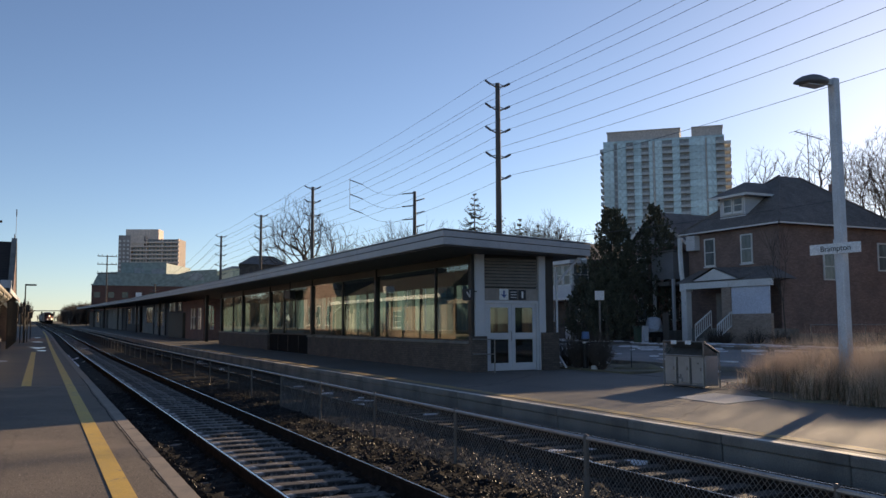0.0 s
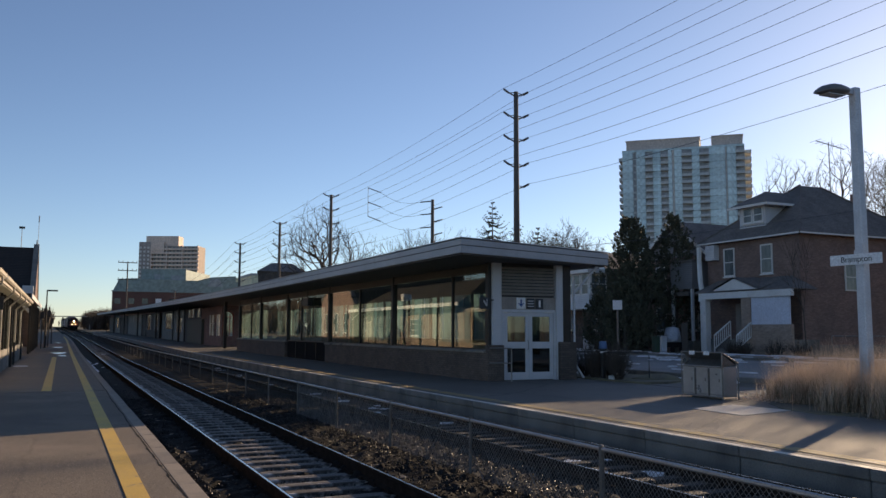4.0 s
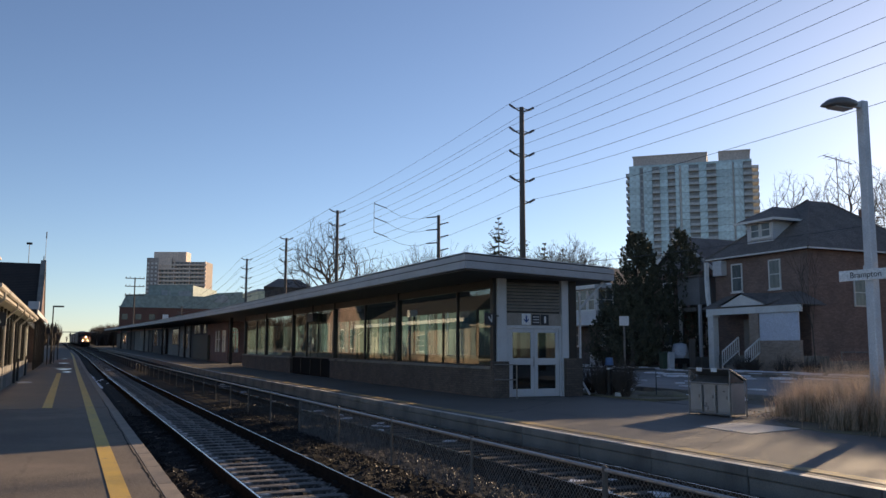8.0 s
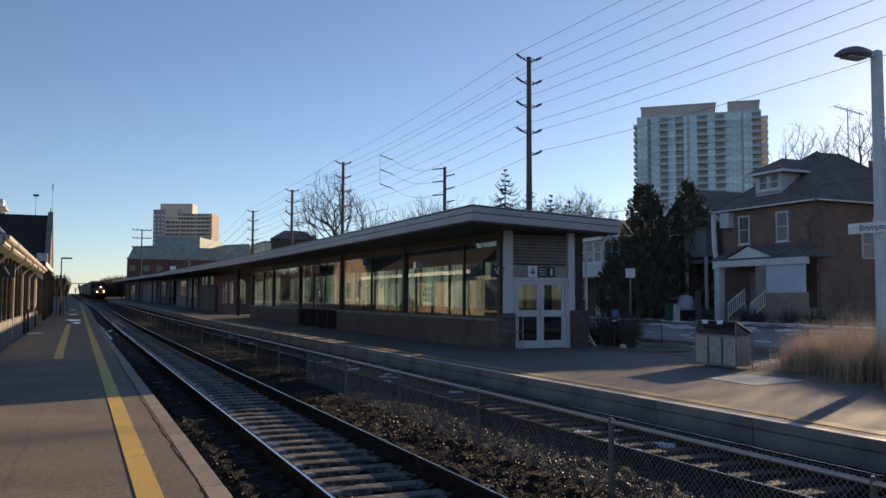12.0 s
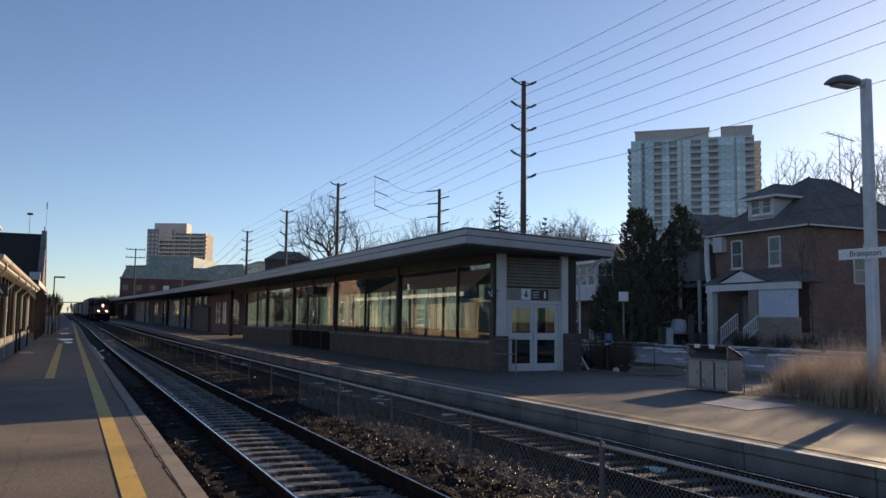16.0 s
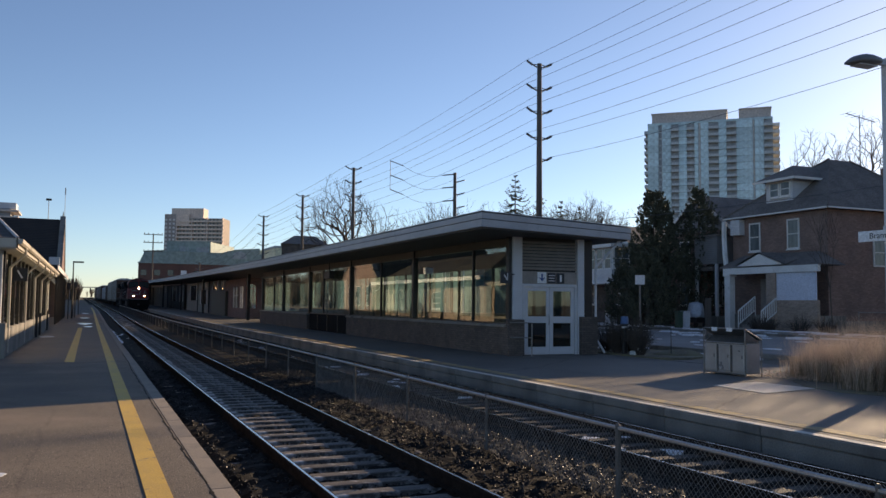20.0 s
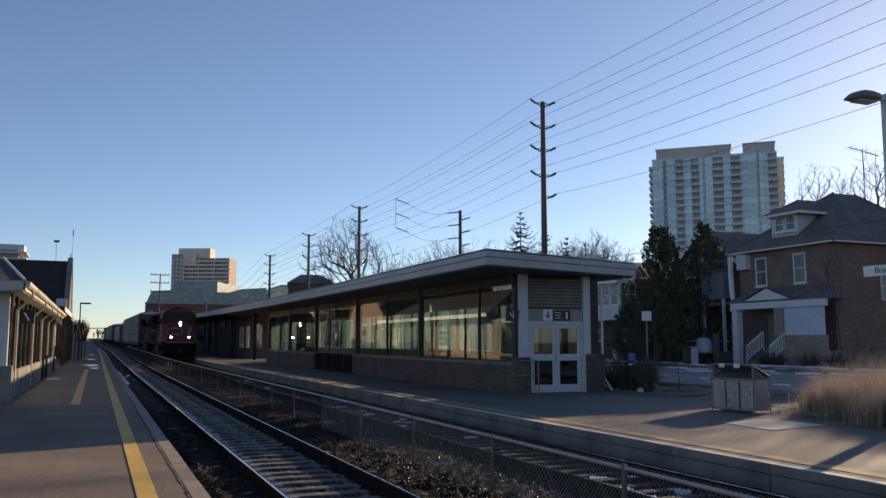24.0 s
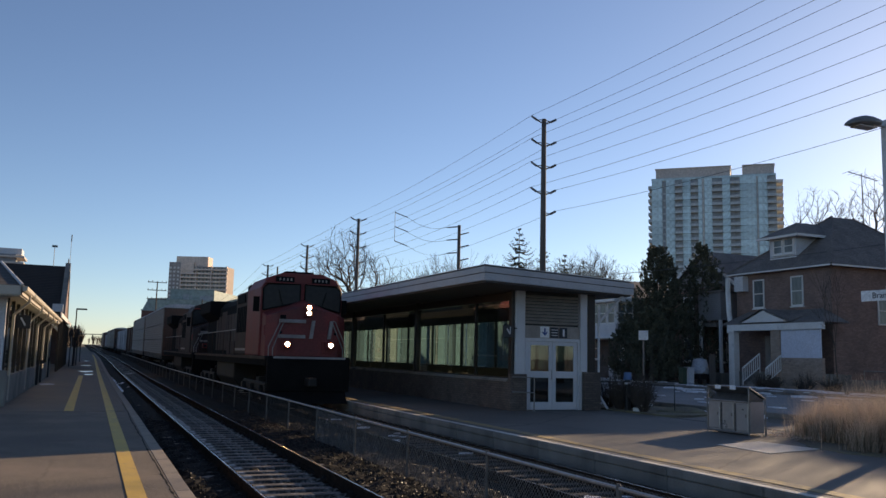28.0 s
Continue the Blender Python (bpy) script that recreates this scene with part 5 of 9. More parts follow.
def build_station():
    st = thing("station_house", (-6, 90, 0.2), "old brick railway station with steep near-black gable roof", "station building")
    g = gr(86)
    xr, xl, y0, y1 = -2.35, -17.0, 85.0, 97.0
    part("main_wall", Mesh().box(xl, xr, y0, y1, g - 0.2, 4.6), BRICK_RED, st)
    part("gable_wall", Mesh().prism([(y0, 4.6), (y1, 4.6), ((y0 + y1) / 2, 9.65)], "x", xr - 0.35, xr), BRICK_RED, st)
    part("gable_coping", Mesh().prism([(y0 - 0.5, 4.5), (y0 - 0.3, 4.45), ((y0 + y1) / 2, 9.75), (y1 + 0.3, 4.45), (y1 + 0.5, 4.5), ((y0 + y1) / 2, 10.05)], "x", xr - 0.4, xr + 0.08), CONC_DARK, st)
    part("roof", Mesh().prism([(y0 - 0.6, 4.3), ((y0 + y1) / 2, 9.7), (y1 + 0.6, 4.3), (y1 + 0.4, 4.2), ((y0 + y1) / 2, 9.45), (y0 - 0.4, 4.2)], "x", xl - 0.3, xr - 0.41), SLATE, st)
    part("chimney", Mesh().box(-10.2, -9.4, 90.5, 91.5, 8.6, 10.9), BRICK_RED, st, bevel=0.03)
    part("finial", Mesh().tube((xr - 0.15, 91, 9.9), (xr - 0.15, 91, 10.5), 0.08, 0.03, 6), CONC_DARK, st)
    for yc in (87.6, 91, 94.4):
        window_unit(st, xr, yc - 0.55, yc + 0.55, 1.4 + g, 3.4 + g, 1)
    # lower wing with the platform canopy, sunlit toward the track
    part("wing_wall", Mesh().box(-12, -3.3, 58.5, 84.9, 0, 3.6), BRICK_TAN, st)
    part("wing_roof", Mesh().add([(-12.6, 57.9, 3.75), (-1.7, 57.9, 3.75), (-1.7, 84.95, 3.75), (-12.6, 84.95, 3.75), (-7, 63, 6.2), (-7, 84.95, 6.2)], [(0, 1, 4), (1, 2, 5, 4), (2, 3, 5), (3, 0, 4, 5), (3, 2, 1, 0)]), SLATE, st)
    part("canopy_fascia", Mesh().box(-1.74, -1.69, 57.9, 84.95, 3.6, 3.9), WHITE_PAINT, st, "white canopy fascia")
    part("canopy_fascia", Mesh().box(-12.6, -1.75, 57.86, 57.9, 3.6, 3.9), FRAME_DARK, st)
    pale = [mat("cream window blind", (0.44, 0.42, 0.36), None, 0.7, scale=2, fine=20), mat("pale green glazing panel", (0.33, 0.40, 0.39), None, 0.3, scale=2, fine=10), mat("grey-green panel", (0.26, 0.31, 0.29), None, 0.4, scale=2, fine=10)]
    rng = random.Random(12)
    y = 58.9
    while y < 84:
        w = rng.uniform(0.55, 1.5)
        if 66 < y < 73.5:
            y += 0.4
            continue
        part("wall_panel", Mesh().box(-3.3, -3.24, y, min(y + w - 0.09, 84.5), 0.75, 3.45), pale[rng.choice((0, 0, 1, 1, 2))], st)
        y += w
    window_unit(st, -3.3, 69.0, 71.2, 1.3, 2.7, 1, bars=2)
    part("roof_box", Mesh().box(-2.75, -2.0, 69.8, 70.4, 4.35, 4.95), WHITE_PAINT, st, "white box unit at the eaves", bevel=0.02)
    part("box_stand", Mesh().box(-2.6, -2.15, 69.9, 70.3, 3.7, 4.35), FRAME_DARK, st)
    for k in range(7):
        yc = 60.5 + 3.7 * k
        part("canopy_post", Mesh().box(-1.98, -1.84, yc + 1.6, yc + 1.74, 0.05, 3.6), FRAME_DARK, st)
        part("canopy_brace", Mesh().line([(-1.9, yc + 1.67, 2.7), (-2.7, yc + 1.67, 3.55)], 0.05, 6), WHITE_PAINT, st)


def build_near_lamps():
    for y, h in ((80.0, 4.9),):
        g = gr(y)
        lp = thing("platform_lamp", (-1.2, y, g), "dark slim platform lamp with a flat arm head", "street lamp", "near platform lamps")
        part("pole", Mesh().tube((-1.2, y, g), (-1.2, y, h + g), 0.07, 0.05, 8), BLACK, lp)
        part("head", Mesh().box(-1.25, -0.35, y - 0.16, y + 0.16, h + g - 0.03, h + g + 0.1), BLACK, lp, bevel=0.03)
        part("base_plate", Mesh().box(-1.35, -1.05, y - 0.15, y + 0.15, g, g + 0.05), BLACK, lp)
    for x, y, h in ((-1.45, 77.5, 3.4), (-1.0, 83.0, 3.6), (-1.25, 88.0, 3.1), (-0.85, 96.0, 3.0), (-1.6, 102.0, 4.2)):
        s = thing("signal_post", (x, y, gr(y)), "thin dark post with small boxes on the platform", "post", "platform posts")
        part("pole", Mesh().tube((x, y, gr(y)), (x, y, h + gr(y)), 0.05, 0.05, 6), BLACK, s)
        part("box", Mesh().box(x - 0.16, x + 0.16, y - 0.1, y + 0.1, h - 0.9 + gr(y), h - 0.35 + gr(y)), BLACK, s, bevel=0.02)
    for x, y, h, r in ((-4.6, 108, 13.4, 0.05), (-2.85, 108, 14.2, 0.035)):
        s = thing("mast", (x, y, 0.3), "thin pale mast behind the station roof", "mast", "station masts")
        part("pole", Mesh().tube((x, y, 0.2), (x, y, h), r, r * 0.7, 6), GALV, s)
        part("top", Mesh().box(x - 0.3, x + 0.3, y - 0.2, y + 0.2, h, h + 0.22) if r > 0.04 else Mesh().tube((x, y, h), (x, y, h + 0.8), 0.06, 0.06, 6), BLACK, s)
    y = 330
    ga = thing("signal_gantry", (3, y, gr(y)), "far pale steel signal bridge over both tracks", "signal gantry")
    z = gr(y)
    for x in (-6.5, 9.5):
        part("leg", Mesh().box(x - 0.2, x + 0.2, y - 0.2, y + 0.2, z - 0.5, z + 5.2), GALV, ga)
    part("beam", Mesh().box(-6.5, 9.5, y - 0.2, y + 0.2, z + 4.75, z + 5.05), GALV, ga)
    for x in (0.5, 4.5):
        part("signal_head", Mesh().box(x - 0.25, x + 0.25, y - 0.3, y + 0.1, z + 3.4, z + 4.6), BLACK, ga)


# ---- power line ----
def catenary(a, b, sag, n=14):
    a, b = Vector(a), Vector(b)
    return [a.lerp(b, k / n) - Vector((0, 0, 4 * sag * (k / n) * (1 - k / n))) for k in range(n + 1)]


LEVELS = (0.12, 1.62, 3.12, 4.78)      # metres below the pole's top
POLES = [(26.2, -35, 17.2), (26.1, 5.5, 17.1), (26.0, 45.7, 16.98), (26.0, 86.1, 16.3), (26.0, 109.4, 16.05), (25.9, 136.0, 15.8), (25.2, 215, 11.5)]


def build_poles():
    for k, (x, y, h) in enumerate(POLES):
        p = thing("utility_pole", (x, y, ground_z(x, y)), "tall weathered wooden utility pole with staggered insulators", "utility pole", "line of utility poles")
        part("shaft", Mesh().tube((x, y, ground_z(x, y) - 0.3), (x, y, h), 0.24, 0.15, 12), WOOD_POLE, p, smooth=True)
        for q, lev in enumerate(LEVELS + (6.15,)):
            for s in ((-1, 1) if q < 4 else (1,)):
                z = h - lev
                a = (x + s * 0.13, y, z - 0.14)
                b = (x + s * 0.52, y, z + 0.0)
                c = (x + s * 0.92, y, z + 0.22)
                ins = Mesh().tube(a, b, 0.05, 0.04, 6).tube((x + s * 0.13, y, z + 0.06), b, 0.03, 0.03, 6)
                arm = part("bracket", ins, GALV, p)
                rib = Mesh()
                for i in range(5):
                    f0, f1 = i / 5, (i + 0.6) / 5
                    A, B = Vector(b), Vector(c)
                    rib.tube(A.lerp(B, f0), A.lerp(B, f1), 0.085, 0.07, 8)
                    rib.tube(A.lerp(B, f1), A.lerp(B, (i + 1) / 5), 0.035, 0.035, 6)
                part("insulator", rib, PORCELAIN, arm)
    ln = thing("power_cables", (26, 45, 15), "dark overhead power cables between utility poles", "cables")
    for k in range(len(POLES) - 1):
        (xa, ya, ha), (xb, yb, hb) = POLES[k], POLES[k + 1]
        d = math.hypot(xb - xa, yb - ya)
        for q, lev in enumerate(LEVELS + (6.15,)):
            for s in ((-1, 1) if q < 4 else (1,)):
                sag = 0.35 * (d / 40) ** 2 * (1.0 + 0.15 * q)
                r = 0.011 if k < 3 else 0.015
                part("cable", Mesh().line(catenary((xa + s * 0.92, ya, ha - lev + 0.24), (xb + s * 0.92, yb, hb - lev + 0.24), sag), r, 5), CABLE, ln)
    # the branch pole with slack spans to a hanging link on the main line
    x, y, h = 30.0, 68.0, 13.45
    p = thing("branch_pole", (x, y, ground_z(x, y)), "shorter wooden pole with slack dead-end spans", "utility pole", "line of utility poles")
    part("shaft", Mesh().tube((x, y, ground_z(x, y) - 0.3), (x, y, h), 0.22, 0.14, 12), WOOD_POLE, p, smooth=True)
    for q, z in enumerate((13.3, 12.15, 10.95)):
        part("insulator", Mesh().tube((x - 0.14, y, z), (x - 1.0, y + 0.5, z - 0.08), 0.06, 0.05, 8), PORCELAIN, p)
        part("insulator", Mesh().tube((x + 0.14, y, z - 0.7), (x + 0.8, y - 0.4, z - 0.5), 0.06, 0.05, 8), PORCELAIN, p)
        zl = 15.05 - 1.35 * q
        hub = (25.75, 73.4, zl)
        end = (26.8, 72.7, zl - 0.5)
        part("strain_insulator", Mesh().tube(hub, end, 0.045, 0.04, 8), PORCELAIN, p)
        part("slack_cable", Mesh().line(catenary(end, (x - 1.0, y + 0.5, z - 0.08), 0.45), 0.013, 5), CABLE, p)
    part("link", Mesh().tube((25.75, 73.4, 15.2), (25.75, 73.4, 12.3), 0.022, 0.022, 5), CABLE, p)
    # three-armed pole beyond the shelter's end
    x, y, h = 15.2, 232.0, 19.6
    p = thing("crossarm_pole", (x, y, gr(y)), "distant wooden pole with three wide crossarms", "utility pole", "line of utility poles")
    part("shaft", Mesh().tube((x, y, gr(y) - 0.3), (x, y, h), 0.2, 0.15, 8), WOOD_POLE, p)
    for z in (19.3, 17.2, 14.9):
        part("crossarm", Mesh().box(x - 2.4, x + 2.4, y - 0.08, y + 0.08, z - 0.1, z + 0.1), WOOD_POLE, p)
        for q in (-2.2, -1.2, 1.2, 2.2):
            part("pin", Mesh().tube((x + q, y, z + 0.14), (x + q, y, z + 0.45), 0.1, 0.08, 6), PORCELAIN, p)
    # service cable slung over the street
    sc = thing("service_cable", (34, 36, 7.5), "thin black service cable slung over the street", "cable")
    part("span", Mesh().line(catenary((26, 45.7, 6.6), (45, 24.0, 9.4), 0.35), 0.016, 5), CABLE, sc)


# ---- lamp, bins, grass and small things of the far platform ----
def text_mesh(body, size):
    cu = bpy.data.curves.new("letters", "FONT")
    cu.body, cu.size, cu.extrude, cu.align_x, cu.align_y = body, size, 0.002, "CENTER", "CENTER"
    ob = bpy.data.objects.new("letters", cu)
    me = bpy.data.meshes.new_from_object(ob)
    bpy.data.objects.remove(ob)
    m = Mesh()
    m.v = [tuple(v.co) for v in me.vertices]
    m.f = [list(p.vertices) for p in me.polygons]
    m.m = [0] * len(m.f)
    return m


def build_lamp_post():
    x, y = 15.35, 12.25
    lp = thing("platform_lamp_post", (x, y, 0), "tall silver-grey lamp post with shoebox head on the far platform", "lamp post")
    q = 0.098
    part("pole", Mesh().add([(x + u * w * q, y + v * w * q, z) for z, w in ((0, 1.1), (6.87, 0.92)) for u, v in ((-1, -1), (1, -1), (1, 1), (-1, 1))],
                            [(3, 2, 1, 0), (4, 5, 6, 7), (0, 1, 5, 4), (1, 2, 6, 5), (2, 3, 7, 6), (3, 0, 4, 7)]), LAMP_GREY, lp, "square silver-grey steel pole", bevel=0.02)
    part("base_flange", Mesh().box(x - 0.17, x + 0.17, y - 0.17, y + 0.17, 0, 0.05), CONC_DARK, lp, bevel=0.01)
    part("arm", Mesh().box(x - 0.3, x - 0.08, y - 0.05, y + 0.05, 6.71, 6.83), LAMP_GREY, lp, bevel=0.01)
    # domed head: rings of a squashed shell, widest in the middle
    hd, n = Mesh(), 12
    rings = [(-1.14, 0.05, 6.345, 0.02), (-1.10, 0.12, 6.36, 0.06), (-0.95, 0.20, 6.40, 0.115), (-0.72, 0.225, 6.425, 0.16), (-0.52, 0.22, 6.435, 0.155), (-0.34, 0.18, 6.45, 0.12), (-0.24, 0.10, 6.465, 0.078)]
    vs = [(x + dx, y + w * math.cos(2 * math.pi * k / n), zc + 0.29 + (h if math.sin(2 * math.pi * k / n) > 0 else h * 0.5) * math.sin(2 * math.pi * k / n)) for dx, w, zc, h in rings for k in range(n)]
    fs = [(i * n + k, i * n + (k + 1) % n, (i + 1) * n + (k + 1) % n, (i + 1) * n + k) for i in range(len(rings) - 1) for k in range(n)]
    hd.add(vs, fs + [tuple(range(n)), tuple(range((len(rings) - 1) * n, len(rings) * n))])
    part("head", hd, mat("dark lamp housing", (0.20, 0.195, 0.195), None, 0.5, metal=0.2), lp, "dark grey domed lamp head", smooth=True)
    part("lens", Mesh().box(x - 0.92, x - 0.42, y - 0.13, y + 0.13, 6.62, 6.642), GREY_PAINT, lp, bevel=0.005)
    sg = thing("station_name_sign", (x, y, 3.06), "white enamel name board with dark lettering on the lamp post", "sign", "station signs")
    rot = Matrix.Translation((x, y, 3.16)) @ Matrix.Rotation(radians(-84), 4, "Z") @ Matrix.Scale(1.065, 4)
    part("board", Mesh().box(-0.60, 0.50, -0.15, -0.125, -0.105, 0.105).rot(rot), SIGN_WHITE, sg, bevel=0.004)
    tm = text_mesh("Brampton", 0.165)
    tm.rot(rot @ Matrix.Translation((-0.03, -0.153, 0.0)) @ Matrix.Rotation(radians(90), 4, "X"))
    part("lettering", tm, BLACK, sg, "dark lettering")
    part("clamp", Mesh().box(-0.06, 0.06, -0.125, 0.12, -0.13, 0.15).rot(rot), LAMP_GREY, sg)
    part("small_plate", Mesh().box(-0.07, 0.09, -0.15, -0.135, 0.105, 0.18).rot(rot), LAMP_GREY, sg)


def build_bins():
    x0, y0, y1 = 14.52, 15.58, 17.02
    x1 = x0 + 0.50
    b = thing("recycling_bins", (x0 + 0.25, 16.3, 0), "three-part stainless steel recycling cabinet on the platform", "recycling bin")
    dull = mat("dull dark steel", (0.20, 0.195, 0.19), (0.13, 0.126, 0.122), 0.4, metal=0.5, scale=1.2, fine=16, bump=0.05)
    # steel tube frame, sloping back from a high front rail
    r = 0.02
    part("frame", Mesh().line([(x0, y1, 0.0), (x0, y1, 1.13), (x0, y0, 1.13), (x0, y0, 0.0)], r, 6).line([(x1, y1, 0.0), (x1, y1, 0.87), (x1, y0, 0.87), (x1, y0, 0.0)], r, 6).line([(x0, y1, 1.13), (x1, y1, 0.87)], r, 6).line([(x0, y0, 1.13), (x1, y0, 0.87)], r, 6).line([(x0, y1, 0.05), (x0, y0, 0.05)], r, 6), GALV, b, "pale steel tube frame")
    part("cabinet", Mesh().prism([(x0 + 0.03, 0.06), (x1 - 0.02, 0.06), (x1 - 0.02, 0.80), (x0 + 0.03, 0.80)], "y", y0 + 0.02, y1 - 0.02), STEEL_BOX, b, bevel=0.012)
    part("back_plate", Mesh().prism([(x1 - 0.035, 0.80), (x1 - 0.02, 0.80), (x1 - 0.02, 0.86), (x1 - 0.035, 0.87)], "y", y0 + 0.02, y1 - 0.02), STEEL_BOX, b)
    part("chute_plate", Mesh().prism([(x0 + 0.04, 0.80), (x0 + 0.07, 0.80), (x0 + 0.30, 0.96), (x0 + 0.27, 0.96)], "y", y0 + 0.04, y1 - 0.04), dull, b, "dull inclined steel chute plate")
    part("hood", Mesh().prism([(x0 + 0.02, 1.105), (x1 - 0.01, 0.85), (x1 - 0.01, 0.87), (x0 + 0.02, 1.125)], "y", y0 + 0.01, y1 - 0.01), dull, b, bevel=0.006)
    part("side_panel", Mesh().prism([(x0 + 0.05, 0.10), (x1 - 0.05, 0.10), (x1 - 0.05, 0.76), (x0 + 0.05, 0.76)], "y", y0 - 0.002, y0 + 0.014), STEEL_BOX, b, bevel=0.005)
    part("side_gusset", Mesh().prism([(x0 + 0.03, 0.81), (x1 - 0.04, 0.81), (x0 + 0.03, 1.07)], "y", y0 + 0.004, y0 + 0.012), dull, b)
    part("side_gusset", Mesh().prism([(x0 + 0.03, 0.81), (x1 - 0.04, 0.81), (x0 + 0.03, 1.07)], "y", y1 - 0.012, y1 - 0.004), STEEL_BOX, b)
    w = (y1 - y0) / 3
    for k in range(3):
        a = y0 + k * w
        dp = part("door_panel", Mesh().box(x0 - 0.004, x0 + 0.022, a + 0.045, a + w - 0.045, 0.11, 0.72), STEEL_BOX, b, bevel=0.012)
        part("latch", Mesh().box(x0 - 0.018, x0 - 0.004, a + 0.08, a + 0.11, 0.42, 0.5), GALV, dp)
        part("slot_rim", Mesh().box(x0 + 0.004, x0 + 0.024, a + 0.02, a + w - 0.02, 0.755, 0.785), GALV, b)
        if k:
            part("stile", Mesh().box(x0 + 0.006, x0 + 0.026, a - 0.022, a + 0.022, 0.08, 0.74), dull, b)
    for a in (15.98, 16.5):
        part("label", Mesh().box(x0 - 0.03, x0 - 0.022, a, a + 0.2, 1.06, 1.155), SIGN_WHITE, b, "small white label on the top rail")


def blades(n, place, height, lean, width, seed, plume=0.0):
    """Many thin bent blades; place gives a foot for a random draw."""
    rng = random.Random(seed)
    m = Mesh()
    for _ in range(n):
        x, y, z = place(rng)
        h = height * rng.uniform(0.65, 1.12)
        a = rng.uniform(0, 2 * math.pi)
        l = lean * rng.random() ** 1.4 * h
        dx, dy = math.cos(a) * l, math.sin(a) * l
        w = width * rng.uniform(0.7, 1.3)
        b = rng.uniform(0, math.pi)
        ux, uy = math.cos(b) * w, math.sin(b) * w
        p = [(x, y, z), (x + dx * 0.3, y + dy * 0.3, z + h * 0.6), (x + dx, y + dy, z + h)]
        m.add([(p[0][0] - ux, p[0][1] - uy, p[0][2]), (p[0][0] + ux, p[0][1] + uy, p[0][2]), (p[1][0] + ux * 0.8, p[1][1] + uy * 0.8, p[1][2]), (p[1][0] - ux * 0.8, p[1][1] - uy * 0.8, p[1][2]), p[2]],
              [(0, 1, 2, 3), (3, 2, 4)])
        if plume and rng.random() < plume:
            q = rng.uniform(0.09, 0.2)
            c = Vector(p[2])
            ax = Vector((dx * 0.7, dy * 0.7, h)).normalized() * q
            for i in range(7):
                f = c + ax * (i / 7)
                o = Vector((rng.gauss(0, 1), rng.gauss(0, 1), rng.uniform(0.6, 1.6))).normalized() * rng.uniform(0.03, 0.065)
                m.add([f - Vector((0.0025, 0, 0)), f + Vector((0.0025, 0.001, 0)), f + o], [(0, 1, 2)])
    return m


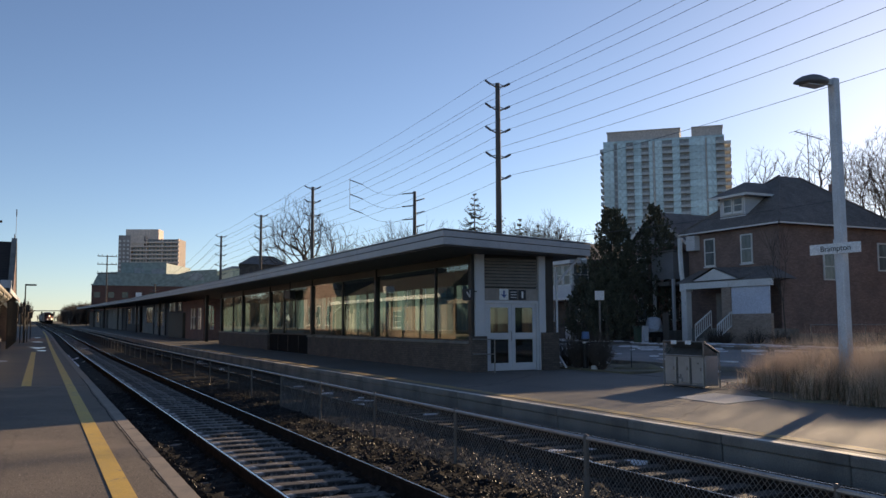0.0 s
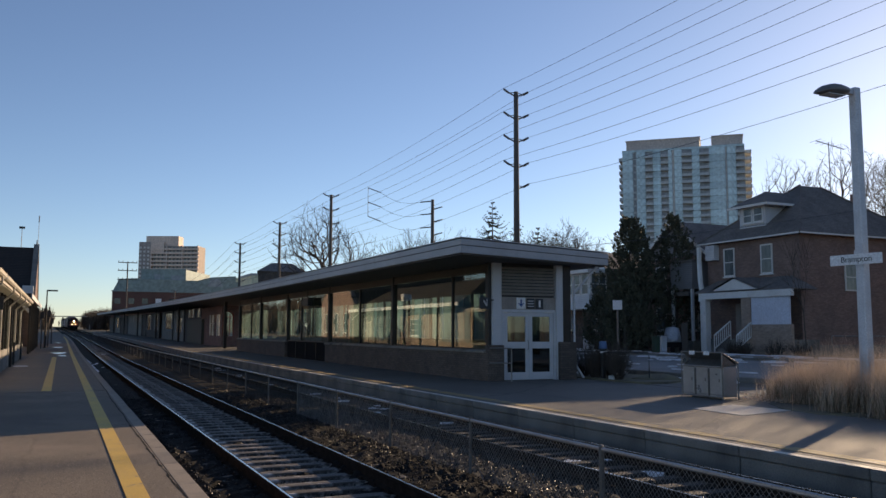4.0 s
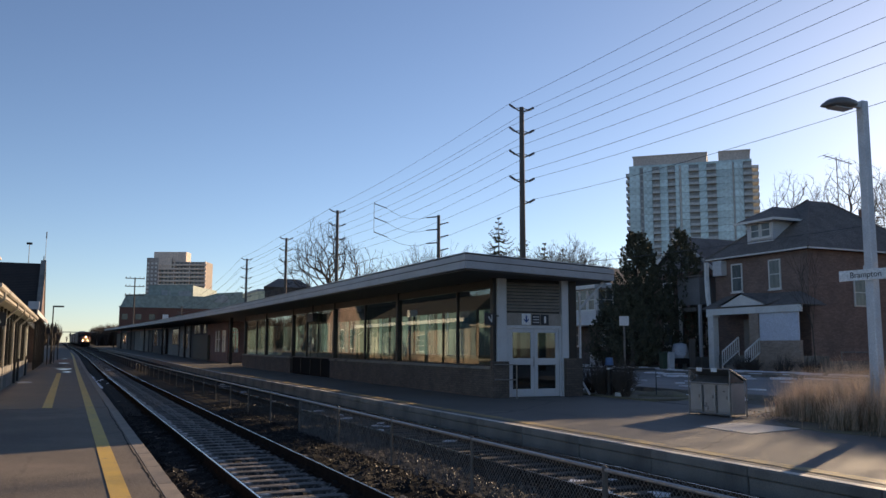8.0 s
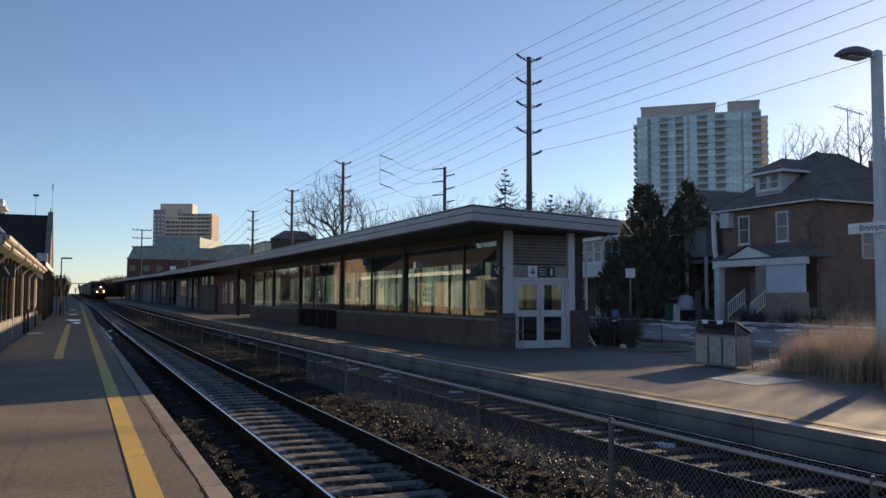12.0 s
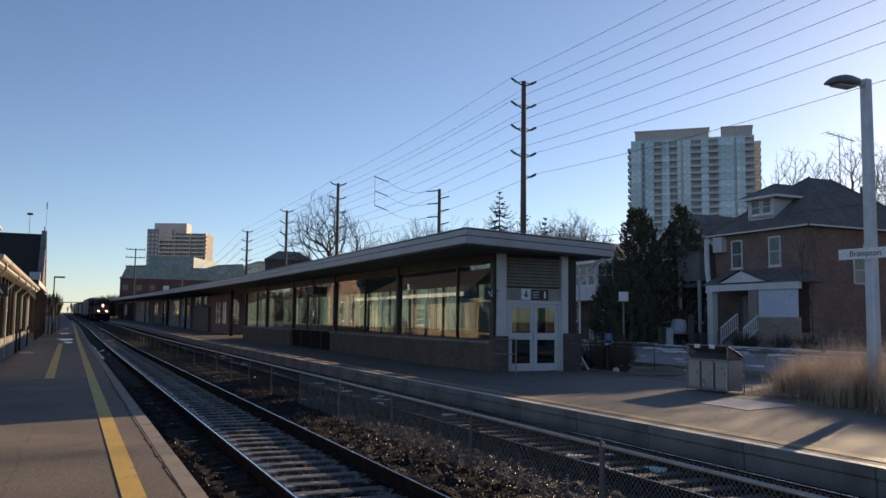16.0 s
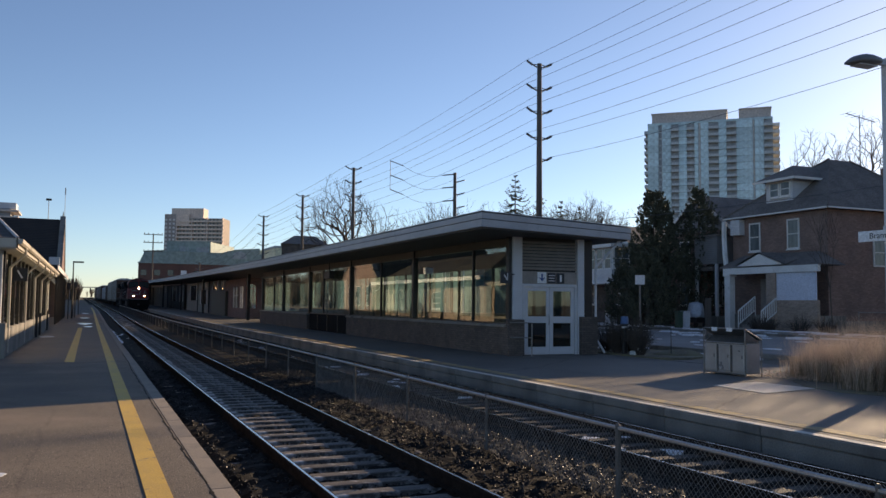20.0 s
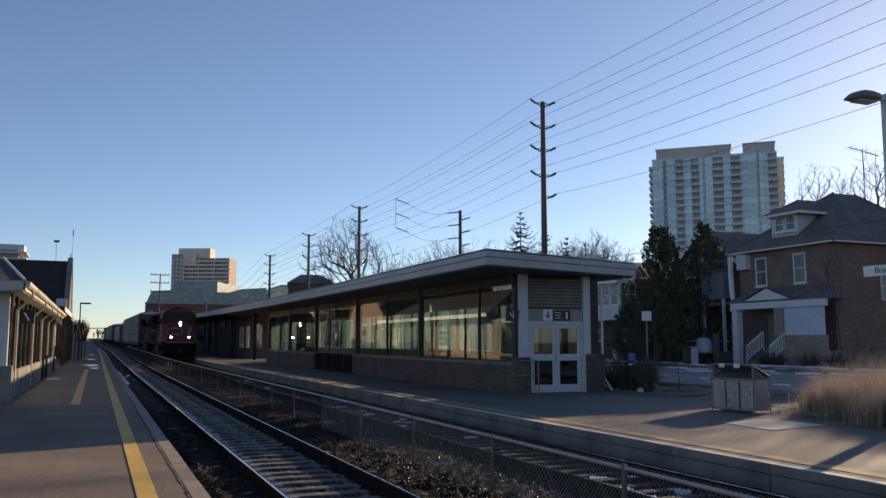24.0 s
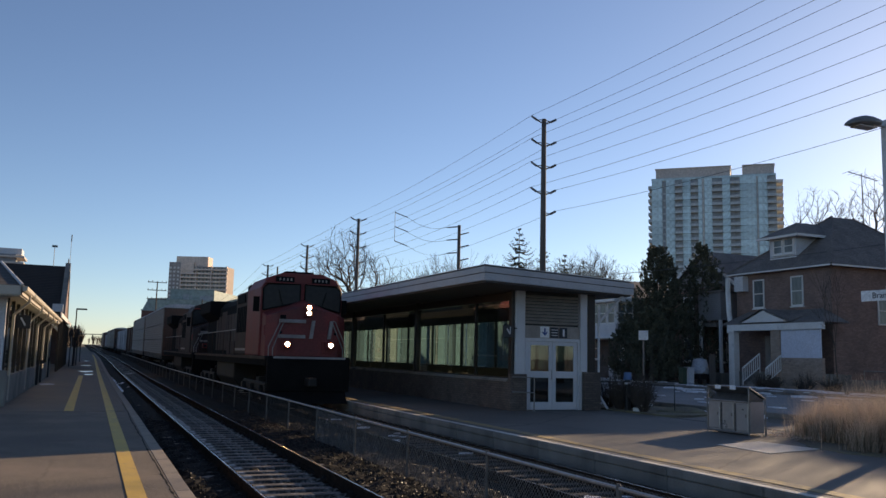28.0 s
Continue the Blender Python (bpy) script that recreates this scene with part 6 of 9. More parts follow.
def build_planting():
    n = 70
    rim = [(16.6 + 2.7 * math.cos(t) * (1 + 0.05 * math.sin(5 * t) + 0.02 * math.sin(17 * t) + 0.015 * math.cos(29 * t)), 11.9 + 3.3 * math.sin(t) * (1 + 0.05 * math.cos(3 * t) + 0.02 * math.cos(13 * t) + 0.015 * math.sin(23 * t))) for t in [2 * math.pi * k / n for k in range(n)]]
    solid("planting_bed", Mesh().prism(rim, "z", -0.1, 0.012), SOIL, "bare soil planting bed beside the platform", "planting bed", "structure")
    rng0 = random.Random(5)
    clumps = [(16.9 + 2.0 * math.cos(a) * r, 11.9 + 2.9 * math.sin(a) * r) for a, r in [(rng0.uniform(0, 6.28), math.sqrt(rng0.random())) for _ in range(34)]] + [(15.5, 14.0), (15.6, 13.2), (15.4, 12.4), (15.6, 11.6), (15.5, 10.6), (15.9, 14.5), (15.7, 14.9), (16.2, 15.0), (14.5, 10.5), (14.95, 10.2), (15.0, 12.1), (14.6, 12.4), (14.9, 11.2), (14.3, 11.0)]
    for k, (cx, cy) in enumerate(clumps):
        gr_ = thing("ornamental_grass", (cx, cy, 0.02), "dry blond ornamental grass clump in the planting bed", "ornamental grass", "grass clumps")
        pl = lambda r, cx=cx, cy=cy: (cx + r.gauss(0, 0.2), cy + r.gauss(0, 0.2), 0.012)
        edge = min(1.0, math.hypot((cx - 16.6) / 2.5, (cy - 11.9) / 3.1))
        h = rng0.uniform(0.92, 1.22) * (1.12 - 0.34 * edge ** 2)
        part("dry_foliage", blades(330, pl, h, 0.85, 0.0032, 100 + k, 0.5), GRASS_DRY, gr_)["kind"] = "stuff"
        part("lower_foliage", blades(180, pl, h * 0.62, 1.0, 0.005, 300 + k), GRASS_LOW, gr_)["kind"] = "stuff"
    m = Mesh()
    for _ in range(900):
        x, y = 15.5 + rng0.gauss(0, 0.75), 15.0 + rng0.gauss(0, 0.55)
        if x < 14.7 or y > 15.5 and x < 15.1:
            continue
        a, w = rng0.uniform(0, 6.28), rng0.uniform(0.02, 0.05)
        u, v = Vector((math.cos(a), math.sin(a), rng0.uniform(-0.3, 0.5))) * w, Vector((-math.sin(a), math.cos(a), rng0.uniform(-0.3, 0.5))) * w * 0.6
        c = Vector((x, y, 0.03 + rng0.random() * 0.05))
        m.add([c - u, c - v, c + u, c + v], [(0, 1, 2, 3)])
    solid("leaf_litter", m, GRASS_DRY, "tan fallen leaves drifted beside the grass bed", "leaves", "stuff")
    # bed with bare shrubs at the shelter's street corner
    solid("shrub_bed", Mesh().prism([(16.65, 21.6), (17.6, 21.3), (19.5, 22.3), (19.7, 27), (16.65, 27)], "z", -0.1, 0.05), SOIL, "brown soil bed with dead leaves beside the shelter", "planting bed", "structure")
    rng = random.Random(15)
    for x, y, h, r in ((16.95, 23.0, 1.15, 0.5), (17.35, 23.7, 1.3, 0.6), (17.0, 24.4, 1.35, 0.55), (17.8, 24.6, 1.25, 0.6), (17.3, 25.5, 1.2, 0.6), (18.2, 25.8, 1.0, 0.5)):
        s = thing("bare_shrub", (x, y, 0.05), "rounded bare twiggy shrub in the soil bed", "shrub", "bare shrubs")
        m = Mesh()
        for _ in range(150):
            a, t = rng.uniform(0, 6.28), math.sqrt(rng.random())
            q = Vector((x + 0.1 * math.cos(a), y + 0.1 * math.sin(a), 0.03))
            p = Vector((x + r * t * math.cos(a), y + r * t * math.sin(a), 0.05 + h * rng.uniform(0.45, 1.0) * math.sqrt(1.05 - 0.75 * t * t)))
            mid = q.lerp(p, 0.55) + Vector((rng.uniform(-0.08, 0.08), rng.uniform(-0.08, 0.08), 0.1))
            m.tube(q, mid, 0.008, 0.006, 3, False)
            m.tube(mid, p, 0.006, 0.003, 3, False)
            for _ in range(2):
                m.tube(mid.lerp(p, 0.5), p + Vector((rng.uniform(-0.14, 0.14), rng.uniform(-0.14, 0.14), rng.uniform(-0.05, 0.1))), 0.004, 0.002, 3, False)
        part("branchwork", m, TWIG, s)["kind"] = "stuff"
    # low heap of soil and leaves at the bed's end
    rings = [[(18.5 + 0.95 * q * math.cos(a) * (1 + 0.08 * math.sin(3 * a)), 22.9 + 0.8 * q * math.sin(a) * (1 + 0.1 * math.cos(5 * a)), 0.03 + 0.2 * (1 - q * q) + rng.uniform(-0.012, 0.012)) for a in [2 * math.pi * k / 22 for k in range(22)]] for q in (1.0, 0.8, 0.55, 0.3)]
    solid("soil_heap", Mesh().add([p for ring in rings for p in ring], [(22 * i + k, 22 * i + (k + 1) % 22, 22 * i + 22 + (k + 1) % 22, 22 * i + 22 + k) for i in range(3) for k in range(22)] + [tuple(range(66, 88)), tuple(range(21, -1, -1))]), SOIL, "low heap of brown soil and dead leaves", "soil", "stuff", smooth=True)


def build_small_things():
    x, y = 17.05, 24.0
    b = thing("blue_capped_post", (x, y, 0.05), "dark post with a blue cap at the edge of the bed", "bollard")
    part("post", Mesh().tube((x, y, 0), (x, y, 1.05), 0.10, 0.10, 12), BLACK, b)
    part("cap", Mesh().tube((x, y, 1.05), (x, y, 1.3), 0.15, 0.12, 12), PLASTIC_BLUE, b, "blue cap")
    part("band", Mesh().tube((x, y, 0.9), (x, y, 0.96), 0.108, 0.108, 12), GREY_PAINT, b)
    k = thing("white_block", (16.95, 23.2, 0.01), "small white concrete block at the foot of the bed", "concrete block")
    part("block", Mesh().box(16.78, 17.15, 23.05, 23.35, 0.0, 0.17), WHITE_PAINT, k, bevel=0.02)
    part("upper_block", Mesh().box(16.9, 17.1, 23.1, 23.3, 0.17, 0.28), WHITE_PAINT, k, bevel=0.02)
    g = thing("low_guard_rail", (17.2, 23.0, 0), "thin dark bent guard rail beside the bed", "guard rail")
    part("rail", Mesh().line([(17.0, 23.9, 0.0), (17.0, 23.9, 0.92), (17.9, 22.6, 0.92), (17.9, 22.6, 0.0)], 0.02, 6), BLACK, g)
    s = thing("street_sign", (21.8, 29.6, 0.1), "small white square street sign on a thin post", "sign", "street signs")
    part("post", Mesh().box(21.77, 21.83, 29.57, 29.63, 0.0, 2.95), GALV, s)
    part("plate", Mesh().box(21.6, 22.0, 29.53, 29.56, 2.58, 2.98).rot(Matrix.Translation((21.8, 29.6, 0)) @ Matrix.Rotation(radians(-30), 4, "Z") @ Matrix.Translation((-21.8, -29.6, 0))), SIGN_WHITE, s, bevel=0.003)


build_near_shelter()
build_station()
build_near_lamps()
build_poles()
build_lamp_post()
build_bins()
build_planting()
build_small_things()


# ---- houses across the street ----
def house_window_y(parent, y, x0, x1, z0, z1, out=-1):
    """A sash window in a wall that faces along y."""
    d = 0.06 * out
    t = 0.08
    m = Mesh().box(x0 - t, x1 + t, y, y + d, z1, z1 + t).box(x0 - t, x1 + t, y, y + d, z0 - t, z0).box(x0 - t, x0, y, y + d, z0, z1).box(x1, x1 + t, y, y + d, z0, z1)
    m.box(x0, x1, y, y + d * 0.8, (z0 + z1) / 2 - 0.025, (z0 + z1) / 2 + 0.025)
    w = part("window", m, WHITE_PAINT, parent, bevel=0.006)
    part("pane", Mesh().box(x0, x1, y + d * 0.1, y + d * 0.45, z0, z1), PANE_HOUSE, w)
    return w


def build_brick_house():
    g = 0.42
    ho = thing("brick_house", (39, 36, g), "two-storey red brick house with hipped roof, dormer and porch", "house")
    X0, X1, Y0, Y1 = 36.05, 45.6, 32.65, 39.7
    part("wall", Mesh().box(X0, X1, Y0, Y1, g - 0.4, 6.95), BRICK_RED, ho)
    part("foundation", Mesh().box(X0 - 0.05, X1 + 0.05, Y0 - 0.05, Y1 + 0.05, g - 0.4, g + 0.55), CONC_DARK, ho)
    e = 0.42
    a, b, c, d = (X0 - e, Y0 - e, 7.02), (X1 + e, Y0 - e, 7.02), (X1 + e, Y1 + e, 7.02), (X0 - e, Y1 + e, 7.02)
    r0, r1 = (40.2, 36.2, 10.45), (41.8, 36.2, 10.45)
    roof = part("roof", Mesh().add([a, b, c, d, r0, r1], [(0, 1, 5, 4), (1, 2, 5), (2, 3, 4, 5), (3, 0, 4), (3, 2, 1, 0)]), SHINGLE, ho, "dark grey shingle hipped roof")
    for p, q in ((a, b), (a, d), (b, c), (d, c)):
        m = Mesh()
        lo, hi = (min(p[0], q[0]) - 0.03, max(p[0], q[0]) + 0.03), (min(p[1], q[1]) - 0.03, max(p[1], q[1]) + 0.03)
        part("eave_trim", m.box(lo[0], lo[1], hi[0], hi[1], 6.93, 7.015), WHITE_PAINT, ho)
    for p, q in ((a, r0), (b, r1), (d, r0)):
        part("hip_cap", Mesh().tube(Vector(p) + Vector((0, 0, 0.02)), Vector(q) + Vector((0, 0, 0.02)), 0.07, 0.07, 6), SHINGLE, roof)
    part("chimney", Mesh().box(44.9, 45.5, 36.0, 36.6, 7.3, 10.3), BRICK_RED, roof, bevel=0.02)
    # dormer
    dm = part("dormer", Mesh().box(36.6, 40.0, 35.5, 37.5, 7.6, 9.0), SIDING, ho, "white dormer with a pair of small windows")
    part("dormer_roof", Mesh().add([(36.15, 34.95, 9.0), (40.6, 34.95, 9.0), (40.6, 38.05, 9.0), (36.15, 38.05, 9.0), (37.7, 36.5, 9.95), (40.6, 36.5, 9.95)], [(0, 1, 5, 4), (1, 2, 5), (2, 3, 4, 5), (3, 0, 4), (3, 2, 1, 0)]), SHINGLE, dm)
    part("dormer_trim", Mesh().box(36.1, 36.14, 34.92, 38.08, 8.88, 9.02).box(36.15, 38.6, 34.9, 34.94, 8.88, 9.02), WHITE_PAINT, dm)
    for y0, y1 in ((35.72, 36.32), (36.55, 37.12)):
        window_unit(dm, 36.6, y0, y1, 8.08, 8.82)
    an = thing("roof_aerial", (43.0, 36.4, 9.3), "thin television aerial on a braced mast above the house roof", "aerial")
    part("mast", Mesh().tube((43.0, 36.4, 9.2), (43.0, 36.4, 13.4), 0.035, 0.03, 6), GALV, an)
    part("boom", Mesh().line([(42.0, 36.5, 13.45), (44.1, 36.2, 13.05)], 0.03, 5), GALV, an)
    for k in range(7):
        f = k / 6
        part("element", Mesh().line([(42.0 + 2.1 * f - 0.1, 36.5 - 0.3 * f - 0.5 + 0.2 * f, 13.45 - 0.4 * f), (42.0 + 2.1 * f + 0.1, 36.5 - 0.3 * f + 0.5 - 0.2 * f, 13.45 - 0.4 * f)], 0.012, 4), GALV, an)
    for q in (-0.35, 0.35):
        part("brace", Mesh().line([(43.0 + q, 36.4, 9.3), (43.0, 36.4, 10.6)], 0.02, 5), GALV, an)
    # upper front windows, the enclosed white corner, downpipe
    for y0, y1 in ((37.5, 38.22), (34.6, 35.32)):
        window_unit(ho, X0, y0, y1, 5.0, 6.52)
    part("corner_bay", Mesh().box(X0 - 0.42, X0, 38.7, 39.45, 5.95, 6.86), SIDING, ho, "white boarded upper corner bay", bevel=0.01)
    part("corner_brace", Mesh().line([(X0 - 0.4, 40.0, 6.8), (X0 - 0.45, 39.95, 5.8), (X0 - 0.8, 39.5, 4.7), (X0 - 0.8, 39.4, 4.1)], 0.16, 6), WHITE_PAINT, ho)
    for x0, x1, z0, z1 in ((39.45, 40.25, 4.0, 5.4), (44.0, 44.8, 4.6, 6.1)):
        house_window_y(ho, Y0, x0, x1, z0, z1)
    # porch
    px = 34.45
    po = part("porch_floor", Mesh().box(px, X0 + 0.2, 31.75, 38.5, g - 0.3, 1.25), CONC_DARK, ho)
    part("porch_roof", Mesh().add([(px - 0.3, 31.5, 3.94), (X0, 33.2, 4.72), (X0, 38.8, 4.72), (px - 0.3, 38.8, 3.94), (px - 0.3, 31.5, 3.88), (X0, 31.5, 3.88), (X0, 38.8, 3.88), (px - 0.3, 38.8, 3.88)],
                               [(0, 1, 2, 3), (7, 6, 5, 4), (0, 3, 7, 4), (0, 4, 5, 1), (2, 6, 7, 3), (1, 5, 6, 2)]), SHINGLE, po)
    part("porch_fascia", Mesh().box(px - 0.36, px - 0.18, 31.5, 38.4, 3.52, 3.88), WHITE_PAINT, po, bevel=0.01)
    part("pediment", Mesh().prism([(33.8, 3.97), (37.15, 3.97), (35.5, 4.6)], "x", px - 0.42, px - 0.3), WHITE_PAINT, po, "small white porch pediment")
    part("pediment_roof", Mesh().add([(px - 0.5, 33.55, 3.95), (px - 0.5, 35.5, 4.68), (px - 0.5, 37.4, 3.95), (X0, 33.55, 4.68), (X0, 35.5, 4.74), (X0, 37.4, 4.68)], [(0, 1, 4, 3), (1, 2, 5, 4)]), SHINGLE, po)
    part("porch_column", Mesh().box(px - 0.36, px + 0.06, 37.86, 38.3, 0.3, 3.58).box(px - 0.42, px + 0.12, 37.8, 38.36, 3.42, 3.58), WHITE_PAINT, po, bevel=0.02)
    part("brick_pier", Mesh().box(px - 0.3, px + 0.15, 34.46, 35.1, 0.3, 3.58), BRICK_TAN, po)
    part("white_screen", Mesh().box(px - 0.22, px - 0.14, 31.78, 34.44, 2.05, 3.57), mat("pale blue-white board", (0.60, 0.64, 0.72), (0.54, 0.58, 0.66), 0.6, scale=0.8, fine=20, bump=0.05), po, "pale boarded-in porch screen", bevel=0.006)
    part("screen_wall", Mesh().box(px - 0.25, px - 0.05, 31.7, 34.45, 0.2, 2.05), BRICK_TAN, po)
    part("entry_door", Mesh().box(X0 - 0.08, X0 - 0.01, 36.4, 37.4, 1.25, 3.3), LOUVRE, po)
    for k in range(5):
        part("step", Mesh().box(px - 1.35 + 0.27 * k, px - 1.08 + 0.27 * k, 34.5, 36.1, 0.2, 0.56 + 0.155 * k), CONC_DARK, po)
    for y in (34.45, 36.15):
        rl = part("stair_rail", Mesh().line([(px - 1.3, y, 1.45), (px - 0.1, y, 2.25)], 0.045, 6).line([(px - 1.3, y, 0.72), (px - 0.1, y, 1.5)], 0.035, 6), WHITE_PAINT, po, "white stair railing")
        for k in range(9):
            x = px - 1.3 + 0.15 * k
            z = 0.72 + 0.0975 * k
            part("baluster", Mesh().box(x - 0.022, x + 0.022, y - 0.022, y + 0.022, z - (0.3 if k in (0, 8) else 0), z + 0.74), WHITE_PAINT, rl)
    # yard things
    for x, y in ((32.6, 33.4), (33.2, 31.9), (33.0, 34.6), (33.6, 30.6)):
        bush(x, y, 0.42, 0.75, 0.9)
    fe = thing("yard_fence", (40, 31.0, g), "thin rail fence along the house's side yard", "fence", "yard fences")
    part("rail", Mesh().line([(36.5, 31.2, 1.45), (46, 30.4, 1.45)], 0.03, 5), GALV, fe)
    for k in range(6):
        part("post", Mesh().tube((36.5 + 1.9 * k, 31.2 - 0.16 * k, 0.2), (36.5 + 1.9 * k, 31.2 - 0.16 * k, 1.5), 0.03, 0.03, 6), GALV, fe)


def bush(x, y, z, r, h):
    s = thing("leafless_bush", (x, y, z), "dense dark leafless bush before the house", "bush", "yard bushes")
    rng = random.Random(int(x * 31 + y * 17))
    m = Mesh()
    for _ in range(140):
        a, t = rng.uniform(0, 6.28), rng.uniform(0.1, 1)
        q = Vector((x + 0.2 * math.cos(a), y + 0.2 * math.sin(a), z - 0.02))
        p = Vector((x + r * t * math.cos(a), y + r * t * math.sin(a), z + h * rng.uniform(0.5, 1.0) * math.sqrt(1.1 - t * t * 0.8)))
        mid = q.lerp(p, 0.5) + Vector((rng.uniform(-0.1, 0.1), rng.uniform(-0.1, 0.1), 0.08))
        m.tube(q, mid, 0.012, 0.008, 3, False)
        m.tube(mid, p, 0.008, 0.003, 3, False)
    part("branchwork", m, TWIG, s)["kind"] = "stuff"


def simple_house(name, x0, x1, y0, y1, eave, ridge, wall, label, ridge_along="x", g=0.42):
    ho = thing(name, ((x0 + x1) / 2, (y0 + y1) / 2, g), label, "house", "houses along the street")
    part("wall", Mesh().box(x0, x1, y0, y1, g - 0.4, eave), wall, ho)
    e = 0.4
    if ridge_along == "x":
        ym = (y0 + y1) / 2
        part("gable", Mesh().prism([(y0, eave), (y1, eave), (ym, ridge - 0.15)], "x", x0, x1), SIDING_GREY, ho)
        part("roof", Mesh().prism([(y0 - e, eave - 0.2), (ym, ridge), (y1 + e, eave - 0.2), (y1 + e, eave - 0.05), (ym, ridge + 0.16), (y0 - e, eave - 0.05)], "x", x0 - e, x1 + e), SHINGLE, ho)
        part("barge_board", Mesh().prism([(y0 - e, eave - 0.28), (ym, ridge - 0.08), (y1 + e, eave - 0.28), (y1 + e, eave - 0.06), (ym, ridge + 0.14), (y0 - e, eave - 0.06)], "x", x0 - e - 0.06, x0 - e - 0.004), WHITE_PAINT, ho)
    else:
        xm = (x0 + x1) / 2
        part("gable", Mesh().prism([(x0, eave), (x1, eave), (xm, ridge - 0.15)], "y", y0, y1), SIDING_GREY, ho)
        part("roof", Mesh().prism([(x0 - e, eave - 0.2), (xm, ridge), (x1 + e, eave - 0.2), (x1 + e, eave - 0.05), (xm, ridge + 0.16), (x0 - e, eave - 0.05)], "y", y0 - e, y1 + e), SHINGLE, ho)
        part("eave_board", Mesh().box(x0 - e - 0.05, x0 - e, y0 - e, y1 + e, eave - 0.32, eave - 0.1), WHITE_PAINT, ho)
    n = max(2, int((y1 - y0) / 2.6))
    for lev in (1.4, 4.2):
        if lev + 1.5 > eave:
            continue
        for k in range(n):
            yc = y0 + (y1 - y0) * (k + 0.5) / n
            window_unit(ho, x0, yc - 0.45, yc + 0.45, lev + g, lev + 1.45 + g)
    for k in range(3):
        xc = x0 + (x1 - x0) * (k + 0.5) / 3
        house_window_y(ho, y0, xc - 0.4, xc + 0.4, 1.4 + g, 2.8 + g)
    return ho


def build_houses():
    build_brick_house()
    h = simple_house("gabled_house", 38.0, 47, 41.7, 48.1, 6.7, 9.0, BRICK_RED, "brick house with a grey gabled roof behind the evergreens", "x")
    part("porch_roof", Mesh().box(35.5, 38.0, 40.9, 46.5, 3.9, 4.15), SHINGLE, h)
    part("porch_siding", Mesh().box(35.4, 35.5, 40.4, 42.4, 4.3, 6.0), SIDING_GREY, h)
    part("porch_side", Mesh().box(35.5, 38.0, 40.4, 40.5, 4.3, 6.0), SIDING_GREY, h)
    part("porch_lid", Mesh().box(35.3, 38.0, 40.3, 42.5, 6.0, 6.12), SHINGLE, h)
    part("porch_floor", Mesh().box(35.4, 38.0, 40.4, 42.4, 0.2, 1.1), CONC_DARK, h)
    for y in (40.5, 42.3):
        part("porch_post", Mesh().box(35.4, 35.55, y - 0.08, y + 0.08, 1.1, 4.3), GREY_PAINT, h)
    # white-fronted house: an upper sun room on posts
    h = simple_house("white_fronted_house", 34.8, 44, 48.4, 55.0, 6.1, 7.4, BRICK_DARK, "dark brick house with a white upper sun room", "x")
    sr = part("sun_room", Mesh().box(33.2, 34.79, 48.3, 54.6, 3.35, 4.2), SIDING, h, "white boarded sun room with a band of windows")
    part("sun_room_roof", Mesh().box(32.9, 34.79, 48.0, 54.9, 5.72, 5.98), WHITE_PAINT, sr)
    part("sun_room_trim", Mesh().box(33.05, 34.79, 48.15, 54.75, 3.2, 3.35), WHITE_PAINT, sr)
    part("sun_room_core", Mesh().box(33.36, 34.79, 48.42, 54.5, 4.2, 5.72), WHITE_PAINT, sr)
    for k in range(6):
        y = 48.62 + 1.0 * k
        window_unit(sr, 33.36, y, y + 0.72, 4.3, 5.62)
    for x in (33.5, 34.15):
        house_window_y(sr, 48.42, x, x + 0.5, 4.3, 5.62)
    for y in (48.5, 54.4):
        part("porch_post", Mesh().box(33.2, 33.5, y - 0.15, y + 0.15, 0.2, 3.2), BRICK_RED, h)
    part("ground_porch", Mesh().box(33.3, 34.79, 48.3, 54.6, 0.2, 1.2), BRICK_DARK, h)
    for k in range(6):
        y = 64 + 12.5 * k
        simple_house("street_house", 35 + (k % 2), 45, y, y + 8.5, 5.0 + 0.2 * (k % 3), 7.2 + 0.3 * (k % 2), (BRICK_RED, SIDING, BRICK_TAN)[k % 3], "older two-storey house with a gabled roof along the street", "x" if k % 2 else "y")
    # added houses past the brick one, nearer the sun, out of view to the side
    for k in range(3):
        y = 20.5 - 12.5 * k
        simple_house("street_house", 38.5, 47.5, y - 8, y, 5.4, 8.8, (BRICK_RED, BRICK_TAN, SIDING)[k], "older two-storey house with a gabled roof along the street", "x")
    # covered cart and boards in the drive between the houses
    x, y, z = 33.6, 40.2, 0.42
    ct = thing("covered_cart", (x, y, z), "garden cart under a pale blue-grey cover in the drive", "garden cart")
    cv = Mesh()
    rows = [(0.42, 0.55, 0.62), (0.46, 0.58, 0.8), (0.42, 0.5, 1.2), (0.38, 0.42, 1.42), (0.15, 0.2, 1.5)]
    n = 14
    rg = random.Random(31)
    vs = [(x + a_ * math.cos(q) * (1 + rg.uniform(-0.06, 0.06)), y + b_ * math.sin(q) * (1 + rg.uniform(-0.06, 0.06)), z + h_ + rg.uniform(-0.03, 0.03)) for a_, b_, h_ in rows for q in [2 * math.pi * k / n for k in range(n)]]
    cv.add(vs, [(i * n + k, i * n + (k + 1) % n, (i + 1) * n + (k + 1) % n, (i + 1) * n + k) for i in range(len(rows) - 1) for k in range(n)] + [tuple(range(n - 1, -1, -1)), tuple(range((len(rows) - 1) * n, len(rows) * n))])
